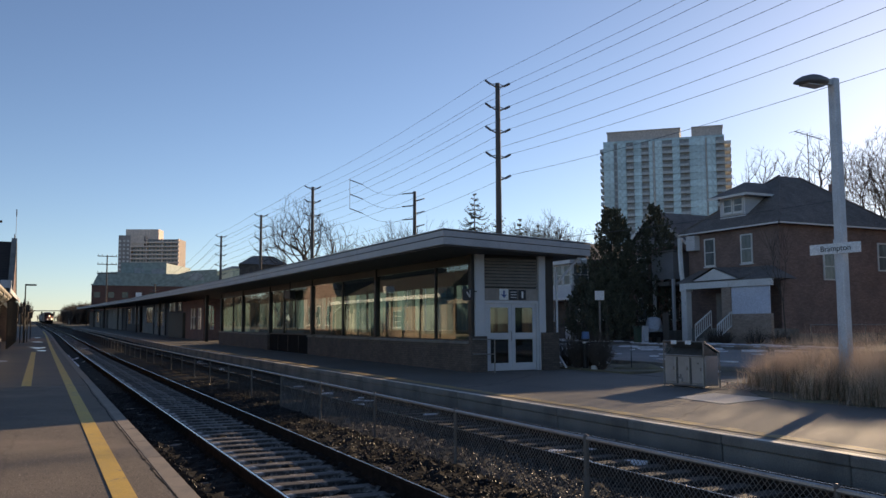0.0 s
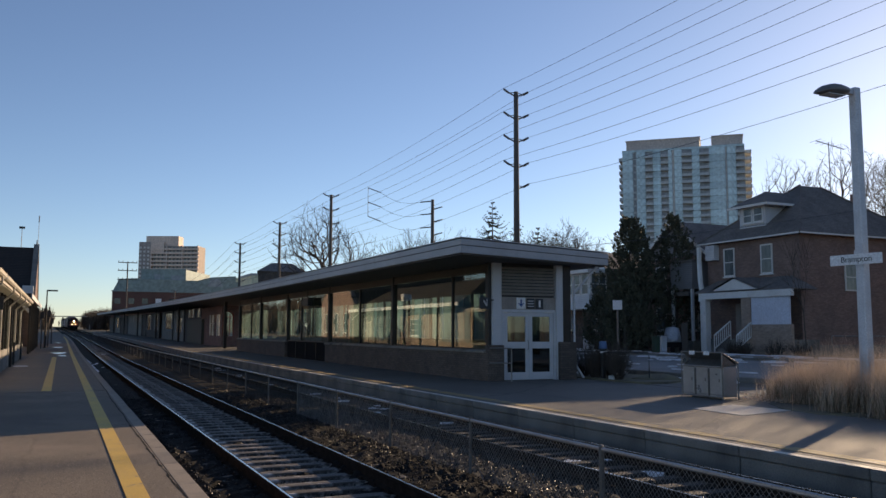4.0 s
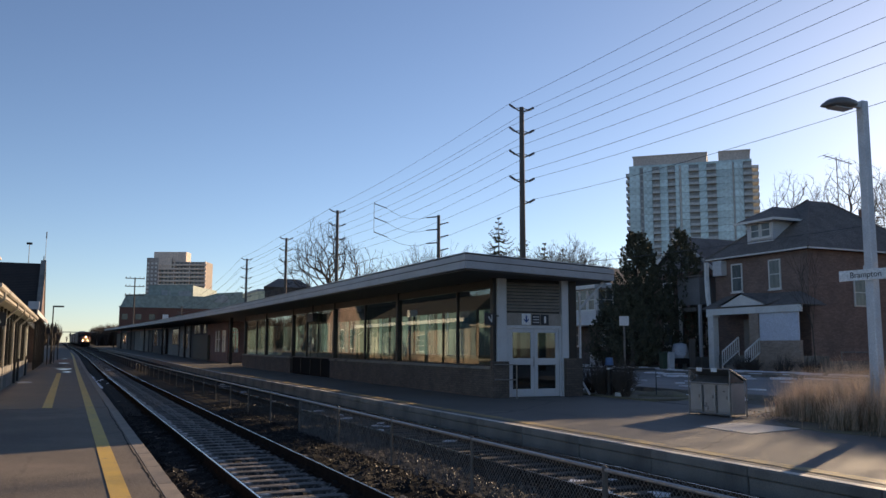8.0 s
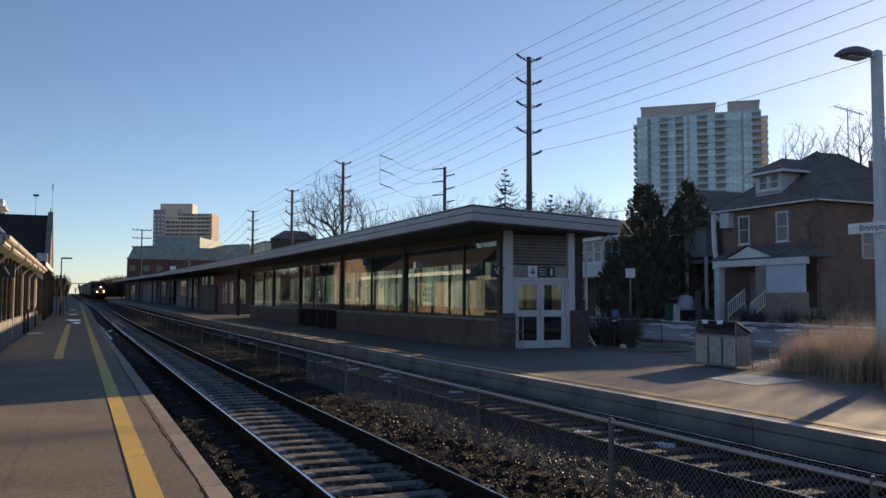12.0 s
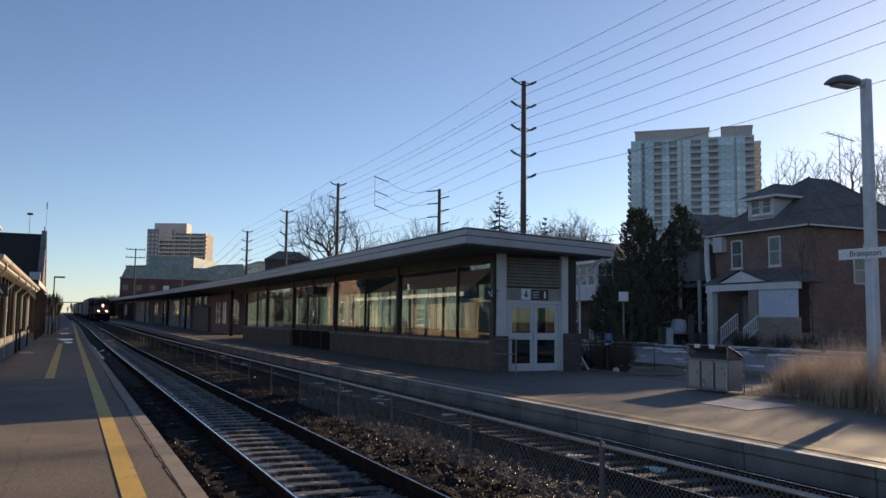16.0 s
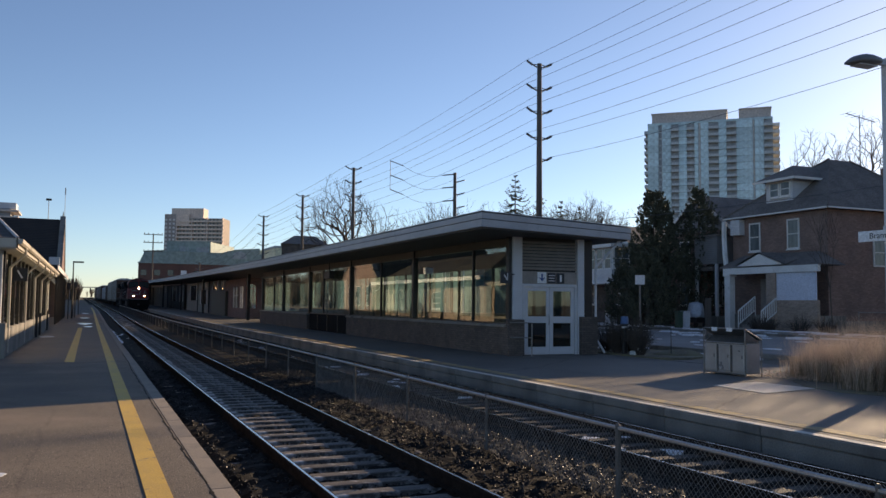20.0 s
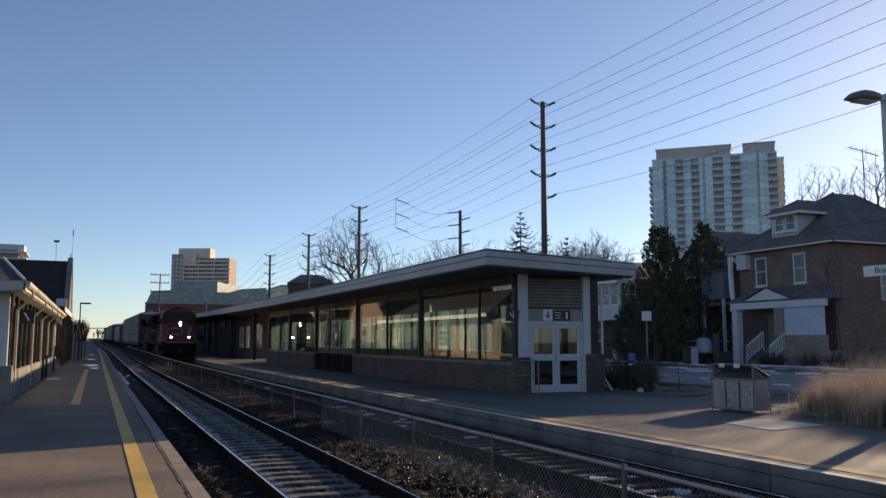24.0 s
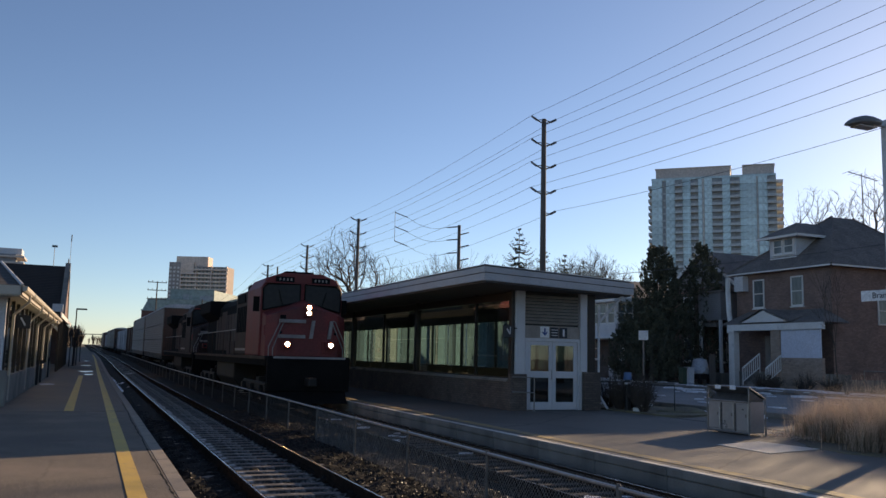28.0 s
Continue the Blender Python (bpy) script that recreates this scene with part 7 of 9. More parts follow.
    part("cover", cv, mat("pale blue-grey tarpaulin", (0.42, 0.46, 0.52), (0.33, 0.37, 0.42), 0.55, scale=3, fine=14, bump=0.3), ct, "pale wrinkled tarpaulin cover")
    part("tray", Mesh().box(x - 0.45, x + 0.45, y - 0.55, y + 0.55, z + 0.3, z + 0.6), BLACK, ct, bevel=0.02)
    for q in (-0.4, 0.4):
        for u in (-0.4, 0.28):
            part("wheel", Mesh().tube((x + u, y + q, z + 0.16), (x + u + 0.1, y + q, z + 0.16), 0.16, 0.16, 12), BLACK, ct)
    x, y = 33.4, 38.95
    bd = thing("leaning_boards", (x, y, z), "weathered brown boards stacked upright beside the porch", "boards")
    for k in range(4):
        part("board", Mesh().box(x + 0.05 * k, x + 0.05 * k + 0.03, y - 0.3 + 0.09 * k, y + 0.2 + 0.05 * k, z, z + 1.75 - 0.12 * k), WOOD_POLE, bd)
    # wheeled bins and boxes at the kerb
    for x, y, c in ((30.1, 37.4, 0), (32.1, 39.3, 1), (32.1, 46.8, 1)):
        b = thing("wheeled_bin", (x, y, 0.5), ("dark green wheeled household bin at the kerb", "pale grey wheeled household bin beside the pavement")[c], "bin", "household bins")
        w = (0.17, 0.2, 0.3)[c + (y > 45)]
        part("body", Mesh().prism([(x - w * 0.85, 0.5), (x + w * 0.85, 0.5), (x + w, 1.35), (x - w, 1.35)], "y", y - w, y + w), (BIN_GREEN, GREY_PAINT)[c], b, bevel=0.02)
        part("lid", Mesh().box(x - w - 0.02, x + w + 0.02, y - w - 0.03, y + w + 0.03, 1.35, 1.41), (BIN_GREEN, GREY_PAINT)[c], b, bevel=0.015)


# ---- trees ----
def bare_tree(x, y, height, seed, spread=0.5, trunk=0.25, levels=5, name="bare_tree", label="bare winter tree with fine spreading twigs", zg=None, low=0.28, rmin=0.012, keep=0.72, bound=0.0):
    z = ground_z(x, y) if zg is None else zg
    t = thing(name, (x, y, z), label, "tree", "bare trees")
    rng = random.Random(seed)
    wood, fine = Mesh(), Mesh()

    def grow(p, d, length, r, lev):
        n = 3 if lev < 3 else 2
        for i in range(n):
            q = p + d * length / n
            r1 = r * (0.86 if lev < 3 else 0.75)
            (wood if lev < 3 else fine).tube(p, q, max(r, rmin), max(r1, rmin * 0.8), 7 if lev == 0 else 5 if lev < 3 else 3, False)
            if lev and lev < levels and i < n - 1 and rng.random() < 0.75:
                side = d.orthogonal()
                side.rotate(Matrix.Rotation(rng.uniform(0, 6.28), 3, d))
                grow(q, (d * 0.75 + side.normalized() * spread * 1.3 + Vector((0, 0, 0.15))).normalized(), length * rng.uniform(0.5, 0.7), r1 * 0.6, lev + 1)
            p, r = q, r1
            d = (d + Vector((rng.uniform(-0.16, 0.16), rng.uniform(-0.16, 0.16), rng.uniform(0.0, 0.16)))).normalized()
        if lev < levels:
            for _ in range(3 if lev < 2 else rng.choice((2, 3))):
                side = d.orthogonal()
                side.rotate(Matrix.Rotation(rng.uniform(0, 6.28), 3, d))
                grow(p, (d + side.normalized() * rng.uniform(0.4, 1.0) * spread * 1.5 + Vector((0, 0, 0.22))).normalized(), length * rng.uniform(0.62, 0.86), r * keep, lev + 1)

    grow(Vector((x, y, z - 0.1)), Vector((rng.uniform(-0.05, 0.05), rng.uniform(-0.05, 0.05), 1)).normalized(), height * low, trunk, 0)
    top = max(v[2] for v in fine.v) - z
    k = height / top
    for m in (wood, fine):
        m.v = [(x + (a - x) * k, y + (b - y) * k, z + (c - z) * k) for a, b, c in m.v]
        if bound:           # a round crown: long side limbs curl back
            s = [1 / (1 + (math.hypot(a - x, b - y) / bound) ** 3) ** (1 / 3) for a, b, c in m.v]
            m.v = [(x + (a - x) * q, y + (b - y) * q, c) for (a, b, c), q in zip(m.v, s)]
    part("trunk", wood, BARK, t, smooth=True)
    part("crown", fine, TWIG, t)["kind"] = "stuff"
    return t


def crown_tree(x, y, height, radius, fork, seed, twigs=900, trunk=0.3, tip=0.011, dome=0.0, sprays=2, lean=0.0):
    """A bare tree with a rounded crown: each twig end joins the nearest wood already grown."""
    z = ground_z(x, y)
    t = thing("bare_tree", (x, y, z), "bare winter tree with a rounded crown of fine twigs", "tree", "bare trees")
    rng = np.random.default_rng(seed)
    hf = height * fork
    nodes = [np.array((x, y, z - 0.1))]
    parent = [-1]
    for k in range(1, 6):
        nodes.append(np.array((x + rng.normal(0, 0.06), y + rng.normal(0, 0.06), z + hf * k / 5)))
        parent.append(k - 1)
    base = nodes[-1]
    cz, rzz = z + (height + hf * 0.9) / 2, (height - hf * 0.9) / 2
    d = rng.normal(0, 1, (twigs, 3))
    d[:, 2] = np.where(rng.random(twigs) < dome, np.abs(d[:, 2]), d[:, 2])
    d /= np.linalg.norm(d, axis=1)[:, None]
    pts = d * (rng.random(twigs) ** 0.42)[:, None] * (1 + 0.16 * np.sin(d[:, :1] * 5 + seed) + 0.12 * np.cos(d[:, 1:2] * 7)) * np.array((radius, radius, rzz)) + np.array((x + lean, y, cz))
    pts = pts[np.argsort(np.linalg.norm(pts - base, axis=1))]
    grown = np.zeros((len(pts) * 3 + 20, 3))
    grown[:len(nodes)] = nodes
    n = len(nodes)
    reach = np.zeros(len(grown))
    for p in pts:
        v = p - grown[5:n]
        dist = np.linalg.norm(v, axis=1)
        cost = dist + 0.24 * reach[5:n] + 0.6 * np.maximum(0, -v[:, 2])
        j = 5 + int(np.argmin(cost))
        a, step = j, dist[j - 5]
        m = 2 if step > 0.5 else 1
        for q in range(1, m + 1):
            c = grown[j] + (p - grown[j]) * q / m + (rng.normal(0, 0.05, 3) * step if q < m else 0)
            grown[n] = c
            reach[n] = reach[a] + step / m
            parent.append(a)
            a = n
            n += 1
    load = np.zeros(n)
    for k in range(n - 1, 0, -1):
        load[k] += 1 if load[k] == 0 else 0
        load[parent[k]] += load[k]
    up = np.array(parent[1:])
    for _ in range(6):          # ease the kinks out of the limbs
        total, share = np.zeros((n, 3)), np.zeros(n)
        np.add.at(total, up, grown[1:n] * load[1:, None] ** 2)
        np.add.at(share, up, load[1:] ** 2)
        mid = np.arange(6, n)
        mid = mid[share[mid] > 0]
        grown[mid] = 0.4 * grown[mid] + 0.3 * grown[up[mid - 1]] + 0.3 * total[mid] / share[mid, None]
    rad = np.maximum(tip, trunk * (load / max(load[1], 1)) ** 0.5)
    wood, fine = Mesh(), Mesh()
    for k in range(1, n):
        r0, r1 = float(rad[parent[k]] if k < 6 else min(rad[parent[k]], rad[k] * 1.25)), float(rad[k])
        (wood if r1 > 0.045 else fine).tube(grown[parent[k]].tolist(), grown[k].tolist(), r0, r1, 6 if r1 > 0.045 else 3, False)
    for k in range(6, n):       # a spray of twigs at each end
        if load[k] > 3:
            continue
        out = grown[k] - grown[parent[k]]
        out = out / (np.linalg.norm(out) + 1e-6)
        for _ in range(sprays):
            v = out + rng.normal(0, 0.55, 3) + np.array((0, 0, 0.25))
            v *= radius * rng.uniform(0.06, 0.14) / np.linalg.norm(v)
            fine.tube(grown[k].tolist(), (grown[k] + v).tolist(), tip, tip * 0.6, 3, False)
    part("trunk", wood, BARK, t, smooth=True)
    part("crown", fine, TWIG, t)["kind"] = "stuff"
    return t


def spruce(x, y, height, slope, seed):
    """A pointed tree of thin whorled boughs with gaps of sky between them."""
    z = ground_z(x, y)
    t = thing("spruce", (x, y, z), "dark pointed spruce with tiered boughs behind the shelter", "tree", "evergreens")
    rng = random.Random(seed)
    top = z + height
    part("trunk", Mesh().tube((x, y, z - 0.1), (x, y, top), 0.24, 0.02, 7), BARK, t)
    m = Mesh()
    d = 0.12
    while d < height * 0.9:
        far = d > 6.5
        L0 = min(slope * d + 0.1, 3.9) * rng.uniform(0.72, 1.1)
        for b in range(6):
            a = rng.uniform(0, 6.28)
            L = L0 * rng.uniform(0.6, 1.12)
            lift = rng.uniform(0.05, 0.3) if d < 2.5 else rng.uniform(-0.25, 0.1)
            p = Vector((x, y, top - d + rng.uniform(-0.12, 0.12)))
            ax = Vector((math.cos(a), math.sin(a), 0))
            n = max(3, int(L / (0.3 if far else 0.16)))
            for i in range(n):
                s = (i + 0.6) / n
                c = p + ax * L * s + Vector((0, 0, lift * L * s - 0.22 * L * math.sin(s * 3.0) + 0.16 * L * s * s))
                for sg in (-1, 1):
                    w = (0.13 + 0.32 * L * (1 - s) * 0.5) * rng.uniform(0.7, 1.3)
                    u = (ax * rng.uniform(0.5, 1.0) + Vector((-ax.y, ax.x, 0)) * sg * rng.uniform(0.5, 1.0) + Vector((0, 0, rng.uniform(-0.55, 0.05)))).normalized() * w
                    v = Vector((rng.uniform(-0.3, 0.3), rng.uniform(-0.3, 0.3), rng.uniform(0.6, 1.0))).normalized() * (0.05 if not far else 0.11)
                    m.add([c - v, c + u * 0.6 - v, c + u, c + u * 0.55 + v, c + v], [(0, 1, 2, 3, 4)])
        d += rng.uniform(0.34, 0.6) if not far else 0.5
    part("foliage", m, NEEDLE, t, "dark green needled boughs")["kind"] = "stuff"
    return t


def cedar(x, y, height, radius, seed, label, n=260):
    """A ragged mass of upright feathery plumes."""
    z = ground_z(x, y)
    t = thing("cedar", (x, y, z), label, "tree", "evergreens")
    rng = random.Random(seed)
    part("trunk", Mesh().tube((x, y, z - 0.1), (x, y, z + height * 0.8), 0.16, 0.03, 7), BARK, t)
    m = Mesh()
    bulge = [(rng.uniform(0, 6.28), rng.uniform(0.1, 0.9), rng.uniform(-0.16, 0.26)) for _ in range(16)]
    for k in range(n):
        h = rng.random() ** 0.8
        a = rng.uniform(0, 6.28)
        env = radius * (0.72 + 0.28 * min(1, h * 3.5)) * max(0.05, 1 - h ** 2.2) ** 0.7
        for ba, bh, bs in bulge:
            env *= 1 + bs * math.exp(-((h - bh) / 0.13) ** 2) * max(0, math.cos(a - ba)) ** 2
        r = env * rng.uniform(0.35, 1.0)
        c0 = Vector((x + math.cos(a) * r, y + math.sin(a) * r, z + height * h * 0.95))
        up = Vector((math.cos(a) * 0.35, math.sin(a) * 0.35, rng.uniform(0.55, 1.1))).normalized()
        L = rng.uniform(0.5, 1.05) * (0.55 + 0.45 * (1 - h))
        wide = L * rng.uniform(0.22, 0.34)
        for _ in range(34):
            s = rng.random()
            off = Vector((rng.gauss(0, 1), rng.gauss(0, 1), rng.gauss(0, 0.6))) * wide * 0.55 * (1.05 - s)
            c = c0 + up * L * s + off
            w = rng.uniform(0.07, 0.17)
            u = (up + off.normalized() * 0.7 + Vector((rng.uniform(-0.5, 0.5), rng.uniform(-0.5, 0.5), rng.uniform(-0.3, 0.6)))).normalized() * w
            v = u.cross(Vector((rng.uniform(-1, 1), rng.uniform(-1, 1), rng.uniform(-1, 1)))).normalized() * w * 0.38
            m.add([c, c + u * 0.5 + v, c + u, c + u * 0.5 - v], [(0, 1, 2, 3)])
    part("foliage", m, NEEDLE, t, "dark green feathery foliage")["kind"] = "stuff"
    return t


def build_trees():
    crown_tree(28.9, 94.0, 15.0, 5.7, 0.34, 21, 1100, trunk=0.38, tip=0.009, dome=0.45, lean=-1.9)
    crown_tree(35.3, 99.0, 12.9, 2.3, 0.35, 8, 500, trunk=0.16, tip=0.008)
    for k, (x, y, h) in enumerate(((45, 121, 15), (49, 119.5, 17), (53, 117.5, 17.5), (56.5, 116, 17), (41, 122, 13.5), (60, 113, 16), (37, 124, 12.5))):
        bare_tree(x, y, h, 20 + k, 0.42, 0.18, 5, low=0.3, rmin=0.016)
    for k, (x, y, h) in enumerate(((53.5, 95.5, 14.6), (57, 94.2, 15.2), (60, 92.7, 16), (63.5, 91, 14.5))):
        bare_tree(x, y, h, 40 + k, 0.7, 0.18, 6, rmin=0.013)
    crown_tree(60.0, 55.0, 17.0, 3.0, 0.6, 61, 620, trunk=0.17, tip=0.007, dome=0.75)
    crown_tree(66.3, 54.5, 19.2, 2.9, 0.6, 62, 620, trunk=0.18, tip=0.007, dome=0.6)
    # added behind the brick house so its crown shades the far platform
    crown_tree(49.0, 36.2, 13.1, 3.2, 0.42, 63, 2000, trunk=0.15, tip=0.007, dome=0.6, sprays=3)
    crown_tree(73.6, 54.0, 18.8, 4.0, 0.4, 70, 1000, trunk=0.2, tip=0.008, dome=0.4)
    crown_tree(78.8, 51.0, 19.2, 5.0, 0.36, 64, 1600, trunk=0.22, tip=0.008, dome=0.3)
    crown_tree(85.0, 48.5, 19.0, 5.0, 0.36, 68, 2000, tip=0.009, dome=0.3)
    # added past the right edge of view to dapple the platforms with shade
    crown_tree(48.0, 29.6, 14.4, 4.6, 0.3, 67, 2200, tip=0.008, dome=0.2)
    bare_tree(37.0, 41.2, 6.3, 66, 0.7, 0.1, 4)
    bare_tree(32.5, 29.3, 5.9, 69, 0.3, 0.04, 3, label="slim young bare tree on the lawn before the brick house", low=0.4, rmin=0.009)
    spruce(39.6, 74.6, 14.3, 0.62, 5)
    spruce(42.2, 74.2, 12.6, 0.55, 6)
    spruce(45.2, 75.0, 12.0, 0.6, 7)
    spruce(47.8, 75.6, 11.6, 0.6, 9)
    cedar(32.4, 42.6, 8.5, 2.0, 11, "broad ragged dark cedar before the houses", 420)
    cedar(33.5, 43.2, 7.9, 2.0, 12, "broad ragged dark cedar before the houses", 300)
    cedar(36.0, 42.7, 9.0, 1.65, 13, "narrow dark cedar beside the gabled house", 380)
    cedar(31.2, 41.6, 4.4, 1.6, 14, "low dark cedar beside the pavement", 260)
    cedar(31.6, 44.6, 3.6, 1.3, 15, "low dark cedar beside the pavement", 180)
    # far woods closing the view along the line
    rng = random.Random(77)
    m = Mesh()
    for k in range(900):
        side = rng.random()
        if side < 0.62:
            x, y = 11 + 60 * rng.random() ** 1.3, rng.uniform(440, 700)
        else:
            x, y = rng.uniform(-60, -12), rng.uniform(280, 640)
        h = rng.uniform(3.5, 7.5)
        if k % 3 == 0:          # nearer belt behind the station yard, added unseen to darken the shelter glass's reflection
            x, y = rng.uniform(-46, -15), rng.uniform(104, 300)
            h = rng.uniform(7, 11)
        if k % 9 == 1:          # trees where the line bends out of sight
            x, y = rng.uniform(-40, 45), rng.uniform(905, 990)
            h = rng.uniform(7, 11)
        if k % 4 == 2:          # taller wood between the line and the brick block
            x, y = 9.5 + 15 * rng.random(), rng.uniform(325, 430)
            h = rng.uniform(6.5, 8.2) + (x - 9.5) * 0.1
        if k % 12 == 4:         # thin trees along the near side of the line
            x, y = rng.uniform(-14, -4), rng.uniform(330, 470)
            h = rng.uniform(6, 9.5)
        z = gr(y)
        for _ in range(9):
            a = rng.uniform(0, 6.28)
            p = Vector((x, y, z))
            q = Vector((x + math.cos(a) * h * 0.12, y + math.sin(a) * h * 0.12, z + h * rng.uniform(0.35, 0.6)))
            m.tube(p, q, 0.16, 0.1, 3, False)
            for _ in range(3):
                w = q + Vector((rng.uniform(-1, 1) * h * 0.16, rng.uniform(-1, 1) * h * 0.16, h * rng.uniform(0.15, 0.45)))
                m.tube(q, w, 0.11, 0.03, 3, False)
    solid("far_woods", m, TWIG, "distant belt of bare brown trees along the line", "woods", "stuff")


# ---- far buildings ----
def build_glass_tower():
    tw = thing("glass_tower", (234, 272, 0), "tall blue-green glazed apartment tower with balcony stacks", "apartment tower")
    P0 = Vector((213.5, 285.1, 0))
    ex = Vector((249.4 - 213.5, 251.9 - 285.1, 0))
    W = ex.length
    ex.normalize()
    ey = Vector((-ex.y, ex.x, 0))
    F = Matrix(((ex.x, ey.x, 0, P0.x), (ex.y, ey.y, 0, P0.y), (0, 0, 1, 0), (0, 0, 0, 1)))
    top = 77.2
    n = 27
    fh = top / n
    part("core", Mesh().box(0.3, W - 0.3, 0.5, 22, 0, top).rot(F), TOWER_BALC, tw)
    part("parapet", Mesh().box(0, W, 0.0, 22.3, top, top + 0.9).rot(F), TOWER_GLASS, tw)
    part("penthouse", Mesh().box(1.7, 31.5, 1.2, 20, top + 0.9, 82.0).rot(F), TOWER_CONC, tw, "beige rooftop plant room")
    part("penthouse_cap", Mesh().box(1.4, 31.8, 0.9, 20.3, 82.0, 82.5).rot(F), TOWER_CONC, tw)
    part("penthouse", Mesh().box(36.4, 48.3, 1.2, 20, top + 0.9, 81.9).rot(F), TOWER_CONC, tw, "beige rooftop plant room")
    part("penthouse_cap", Mesh().box(36.1, 48.6, 0.9, 20.3, 81.9, 82.4).rot(F), TOWER_CONC, tw)
    for k in range(5):
        part("roof_unit", Mesh().box(8 + 2.9 * k, 8.9 + 2.9 * k, 4, 6, 82.5, 82.8 + 0.15 * (k % 3)).rot(F), TOWER_DARK, tw)
    # bays as (start, end, kind), metres: w glazed bay, d narrow window strip, b balcony stack, p pale pier
    bays = [(0, 4.5, "w"), (4.5, 5.8, "d"), (5.8, 9.6, "w"), (9.6, 12.5, "b"), (12.5, 15.9, "w"), (15.9, 18.7, "b"), (18.7, 20.4, "w"), (20.4, 21.2, "p"), (21.2, 24.4, "w"), (24.4, 28.2, "b"), (28.2, 31.4, "w"), (31.4, 35.0, "b"), (35.0, 41.4, "w"), (41.4, 42.0, "p"), (42.0, 45.6, "w"), (45.6, W, "b")]
    for a, b, kind in bays:
        x0, x1 = a, b
        shared = {}
        for k in range(n):
            z = k * fh
            if kind == "w":
                key, mm, nm = "w", Mesh().box(x0 + 0.12, x1 - 0.12, -0.25, 0.45, 0.04, fh - 0.03), "window"
            elif kind in "dp":
                key, mm, nm = "d", Mesh().box(x0 + 0.1, x1 - 0.1, 0.1, 0.45, 0.5 if kind == "d" else 0, fh - 0.4 if kind == "d" else fh), "window"
            else:
                key, mm, nm = "b", Mesh().box(x0, x1, 0.42, 0.48, 0.1, fh), "balcony_recess"
            if key not in shared:
                ob = make(nm, mm.rot(F), TOWER_GLASS if kind == "w" else TOWER_WHITE if kind == "p" else TOWER_DARK, (0, 0, 0))
                shared[key] = ob.data
            else:
                ob = new(nm, shared[key])
            ob.parent = tw
            ob.location = (-BASES[tw].x, -BASES[tw].y, z)
            if kind == "b":
                if "s" not in shared:
                    o2 = make("balcony", Mesh().box(x0 - 0.1, x1 + 0.1, -1.3, 0.45, 0, 0.22).box(x0, x1, -1.3, -1.2, 0.22, 1.1).rot(F), [TOWER_BALC], (0, 0, 0))
                    shared["s"] = o2.data
                else:
                    o2 = new("balcony", shared["s"])
                o2.parent = tw
                o2.location = ob.location
    # right-hand balconies are coloured white for their sunlit look, left ones stay grey
    for x0, x1, y0, y1, m_ in ((W, W + 2.6, 1.0, 16, TOWER_WHITE), (-1.7, 0.2, 3, 12, TOWER_BALC)):
        sl = None
        for k in range(n):
            if sl is None:
                ob = make("balcony", Mesh().box(x0, x1, y0, y1, 0, 0.25).box(x1 - 0.12 if x0 > 0 else x0, x1 if x0 > 0 else x0 + 0.12, y0, y1, 0.25, 1.35).box(x0, x1, y0, y0 + 0.12, 0.25, 1.35).rot(F), m_, (0, 0, 0))
                sl = ob.data
            else:
                ob = new("balcony", sl)
            ob.parent = tw
            ob.location = (-BASES[tw].x, -BASES[tw].y, k * fh)


def build_precast_tower():
    tw = thing("precast_tower", (70, 627, 3), "pinkish concrete apartment block with open balcony grid", "apartment tower")
    P0 = Vector((56.5, 632, 0))
    ex = Vector((31.2, -14.3, 0)).normalized()
    ey = Vector((-ex.y, ex.x, 0))
    F = Matrix(((ex.x, ey.x, 0, P0.x), (ex.y, ey.y, 0, P0.y), (0, 0, 1, 0), (0, 0, 0, 1)))
    W, n, fh = 34.3, 21, 2.9
    # the shade behind the balconies is mixed into the core's brown
    part("core", Mesh().box(0, W, 2.2, 18, 0, 62.6).rot(F), mat("shaded brown balcony wall", (0.36, 0.29, 0.25), None, 0.8, scale=0.2, fine=1, bump=0), tw)
    for k in range(12):
        q = 1.8 + 2.75 * k
        part("balcony_door", Mesh().box(q, q + 1.2, 2.1, 2.2, 0, 62.0).rot(F), PANE_DARK, tw)
    # this side's greyer colour carries its shade; the front stays pink
    part("side_block", Mesh().box(-8.6, 0.2, 0.4, 18, 0, 65.4).rot(F), mat("shaded grey precast", (0.40, 0.355, 0.335), None, 0.8, scale=0.1, fine=1, bump=0), tw)
    part("front_block", Mesh().box(0.0, 9.5, 0.2, 18, 58, 65.6).rot(F), PINK_CONC, tw)
    part("penthouse", Mesh().box(-4.5, 19, 3, 14, 62.5, 70.0).rot(F), PINK_CONC, tw)
    cols = [0.4, 11.4, 22.6, 33.9]
    for x in cols:
        part("pier", Mesh().box(x - 0.35, x + 0.35, 0, 2.3, 0, 62.8).rot(F), PINK_CONC, tw)
    fl = par = None
    for k in range(n):
        z = k * fh + 1.6
        ob = new("balcony_floor", fl) if fl else make("balcony_floor", Mesh().box(0, W + 0.6, -0.5, 2.2, 0, 0.3).box(0, W + 0.6, -0.5, -0.3, 0.3, 1.2).rot(F), PINK_CONC, (0, 0, 0))
        fl = ob.data
        ob.parent = tw
        ob.location = (-70, -627, z - 3)
        wn_ = None
        for q in (-7.4, -4.6, -1.8):
            if k > 8:
                o2 = make("window", Mesh().box(q - 0.7, q + 0.7, 0.3, 0.42, 1.0, 2.4).rot(F), TOWER_WHITE, (0, 0, 0))
                o2.parent = tw
                o2.location = (-70, -627, z - 3)


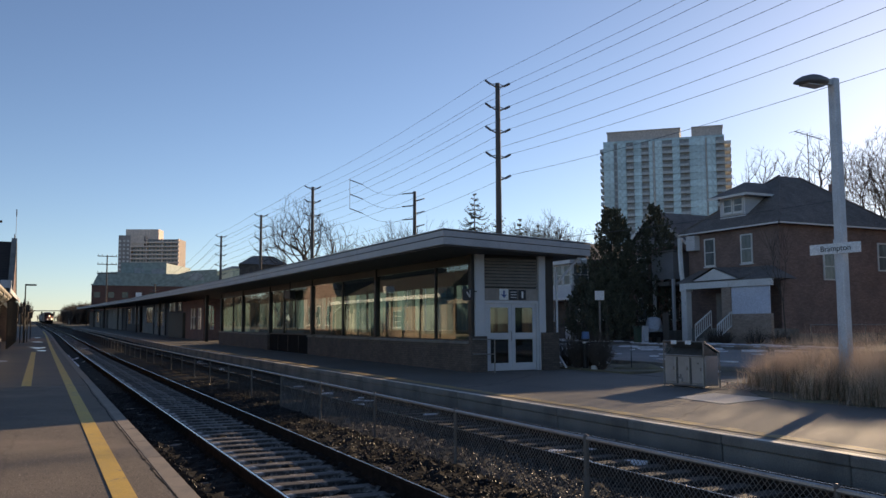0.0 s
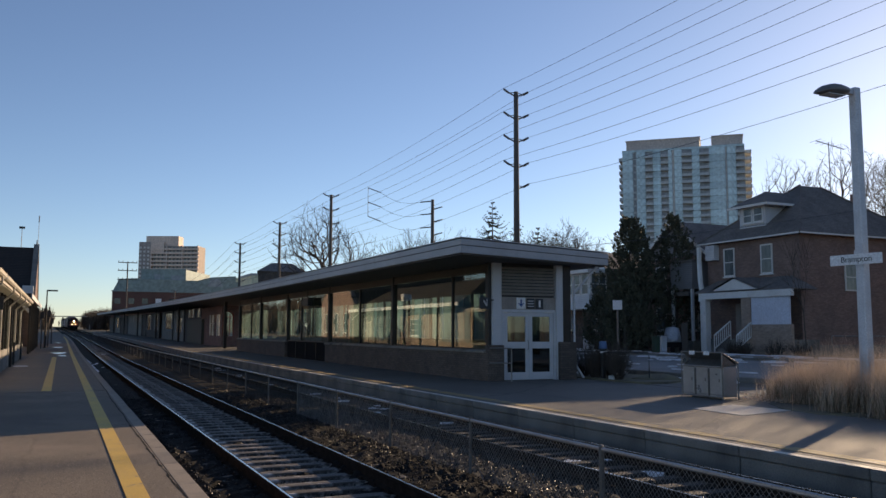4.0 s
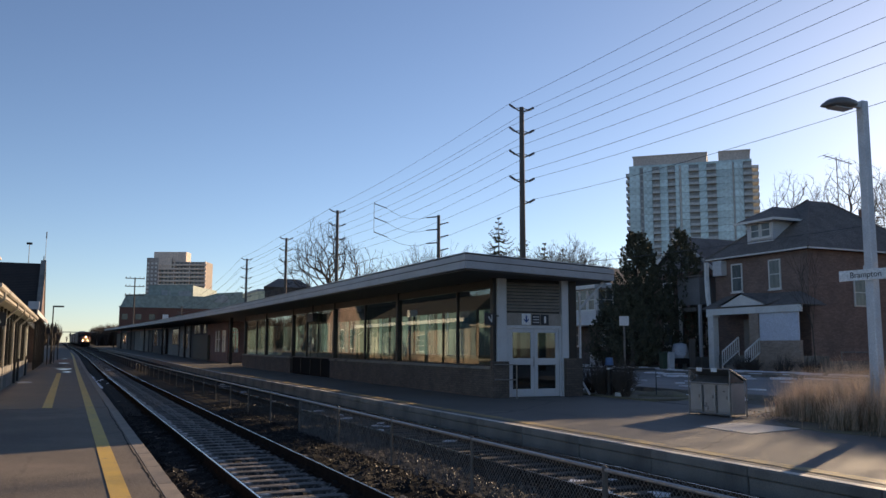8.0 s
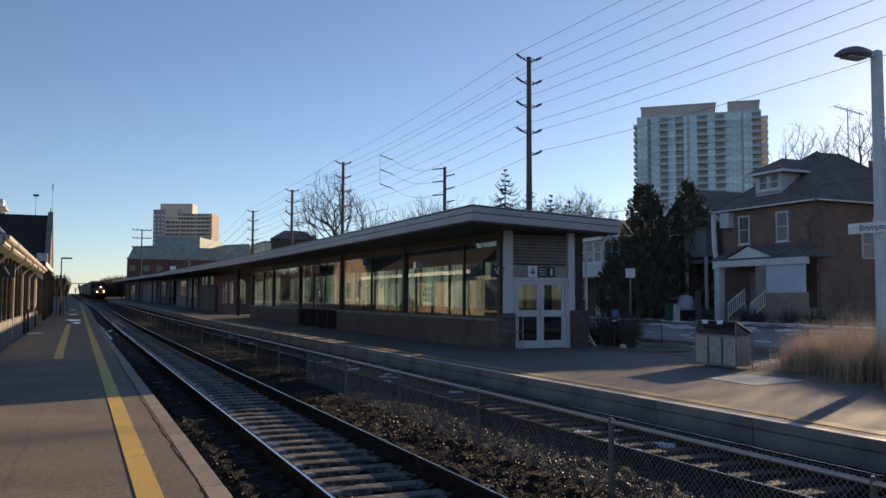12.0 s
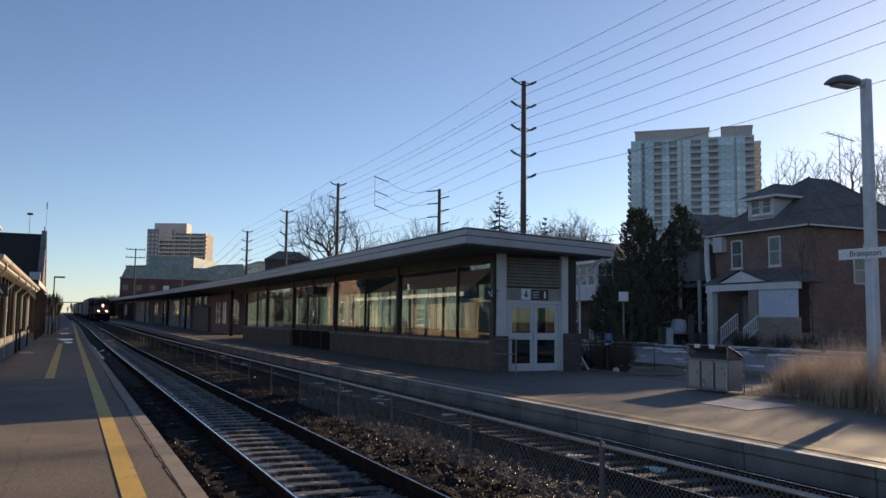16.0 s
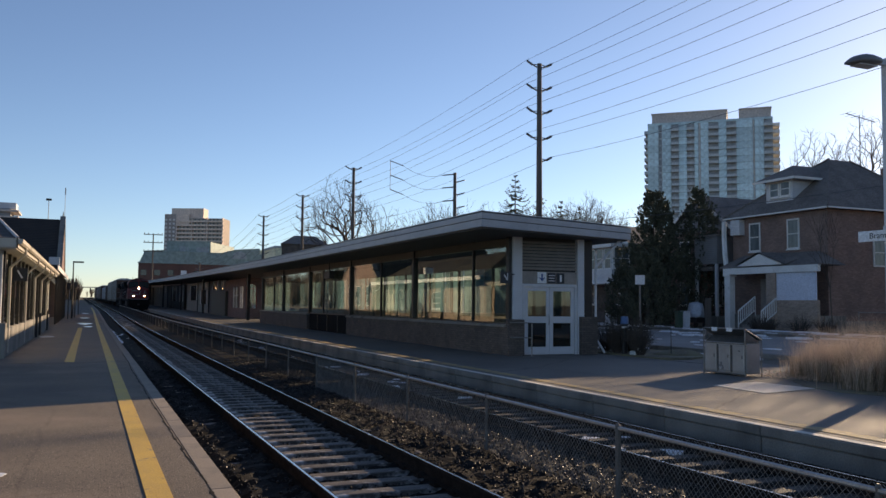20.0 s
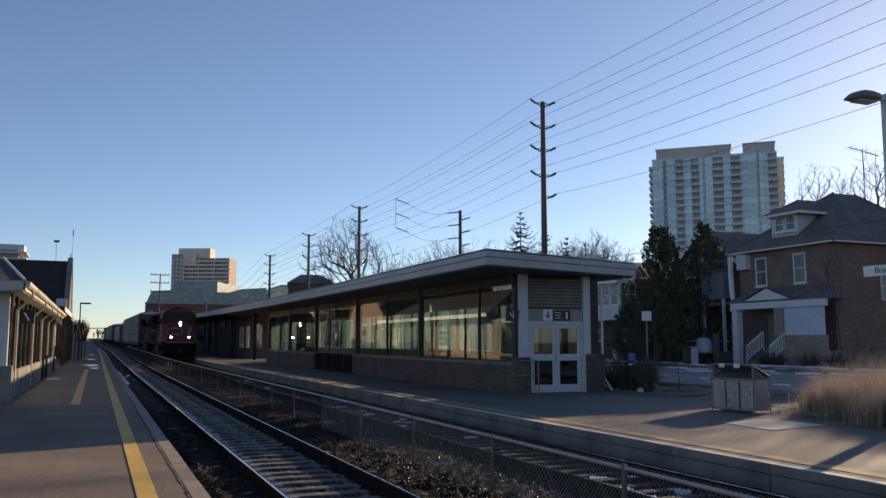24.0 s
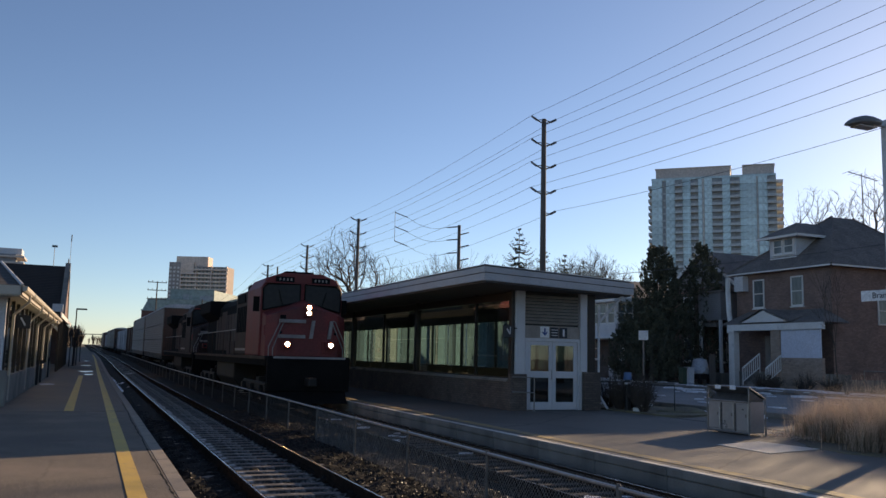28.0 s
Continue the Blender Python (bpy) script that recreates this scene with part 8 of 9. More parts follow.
def build_block(name, label, boxes, base):
    b = thing(name, base, label, "building", "far buildings")
    for nm, m_, dims in boxes:
        part(nm, Mesh().box(*dims), m_, b)
    return b


def build_far_buildings():
    build_glass_tower()
    build_precast_tower()
    b = thing("teal_office_block", (40, 284, 1.3), "low brick block with pale teal upper storeys", "building", "far buildings")
    part("brick_wall", Mesh().prism([(13.5, 268), (72, 268), (72, 300), (18.5, 300)], "z", 0, 13.3), BRICK_DEEP, b)
    part("parapet", Mesh().prism([(13.3, 267.8), (72.2, 267.8), (72.2, 300), (18.4, 300)], "z", 13.3, 13.65), TEAL_CLAD, b)
    part("upper_storey", Mesh().prism([(13.9, 13.65), (72, 13.65), (72, 17.0), (21.2, 17.2), (15.3, 16.8)], "y", 268.3, 273), TEAL_CLAD, b, "teal storey with a sloped end")
    part("upper_trim", Mesh().prism([(15.2, 16.8), (21.3, 17.2), (21.3, 17.5), (15.2, 17.1)], "y", 268.2, 273.1), TEAL_CLAD, b)
    part("side_storey", Mesh().prism([(35.2, 13.65), (49.9, 13.65), (49.9, 18.9), (42.2, 18.3), (35.2, 16.3)], "y", 267.9, 276), TEAL_CLAD, b, "teal wing with a raking roof")
    cx, cy = 34.75, 269.0
    part("plant_storey", Mesh().prism([(cx, cy), (45.5, 291.6), (32.85, 297.6), (22.1, 275.0)], "z", 13.65, 20.5), TEAL_CLAD, b, "pale teal plant storey turned to the sun")
    F = Matrix(((-0.903, -0.43, 0, cx), (0.43, -0.903, 0, cy), (0, 0, 1, 0), (0, 0, 0, 1)))
    for x0, x1, z0, z1 in ((0.7, 4.5, 15.2, 18.8), (8.0, 9.9, 17.5, 19.1), (7.0, 7.5, 17.8, 18.8)):
        part("vent_opening", Mesh().box(x0, x1, 0.0, 0.12, z0, z1).rot(F), TOWER_DARK, b)
    part("plant_coping", Mesh().box(-0.15, 14.2, -0.1, 0.2, 20.5, 20.75).rot(F), TEAL_CLAD, b)
    part("low_roof", Mesh().prism([(50.2, 272), (62, 272), (64, 290), (52.5, 290)], "z", 13.65, 18.7), CREAM_CLAD, b)
    part("vent_opening", Mesh().prism([(41.2, 15.4), (46.0, 15.4), (45.2, 17.3), (43.6, 17.8), (42.0, 17.3)], "y", 267.75, 267.89), TOWER_DARK, b)
    for k in range(14):
        x = 14.2 + 3.9 * k
        for z in (4.5, 9.6):
            part("window", Mesh().box(x, x + 1.7, 267.9, 268.0, z, z + 1.7), PANE_DARK if (k * 7 + int(z)) % 5 else SIGN_WHITE, b)
    h = thing("dark_roofed_block", (36, 155, 0.6), "dark red-brown block with a hipped roof behind the shelter", "building", "far buildings")
    part("wall", Mesh().prism([(31.9, 150), (40.4, 150), (41.6, 160), (34.2, 160)], "z", 0, 12.35), BRICK_DARK, h)
    part("roof", Mesh().add([(31.6, 149.6, 12.35), (40.7, 149.6, 12.35), (42, 160.4, 12.35), (34.0, 160.4, 12.35), (35.1, 153.5, 14.2), (38.9, 153.5, 14.2)], [(0, 1, 5, 4), (1, 2, 5), (2, 3, 4, 5), (3, 0, 4), (3, 2, 1, 0)]), SHINGLE, h)
    build_block("pale_low_block", "low pale flat-roofed block behind the poles", [("wall", CREAM_CLAD, (42, 60, 205, 220, 0, 15.2)), ("roof_edge", METAL_GREY, (41.8, 60.2, 204.8, 220, 15.2, 15.7))], (50, 212, 1))
    # tower behind the near shelter
    t = thing("grey_balcony_tower", (-43, 445, 2), "grey apartment tower with wrap-round balconies", "apartment tower")
    part("core", Mesh().box(-51, -35.5, 441, 460, 0, 45), mat("blue-grey precast", (0.28, 0.29, 0.31), None, 0.7, scale=0.1, fine=1, bump=0), t)
    part("penthouse", Mesh().box(-49, -33.5, 444, 458, 45, 48), GREY_PAINT, t)
    for k in range(15):
        part("balcony", Mesh().box(-53.5, -32, 439.5, 460, 2 + 2.95 * k, 2.9 + 2.95 * k), TOWER_CONC, t)
    for k in range(5):
        simple_house("street_house", -34, -24, 40 + 22 * k, 50 + 22 * k, 5.5, 8.6, (BRICK_RED, BRICK_TAN)[k % 2], "older two-storey house on the near side of the line", "x", 0.0 + gr(45 + 22 * k))


build_houses()
build_trees()
build_far_buildings()


# ---- the freight train ----
def bogie(parent, y, axles=3, gauge=0.9, span=1.75):
    b = part("truck", Mesh().box(-1.22, -1.06, y - span * (axles - 1) / 2 - 0.6, y + span * (axles - 1) / 2 + 0.6, 0.45, 0.8).box(1.06, 1.22, y - span * (axles - 1) / 2 - 0.6, y + span * (axles - 1) / 2 + 0.6, 0.45, 0.8).box(-1.06, 1.06, y - 0.35, y + 0.35, 0.5, 0.95), UNDER, parent, bevel=0.04)
    for k in range(axles):
        yc = y + span * (k - (axles - 1) / 2)
        for s in (-1, 1):
            part("wheel", Mesh().tube((s * 0.70, yc, 0.5), (s * 0.84, yc, 0.5), 0.5, 0.5, 18), RAIL_SIDE, b)
            part("axle_box", Mesh().box(s * 1.2, s * 1.36, yc - 0.18, yc + 0.18, 0.38, 0.7), UNDER, b, bevel=0.03)
    return b


def build_loco(name, label, lead):
    lo = thing(name, (0, 0, 0), label, "locomotive", "locomotives")
    L = 22.2
    CAB = LOCO_RED if lead else LOCO_GRIME
    part("frame", Mesh().box(-1.5, 1.5, 0.35, L - 0.3, 1.42, 1.78), LOCO_BLACK, lo, bevel=0.02)
    part("walkway_edge", Mesh().box(-1.56, -1.505, 0.4, L - 0.4, 1.66, 1.77).box(1.505, 1.56, 0.4, L - 0.4, 1.66, 1.77), LOCO_GRIME, lo)
    part("pilot", Mesh().box(-1.48, 1.48, 0.0, 0.34, 0.55, 1.78), LOCO_BLACK, lo, bevel=0.03)
    part("front_stripe", Mesh().box(-1.3, 1.3, -0.03, -0.004, 1.70, 1.775), LOCO_WHITE, lo)
    part("plough", Mesh().prism([(-0.25, 0.15), (0.1, 0.62), (0.3, 0.62), (0.3, 0.15)], "x", -1.35, 1.35), LOCO_BLACK, lo)
    part("coupler", Mesh().box(-0.16, 0.16, -0.6, 0.1, 0.75, 1.05), UNDER, lo, bevel=0.04)
    # nose with chamfered corners
    ns = [(-1.12, 0.42), (1.12, 0.42), (1.48, 0.75), (1.48, 1.95), (-1.48, 1.95), (-1.48, 0.75)]
    lower = [(x, y, 1.78) for x, y in ns]
    upper = [(x * 0.985, y + (0.10 if y < 0.8 else 0), 3.34 if abs(x) < 1.3 else 3.22) for x, y in ns]
    nose = part("nose", Mesh().add(lower + upper + [(0, 0.54, 3.62), (0, 1.25, 3.86), (1.45, 1.95, 3.42), (-1.45, 1.95, 3.42), (0, 1.95, 3.9)],
                            [(0, 1, 7, 12, 6), (1, 2, 8, 7), (2, 3, 9, 8), (3, 4, 10, 9), (4, 5, 11, 10), (5, 0, 6, 11), (12, 7, 8, 13), (6, 12, 13, 11), (13, 8, 14, 16), (11, 13, 16, 15), (8, 9, 14), (10, 11, 15), (5, 4, 3, 2, 1, 0), (9, 10, 15, 16, 14)]), CAB, lo, "wide chamfered nose with a low peak", bevel=0.02)
    part("nose_door", Mesh().box(0.5, 1.05, 0.40, 0.44, 1.9, 2.35), CAB, nose, bevel=0.01)
    part("nose_vent", Mesh().box(-1.02, -0.82, 0.47, 0.50, 3.1, 3.25), LOCO_BLACK, nose)
    # cab
    cs = [(-1.54, 1.78), (1.54, 1.78), (1.54, 4.3), (1.32, 4.68), (0.75, 4.88), (-0.75, 4.88), (-1.32, 4.68), (-1.54, 4.3)]
    cab = part("cab", Mesh().prism(cs, "y", 1.6, 4.5), CAB, lo, "driver's cab", bevel=0.03)
    for s in (-1, 1):
        ws = [(s * 0.10, 3.80), (s * 1.46, 3.46), (s * 1.46, 4.26), (s * 1.30, 4.42), (s * 0.10, 4.46)]
        part("windscreen", Mesh().prism(ws, "y", 1.53, 1.598), CAB_GLASS, cab)
        rim = Mesh()
        for p, q in zip(ws, ws[1:] + ws[:1]):
            rim.tube((p[0], 1.55, p[1]), (q[0], 1.55, q[1]), 0.035, 0.035, 5)
        part("windscreen_rim", rim, LOCO_BLACK, cab)
        nb = part("number_board", Mesh().box(s * 0.34, s * 1.02, 1.50, 1.598, 4.52, 4.72), LOCO_BLACK, cab, "dark number board with plain pale bars")
        for k in range(4):
            part("bar", Mesh().box(s * (0.43 + 0.14 * k), s * (0.49 + 0.14 * k), 1.49, 1.499, 4.575, 4.665), LOCO_WHITE, nb)
        part("side_window", Mesh().box(s * 1.515, s * 1.535, 2.1, 3.0, 3.3, 4.1).box(s * 1.515, s * 1.535, 3.15, 4.0, 3.3, 4.1), CAB_GLASS, cab)
        part("mirror", Mesh().box(s * 1.56, s * 1.78, 1.75, 1.8, 3.4, 3.95), LOCO_BLACK, cab)
        part("grab_rail", Mesh().line([(s * 1.40, 0.30, 0.75), (s * 1.42, 0.34, 2.1), (s * 1.0, 0.42, 3.05), (s * 0.92, 0.44, 3.1)], 0.017, 6).line([(s * 1.26, 0.26, 0.75), (s * 1.28, 0.3, 2.05), (s * 0.92, 0.42, 2.95)], 0.017, 6), GALV, lo, "bright steel grab rail")
        for k in range(4):
            part("step", Mesh().box(s * 1.1, s * 1.46, 0.36, 0.62, 0.4 + 0.33 * k, 0.43 + 0.33 * k), LOCO_BLACK, lo)
    # lamps
    hb = part("headlamp_box", Mesh().box(-0.14, 0.14, 0.40, 0.62, 3.2, 3.69), LOCO_RED, lo, bevel=0.02)
    for z in (3.34, 3.55):
        part("headlamp", Mesh().tube((0, 0.395, z), (0, 0.36, z), 0.078, 0.074, 16), HEADLAMP if lead else PANE_DARK, hb)
        part("lamp_rim", Mesh().tube((0, 0.41, z), (0, 0.335, z), 0.092, 0.092, 16, False), LOCO_BLACK, hb)
    for s in (-1, 1):
        dl = part("ditch_light_box", Mesh().box(s * 0.79 - 0.14, s * 0.79 + 0.14, 0.16, 0.42, 2.06, 2.34), LOCO_RED, lo, bevel=0.02)
        part("ditch_light", Mesh().tube((s * 0.79, 0.158, 2.2), (s * 0.79, 0.12, 2.2), 0.078, 0.074, 16), HEADLAMP if lead else PANE_DARK, dl)
        part("lamp_rim", Mesh().tube((s * 0.79, 0.17, 2.2), (s * 0.79, 0.095, 2.2), 0.095, 0.095, 16, False), LOCO_BLACK, dl)
    # plain white emblem bands on the nose
    for z in (2.43, 2.98):
        part("emblem_band", Mesh().box(-1.06, -0.10, 0.385, 0.47, z, z + 0.12), LOCO_WHITE, nose, "plain white emblem band")
    for q in (0.05, 0.72):
        part("emblem_band", Mesh().prism([(q, 2.43), (q + 0.12, 2.43), (q + 0.20, 3.08), (q + 0.08, 3.08)], "y", 0.385, 0.47), LOCO_WHITE, nose, "plain white emblem band")
    # hood and roof gear
    hood = part("hood", Mesh().prism([(-0.95, 1.78), (0.95, 1.78), (0.95, 4.1), (0.75, 4.4), (-0.75, 4.4), (-0.95, 4.1)], "y", 4.5, L - 1.2), LOCO_BLACK, lo, "sooty black engine hood", bevel=0.03)
    eq = part("equipment_cab", Mesh().box(-1.5, 1.5, 4.5, 7.4, 1.78, 4.35), LOCO_GRIME, lo, bevel=0.05)
    part("cab_stripe", Mesh().box(-1.52, -1.505, 4.7, 7.2, 1.95, 2.05).box(1.505, 1.52, 4.7, 7.2, 1.95, 2.05), LOCO_WHITE, eq)
    for s in (-1, 1):
        for k in range(6):
            part("louvre_slot", Mesh().box(s * 1.505, s * 1.52, 4.8 + 0.4 * k, 5.02 + 0.4 * k, 2.7, 3.75), LOCO_BLACK, eq)
        part("air_intake", Mesh().prism([(5.0, 3.9), (7.0, 3.9), (6.8, 4.25), (5.2, 4.25)], "x", s * 1.5, s * 1.54), LOCO_BLACK, eq)
        part("walkway_box", Mesh().box(s * 0.98, s * 1.4, 8.2, 10.4, 1.78, 2.35), LOCO_GRIME, lo, bevel=0.03)
        part("sand_filler", Mesh().box(s * 1.2, s * 1.5, 0.9, 1.2, 2.5, 2.9), LOCO_RED, nose, bevel=0.04)
        part("marker_light", Mesh().tube((s * 1.0, 0.415, 2.62), (s * 1.0, 0.39, 2.62), 0.05, 0.05, 10), LOCO_BLACK, nose)
        part("wiper", Mesh().line([(s * 0.75, 1.5, 3.66), (s * 0.9, 1.5, 4.2)], 0.015, 4), LOCO_BLACK, cab)
        part("sun_visor", Mesh().box(s * 0.15, s * 1.4, 1.42, 1.6, 4.47, 4.51), LOCO_RED, cab)
    for s in (-1, 1):
        for k in range(11):
            y = 7.9 + 0.86 * k
            part("hood_door", Mesh().box(s * 0.95, s * 0.985, y, y + 0.74, 1.95, 3.7), LOCO_GRIME, hood, bevel=0.012)
        part("rear_red_panel", Mesh().box(s * 0.986, s * 0.995, 13.5, 15.2, 2.0, 3.9), LOCO_GRIME, hood)
        rail = [(s * 1.46, 4.9, 2.85), (s * 1.46, L - 1.0, 2.85)]
        part("handrail", Mesh().line(rail, 0.022, 6), GALV, lo)
        for k in range(9):
            y = 5.2 + 1.95 * k
            part("stanchion", Mesh().tube((s * 1.46, y, 1.78), (s * 1.46, y, 2.87), 0.017, 0.017, 6), LOCO_GRIME, lo)
    part("radiator", Mesh().prism([(-0.9, 3.5), (0.9, 3.5), (1.48, 3.95), (1.48, 4.55), (-1.48, 4.55), (-1.48, 3.95)], "y", 16.4, L - 1.4), LOCO_BLACK, lo, bevel=0.03)
    part("exhaust", Mesh().box(-0.3, 0.3, 10.6, 11.5, 4.4, 4.72), LOCO_BLACK, lo, bevel=0.03)
    part("dynamic_brake", Mesh().box(-1.1, 1.1, 5.2, 7.2, 4.36, 4.75), LOCO_BLACK, lo, bevel=0.05)
    part("horn", Mesh().tube((-0.2, 3.2, 4.98), (-0.2, 3.7, 4.98), 0.09, 0.03, 8).tube((0.0, 3.1, 5.02), (0.0, 3.7, 5.02), 0.1, 0.03, 8).tube((0.2, 3.2, 4.98), (0.2, 3.7, 4.98), 0.09, 0.03, 8).box(-0.25, 0.25, 3.6, 3.72, 4.85, 5.05), UNDER, lo)
    part("roof_pod", Mesh().box(-0.55, 0.55, 2.2, 3.0, 4.86, 5.0), LOCO_BLACK, lo, bevel=0.03)
    part("aerial", Mesh().tube((-0.9, 2.0, 4.8), (-0.9, 2.0, 5.12), 0.03, 0.03, 6), UNDER, lo)
    part("fuel_tank", Mesh().prism([(-1.35, 0.75), (-1.0, 0.3), (1.0, 0.3), (1.35, 0.75), (1.35, 1.42), (-1.35, 1.42)], "y", 8.2, 13.6), UNDER, lo, bevel=0.04)
    bogie(lo, 4.1, 3, span=1.85)
    bogie(lo, L - 4.2, 3, span=1.85)
    return lo


def build_rack(name, label, skin):
    c = thing(name, (0, 0, 0), label, "freight car", "autorack cars")
    L = 27.3
    part("sill", Mesh().box(-1.5, 1.5, 0.5, L - 0.5, 0.95, 1.3), UNDER, c, bevel=0.03)
    part("body", Mesh().box(-1.50, 1.50, 0.5, L - 0.5, 1.3, 5.45), skin, c)
    part("roof", Mesh().prism([(-1.58, 5.45), (1.58, 5.45), (1.3, 5.68), (0.6, 5.8), (-0.6, 5.8), (-1.3, 5.68)], "y", 0.4, L - 0.4), CAR_PALE, c, bevel=0.02)
    n = 17
    pw = (L - 1.0) / n
    sh = None
    zig = [(-0.004, 0.0)]
    for k in range(6):
        z = 0.03 + 0.205 * k
        zig += [(0.004, z), (0.045, z + 0.01), (0.045, z + 0.11), (0.004, z + 0.12)]
    zig += [(0.004, 1.26), (-0.004, 1.26)]
    for k in reversed(range(6)):
        z = 0.03 + 0.205 * k
        zig += [(-0.004, z + 0.12), (-0.045, z + 0.11), (-0.045, z + 0.01), (-0.004, z)]
    slats = Mesh().prism(zig, "y", 0.07, pw - 0.07)
    for s in (-1, 1):
        for k in range(n):
            y = 0.5 + k * pw
            for lev in range(3):
                z0 = 1.45 + 1.33 * lev
                ob = new("side_panel", sh) if sh else make("side_panel", slats, [skin], (0, 0, 0))
                sh = ob.data
                ob.parent = c
                ob.location = (s * 1.53, y, z0)
            part("side_post", Mesh().box(s * 1.50, s * 1.575, y - 0.05, y + 0.05, 1.0, 5.45), skin, c)
    for y in (0.42, L - 0.5):
        part("end_door", Mesh().box(-1.5, 1.5, y, y + 0.08, 1.3, 5.4), BOX_BROWN, c)
    bogie(c, 2.6, 2)
    bogie(c, L - 2.6, 2)
    return c, L


def build_boxcar(name, label, skin, L=17.2, H=4.7, kind="box"):
    c = thing(name, (0, 0, 0), label, "freight car", "freight cars")
    if kind == "tank":
        part("barrel", Mesh().tube((0, 0.9, 2.7), (0, L - 0.9, 2.7), 1.45, 1.45, 22), skin, c, smooth=False, bevel=0.05)
        part("dome", Mesh().tube((0, L / 2, 4.0), (0, L / 2, 4.6), 0.4, 0.4, 12), skin, c)
        part("sill", Mesh().box(-0.5, 0.5, 0.4, L - 0.4, 0.95, 1.3), UNDER, c)
    else:
        part("body", Mesh().box(-1.5, 1.5, 0.4, L - 0.4, 1.15, H), skin, c, bevel=0.03)
        part("roof", Mesh().prism([(-1.54, H), (1.54, H), (0, H + 0.22)], "y", 0.35, L - 0.35), skin, c)
        part("sill", Mesh().box(-1.4, 1.4, 0.3, L - 0.3, 0.9, 1.15), UNDER, c)
        n = 12
        for s in (-1, 1):
            for k in range(n + 1):
                y = 0.5 + (L - 1.0) * k / n
                part("rib", Mesh().box(s * 1.5, s * 1.56, y - 0.05, y + 0.05, 1.15, H), skin, c)
            part("door", Mesh().box(s * 1.5, s * 1.58, L / 2 - 1.5, L / 2 + 1.5, 1.25, H - 0.15), skin, c, bevel=0.02)
    part("ladder", Mesh().line([(-1.62, 0.6, 1.0), (-1.62, 0.6, H - 0.4)], 0.02, 5).line([(-1.62, 1.0, 1.0), (-1.62, 1.0, H - 0.4)], 0.02, 5), GALV, c)
    bogie(c, 2.2, 2)
    bogie(c, L - 2.2, 2)
    return c, L


CONSIST = []


def build_train():
    s = 0.0
    CONSIST.append((build_loco("lead_locomotive", "orange-red and black freight locomotive with lit headlamps", True), 0.0, 22.2))
    CONSIST.append((build_loco("second_locomotive", "sooty black and red locomotive coupled behind the leader", False), 23.3, 22.2))
    s = 46.6
    skin2 = patched(mat("pale rack panels", (0.38, 0.36, 0.325), (0.30, 0.285, 0.26), 0.5, metal=0.3, scale=0.5, fine=12, bump=0.1), (0.26, 0.2, 0.15), 0.5, 0.55, 0.75)
    ribbed(RACK_GREY, "Z", 9, 0.03)
    ribbed(skin2, "Z", 9, 0.03)
    order = [("rack", RACK_GREY), ("rack", skin2), ("box", BOX_BROWN), ("hop", CAR_PALE), ("hop", CAR_PALE), ("tank", LOCO_BLACK), ("rack", RACK_GREY), ("rack", skin2), ("hop", CAR_PALE), ("box", BOX_BROWN), ("rack", RACK_GREY)]
    for kind, skin in order:
        if kind == "rack":
            c, L = build_rack("autorack_car", "tall grey slatted autorack car of the moving freight train", skin)
        elif kind == "box":
            c, L = build_boxcar("boxcar", "rusty brown boxcar of the moving freight train", skin, 17.2, 4.75)
        elif kind == "hop":
            c, L = build_boxcar("covered_hopper", "pale grey covered hopper of the moving freight train", skin, 18.0, 4.6)
        else:
            c, L = build_boxcar("tank_car", "black tank car of the moving freight train", skin, 16.5, 4.4, "tank")
        CONSIST.append((c, s, L))
        s += L + 1.1


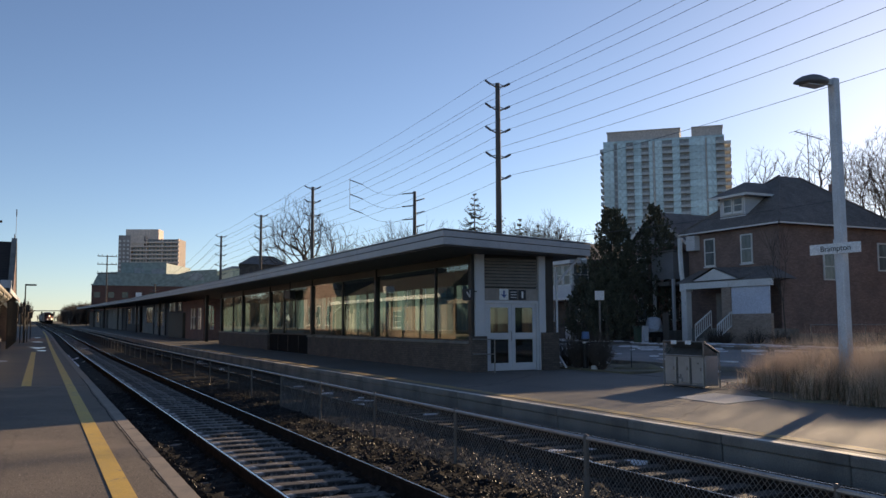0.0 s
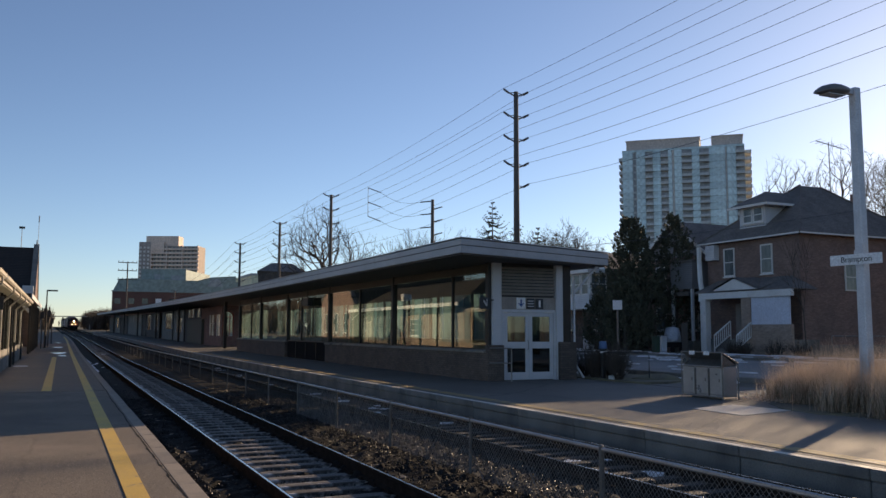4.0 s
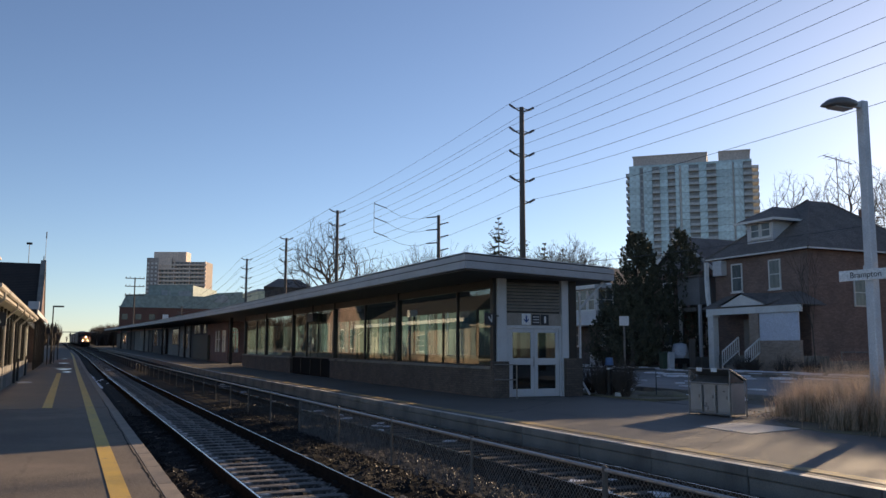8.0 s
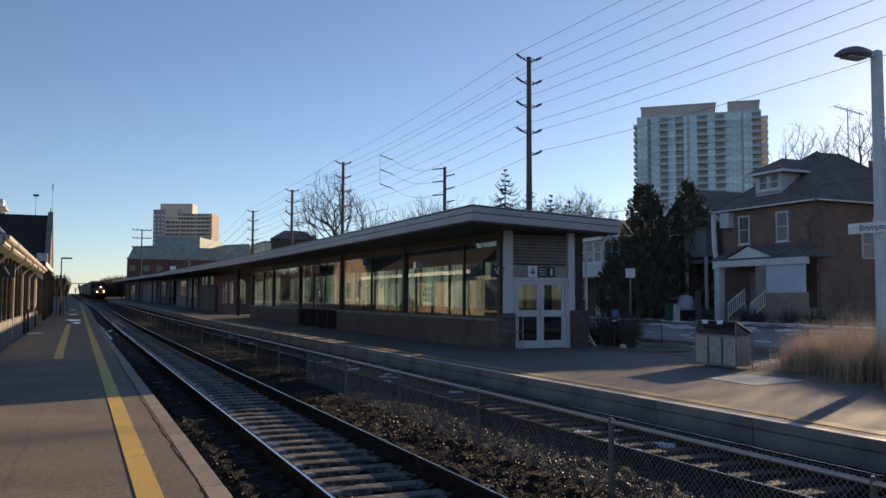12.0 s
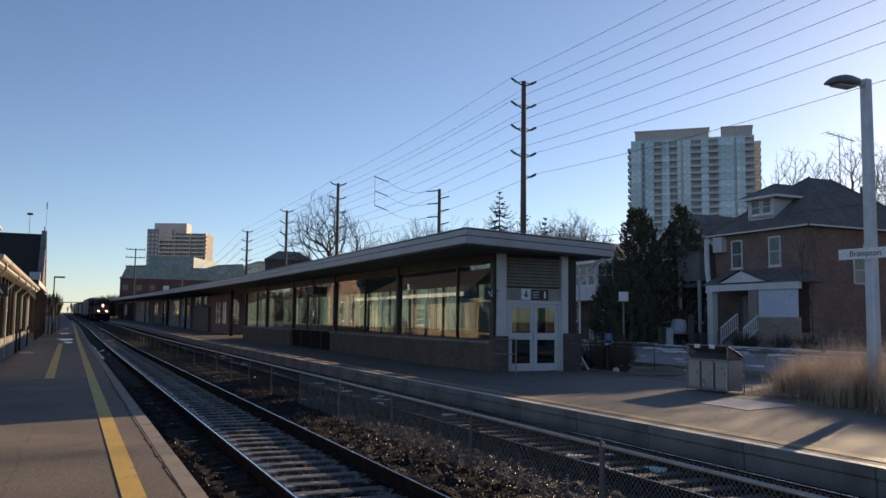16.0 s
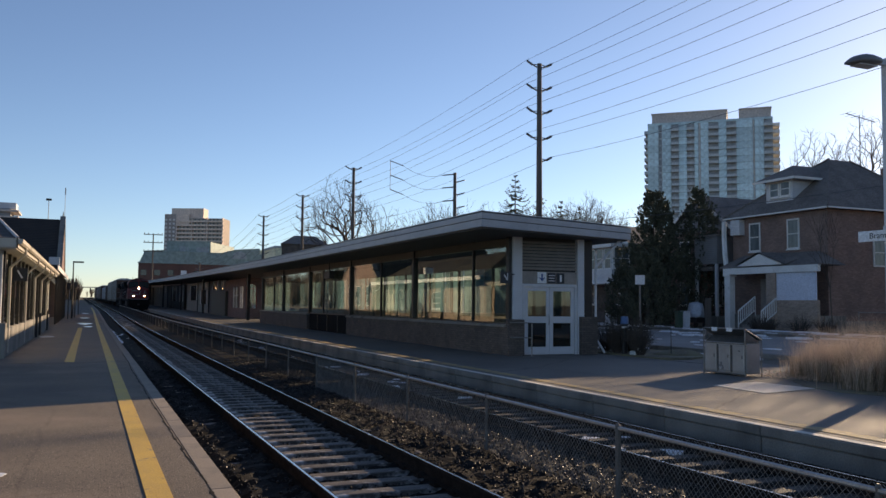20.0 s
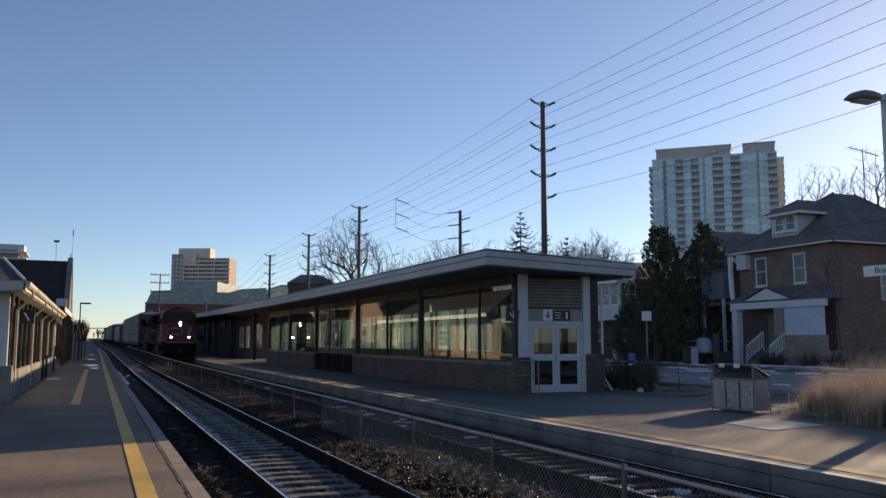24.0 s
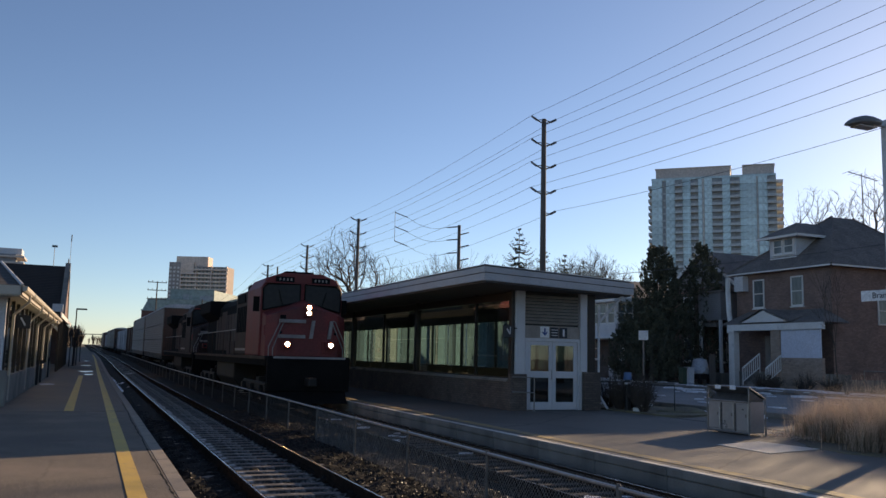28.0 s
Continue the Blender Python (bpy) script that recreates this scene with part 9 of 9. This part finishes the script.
# ---- the car that passes on the street ----
def build_passing_car():
    SQ = 0.96
    c = thing("passing_car", (0, 0, 0), "dark blue-grey compact hatchback driving along the side street", "car")
    paint = mat("dark blue-grey car paint", (0.042, 0.052, 0.076), (0.034, 0.042, 0.06), 0.28, scale=0.8, fine=20, bump=0.01, grain=0.06, spec=0.6)
    glass_dark = mat("dark car window", (0.03, 0.034, 0.04), None, 0.12, scale=1, fine=8, bump=0, spec=0.7)
    low = [(-2.05, 0.28), (-2.08, 0.55), (-2.02, 0.92), (-1.5, 0.98), (0.75, 0.96), (1.75, 0.86), (2.02, 0.66), (2.05, 0.30), (1.6, 0.22), (-1.7, 0.22)]
    part("body", Mesh().prism(low, "x", -0.85, 0.85), paint, c, bevel=0.07)
    b0, b1, t0, t1 = -2.0, 1.0, -1.55, 0.12
    zb, zt = 0.94, 1.50
    part("greenhouse", Mesh().add([(-0.80, b0, zb), (0.80, b0, zb), (0.80, b1, zb), (-0.80, b1, zb), (-0.62, t0, zt), (0.62, t0, zt), (0.62, t1, zt), (-0.62, t1, zt)],
                                  [(3, 2, 1, 0), (4, 5, 6, 7), (0, 1, 5, 4), (1, 2, 6, 5), (2, 3, 7, 6), (3, 0, 4, 7)]), glass_dark, c, "dark tinted windows", bevel=0.03)
    part("roof", Mesh().add([(-0.64, t0 - 0.12, zt - 0.03), (0.64, t0 - 0.12, zt - 0.03), (0.64, t1 + 0.05, zt - 0.03), (-0.64, t1 + 0.05, zt - 0.03), (-0.55, t0 - 0.1, zt + 0.05), (0.55, t0 - 0.1, zt + 0.05), (0.55, t1 - 0.05, zt + 0.05), (-0.55, t1 - 0.05, zt + 0.05)],
                            [(3, 2, 1, 0), (4, 5, 6, 7), (0, 1, 5, 4), (1, 2, 6, 5), (2, 3, 7, 6), (3, 0, 4, 7)]), paint, c, bevel=0.03)
    for s in (-1, 1):
        for yb, yt in ((b1, t1), (-0.35, -0.42), (b0, t0), (-1.25, -1.2)):
            part("pillar", Mesh().line([(s * 0.805, yb, zb), (s * 0.635, yt, zt)], 0.04, 5), paint, c)
        part("tail_light", Mesh().box(s * 0.62, s * 0.83, -2.09, -2.0, 0.72, 0.95), mat("red lamp lens", (0.30, 0.02, 0.02), None, 0.3, bump=0), c, bevel=0.02)
        part("headlight", Mesh().box(s * 0.55, s * 0.82, 1.93, 2.0, 0.62, 0.76), SIGN_WHITE, c, bevel=0.02)
        part("door_handle", Mesh().box(s * 0.85, s * 0.88, -0.3, -0.12, 0.84, 0.87), GALV, c)
        part("mirror", Mesh().box(s * 0.84, s * 1.02, 0.62, 0.74, 0.96, 1.08), paint, c, bevel=0.02)
        for y in (-1.28, 1.28):
            w = part("wheel", Mesh().tube((s * 0.68, y, 0.31), (s * 0.87, y, 0.31), 0.31, 0.31, 20), BLACK, c, "black tyre")
            part("rim", Mesh().tube((s * 0.87, y, 0.31), (s * 0.885, y, 0.31), 0.19, 0.17, 14), GALV, w)
    part("rear_bumper", Mesh().box(-0.8, 0.8, -2.12, -2.04, 0.32, 0.52), paint, c, bevel=0.03)
    part("plate_bar", Mesh().box(-0.24, 0.24, -2.1, -2.085, 0.66, 0.78), SIGN_WHITE, c, "plain white plate")
    for ob in list(c.children_recursive):       # compact body
        for v in ob.data.vertices:
            v.co.y *= SQ
            v.co.z *= 1.06
    return c


FRONT = [(0, 429.0), (3, 385.0), (8, 312.0), (11, 268.0), (17, 180.5), (20, 137.0), (25, 67.0), (28, 29.55)]


def front_at(t):
    for (a, ya), (b, yb) in zip(FRONT, FRONT[1:]):
        if t <= b:
            return ya + (yb - ya) * (t - a) / (b - a)
    return FRONT[-1][1]


def motions():
    for ob, off, L in CONSIST:
        rows = []
        for t in range(0, 29):
            y = front_at(t) - 0.15 + off
            x, z = TRACKS[1] + cur(y), RAIL_Z + gr(y)
            dx, dz = cur(y + L) - cur(y), gr(y + L) - gr(y)
            rows.append((t, pose(x, y, z, math.degrees(math.atan2(dz, L)), 0, -math.degrees(math.atan2(dx, L)))))
        walk(ob, rows)
    rows = []
    for t, y in ((0, -59), (19, -59), (20, -57.5), (21, -53.5), (22, -45.5), (23, -33.5), (24, -18.1), (25, -1.9), (26, 14.3), (26.5, 22.4), (27, 30.5), (27.5, 38.6), (28, 46.7)):
        rows.append((t, pose(24.35, y + 0.5, ground_z(24.35, y) + 0.032)))
    walk(PASSING_CAR, rows)


build_train()
PASSING_CAR = build_passing_car()
motions()
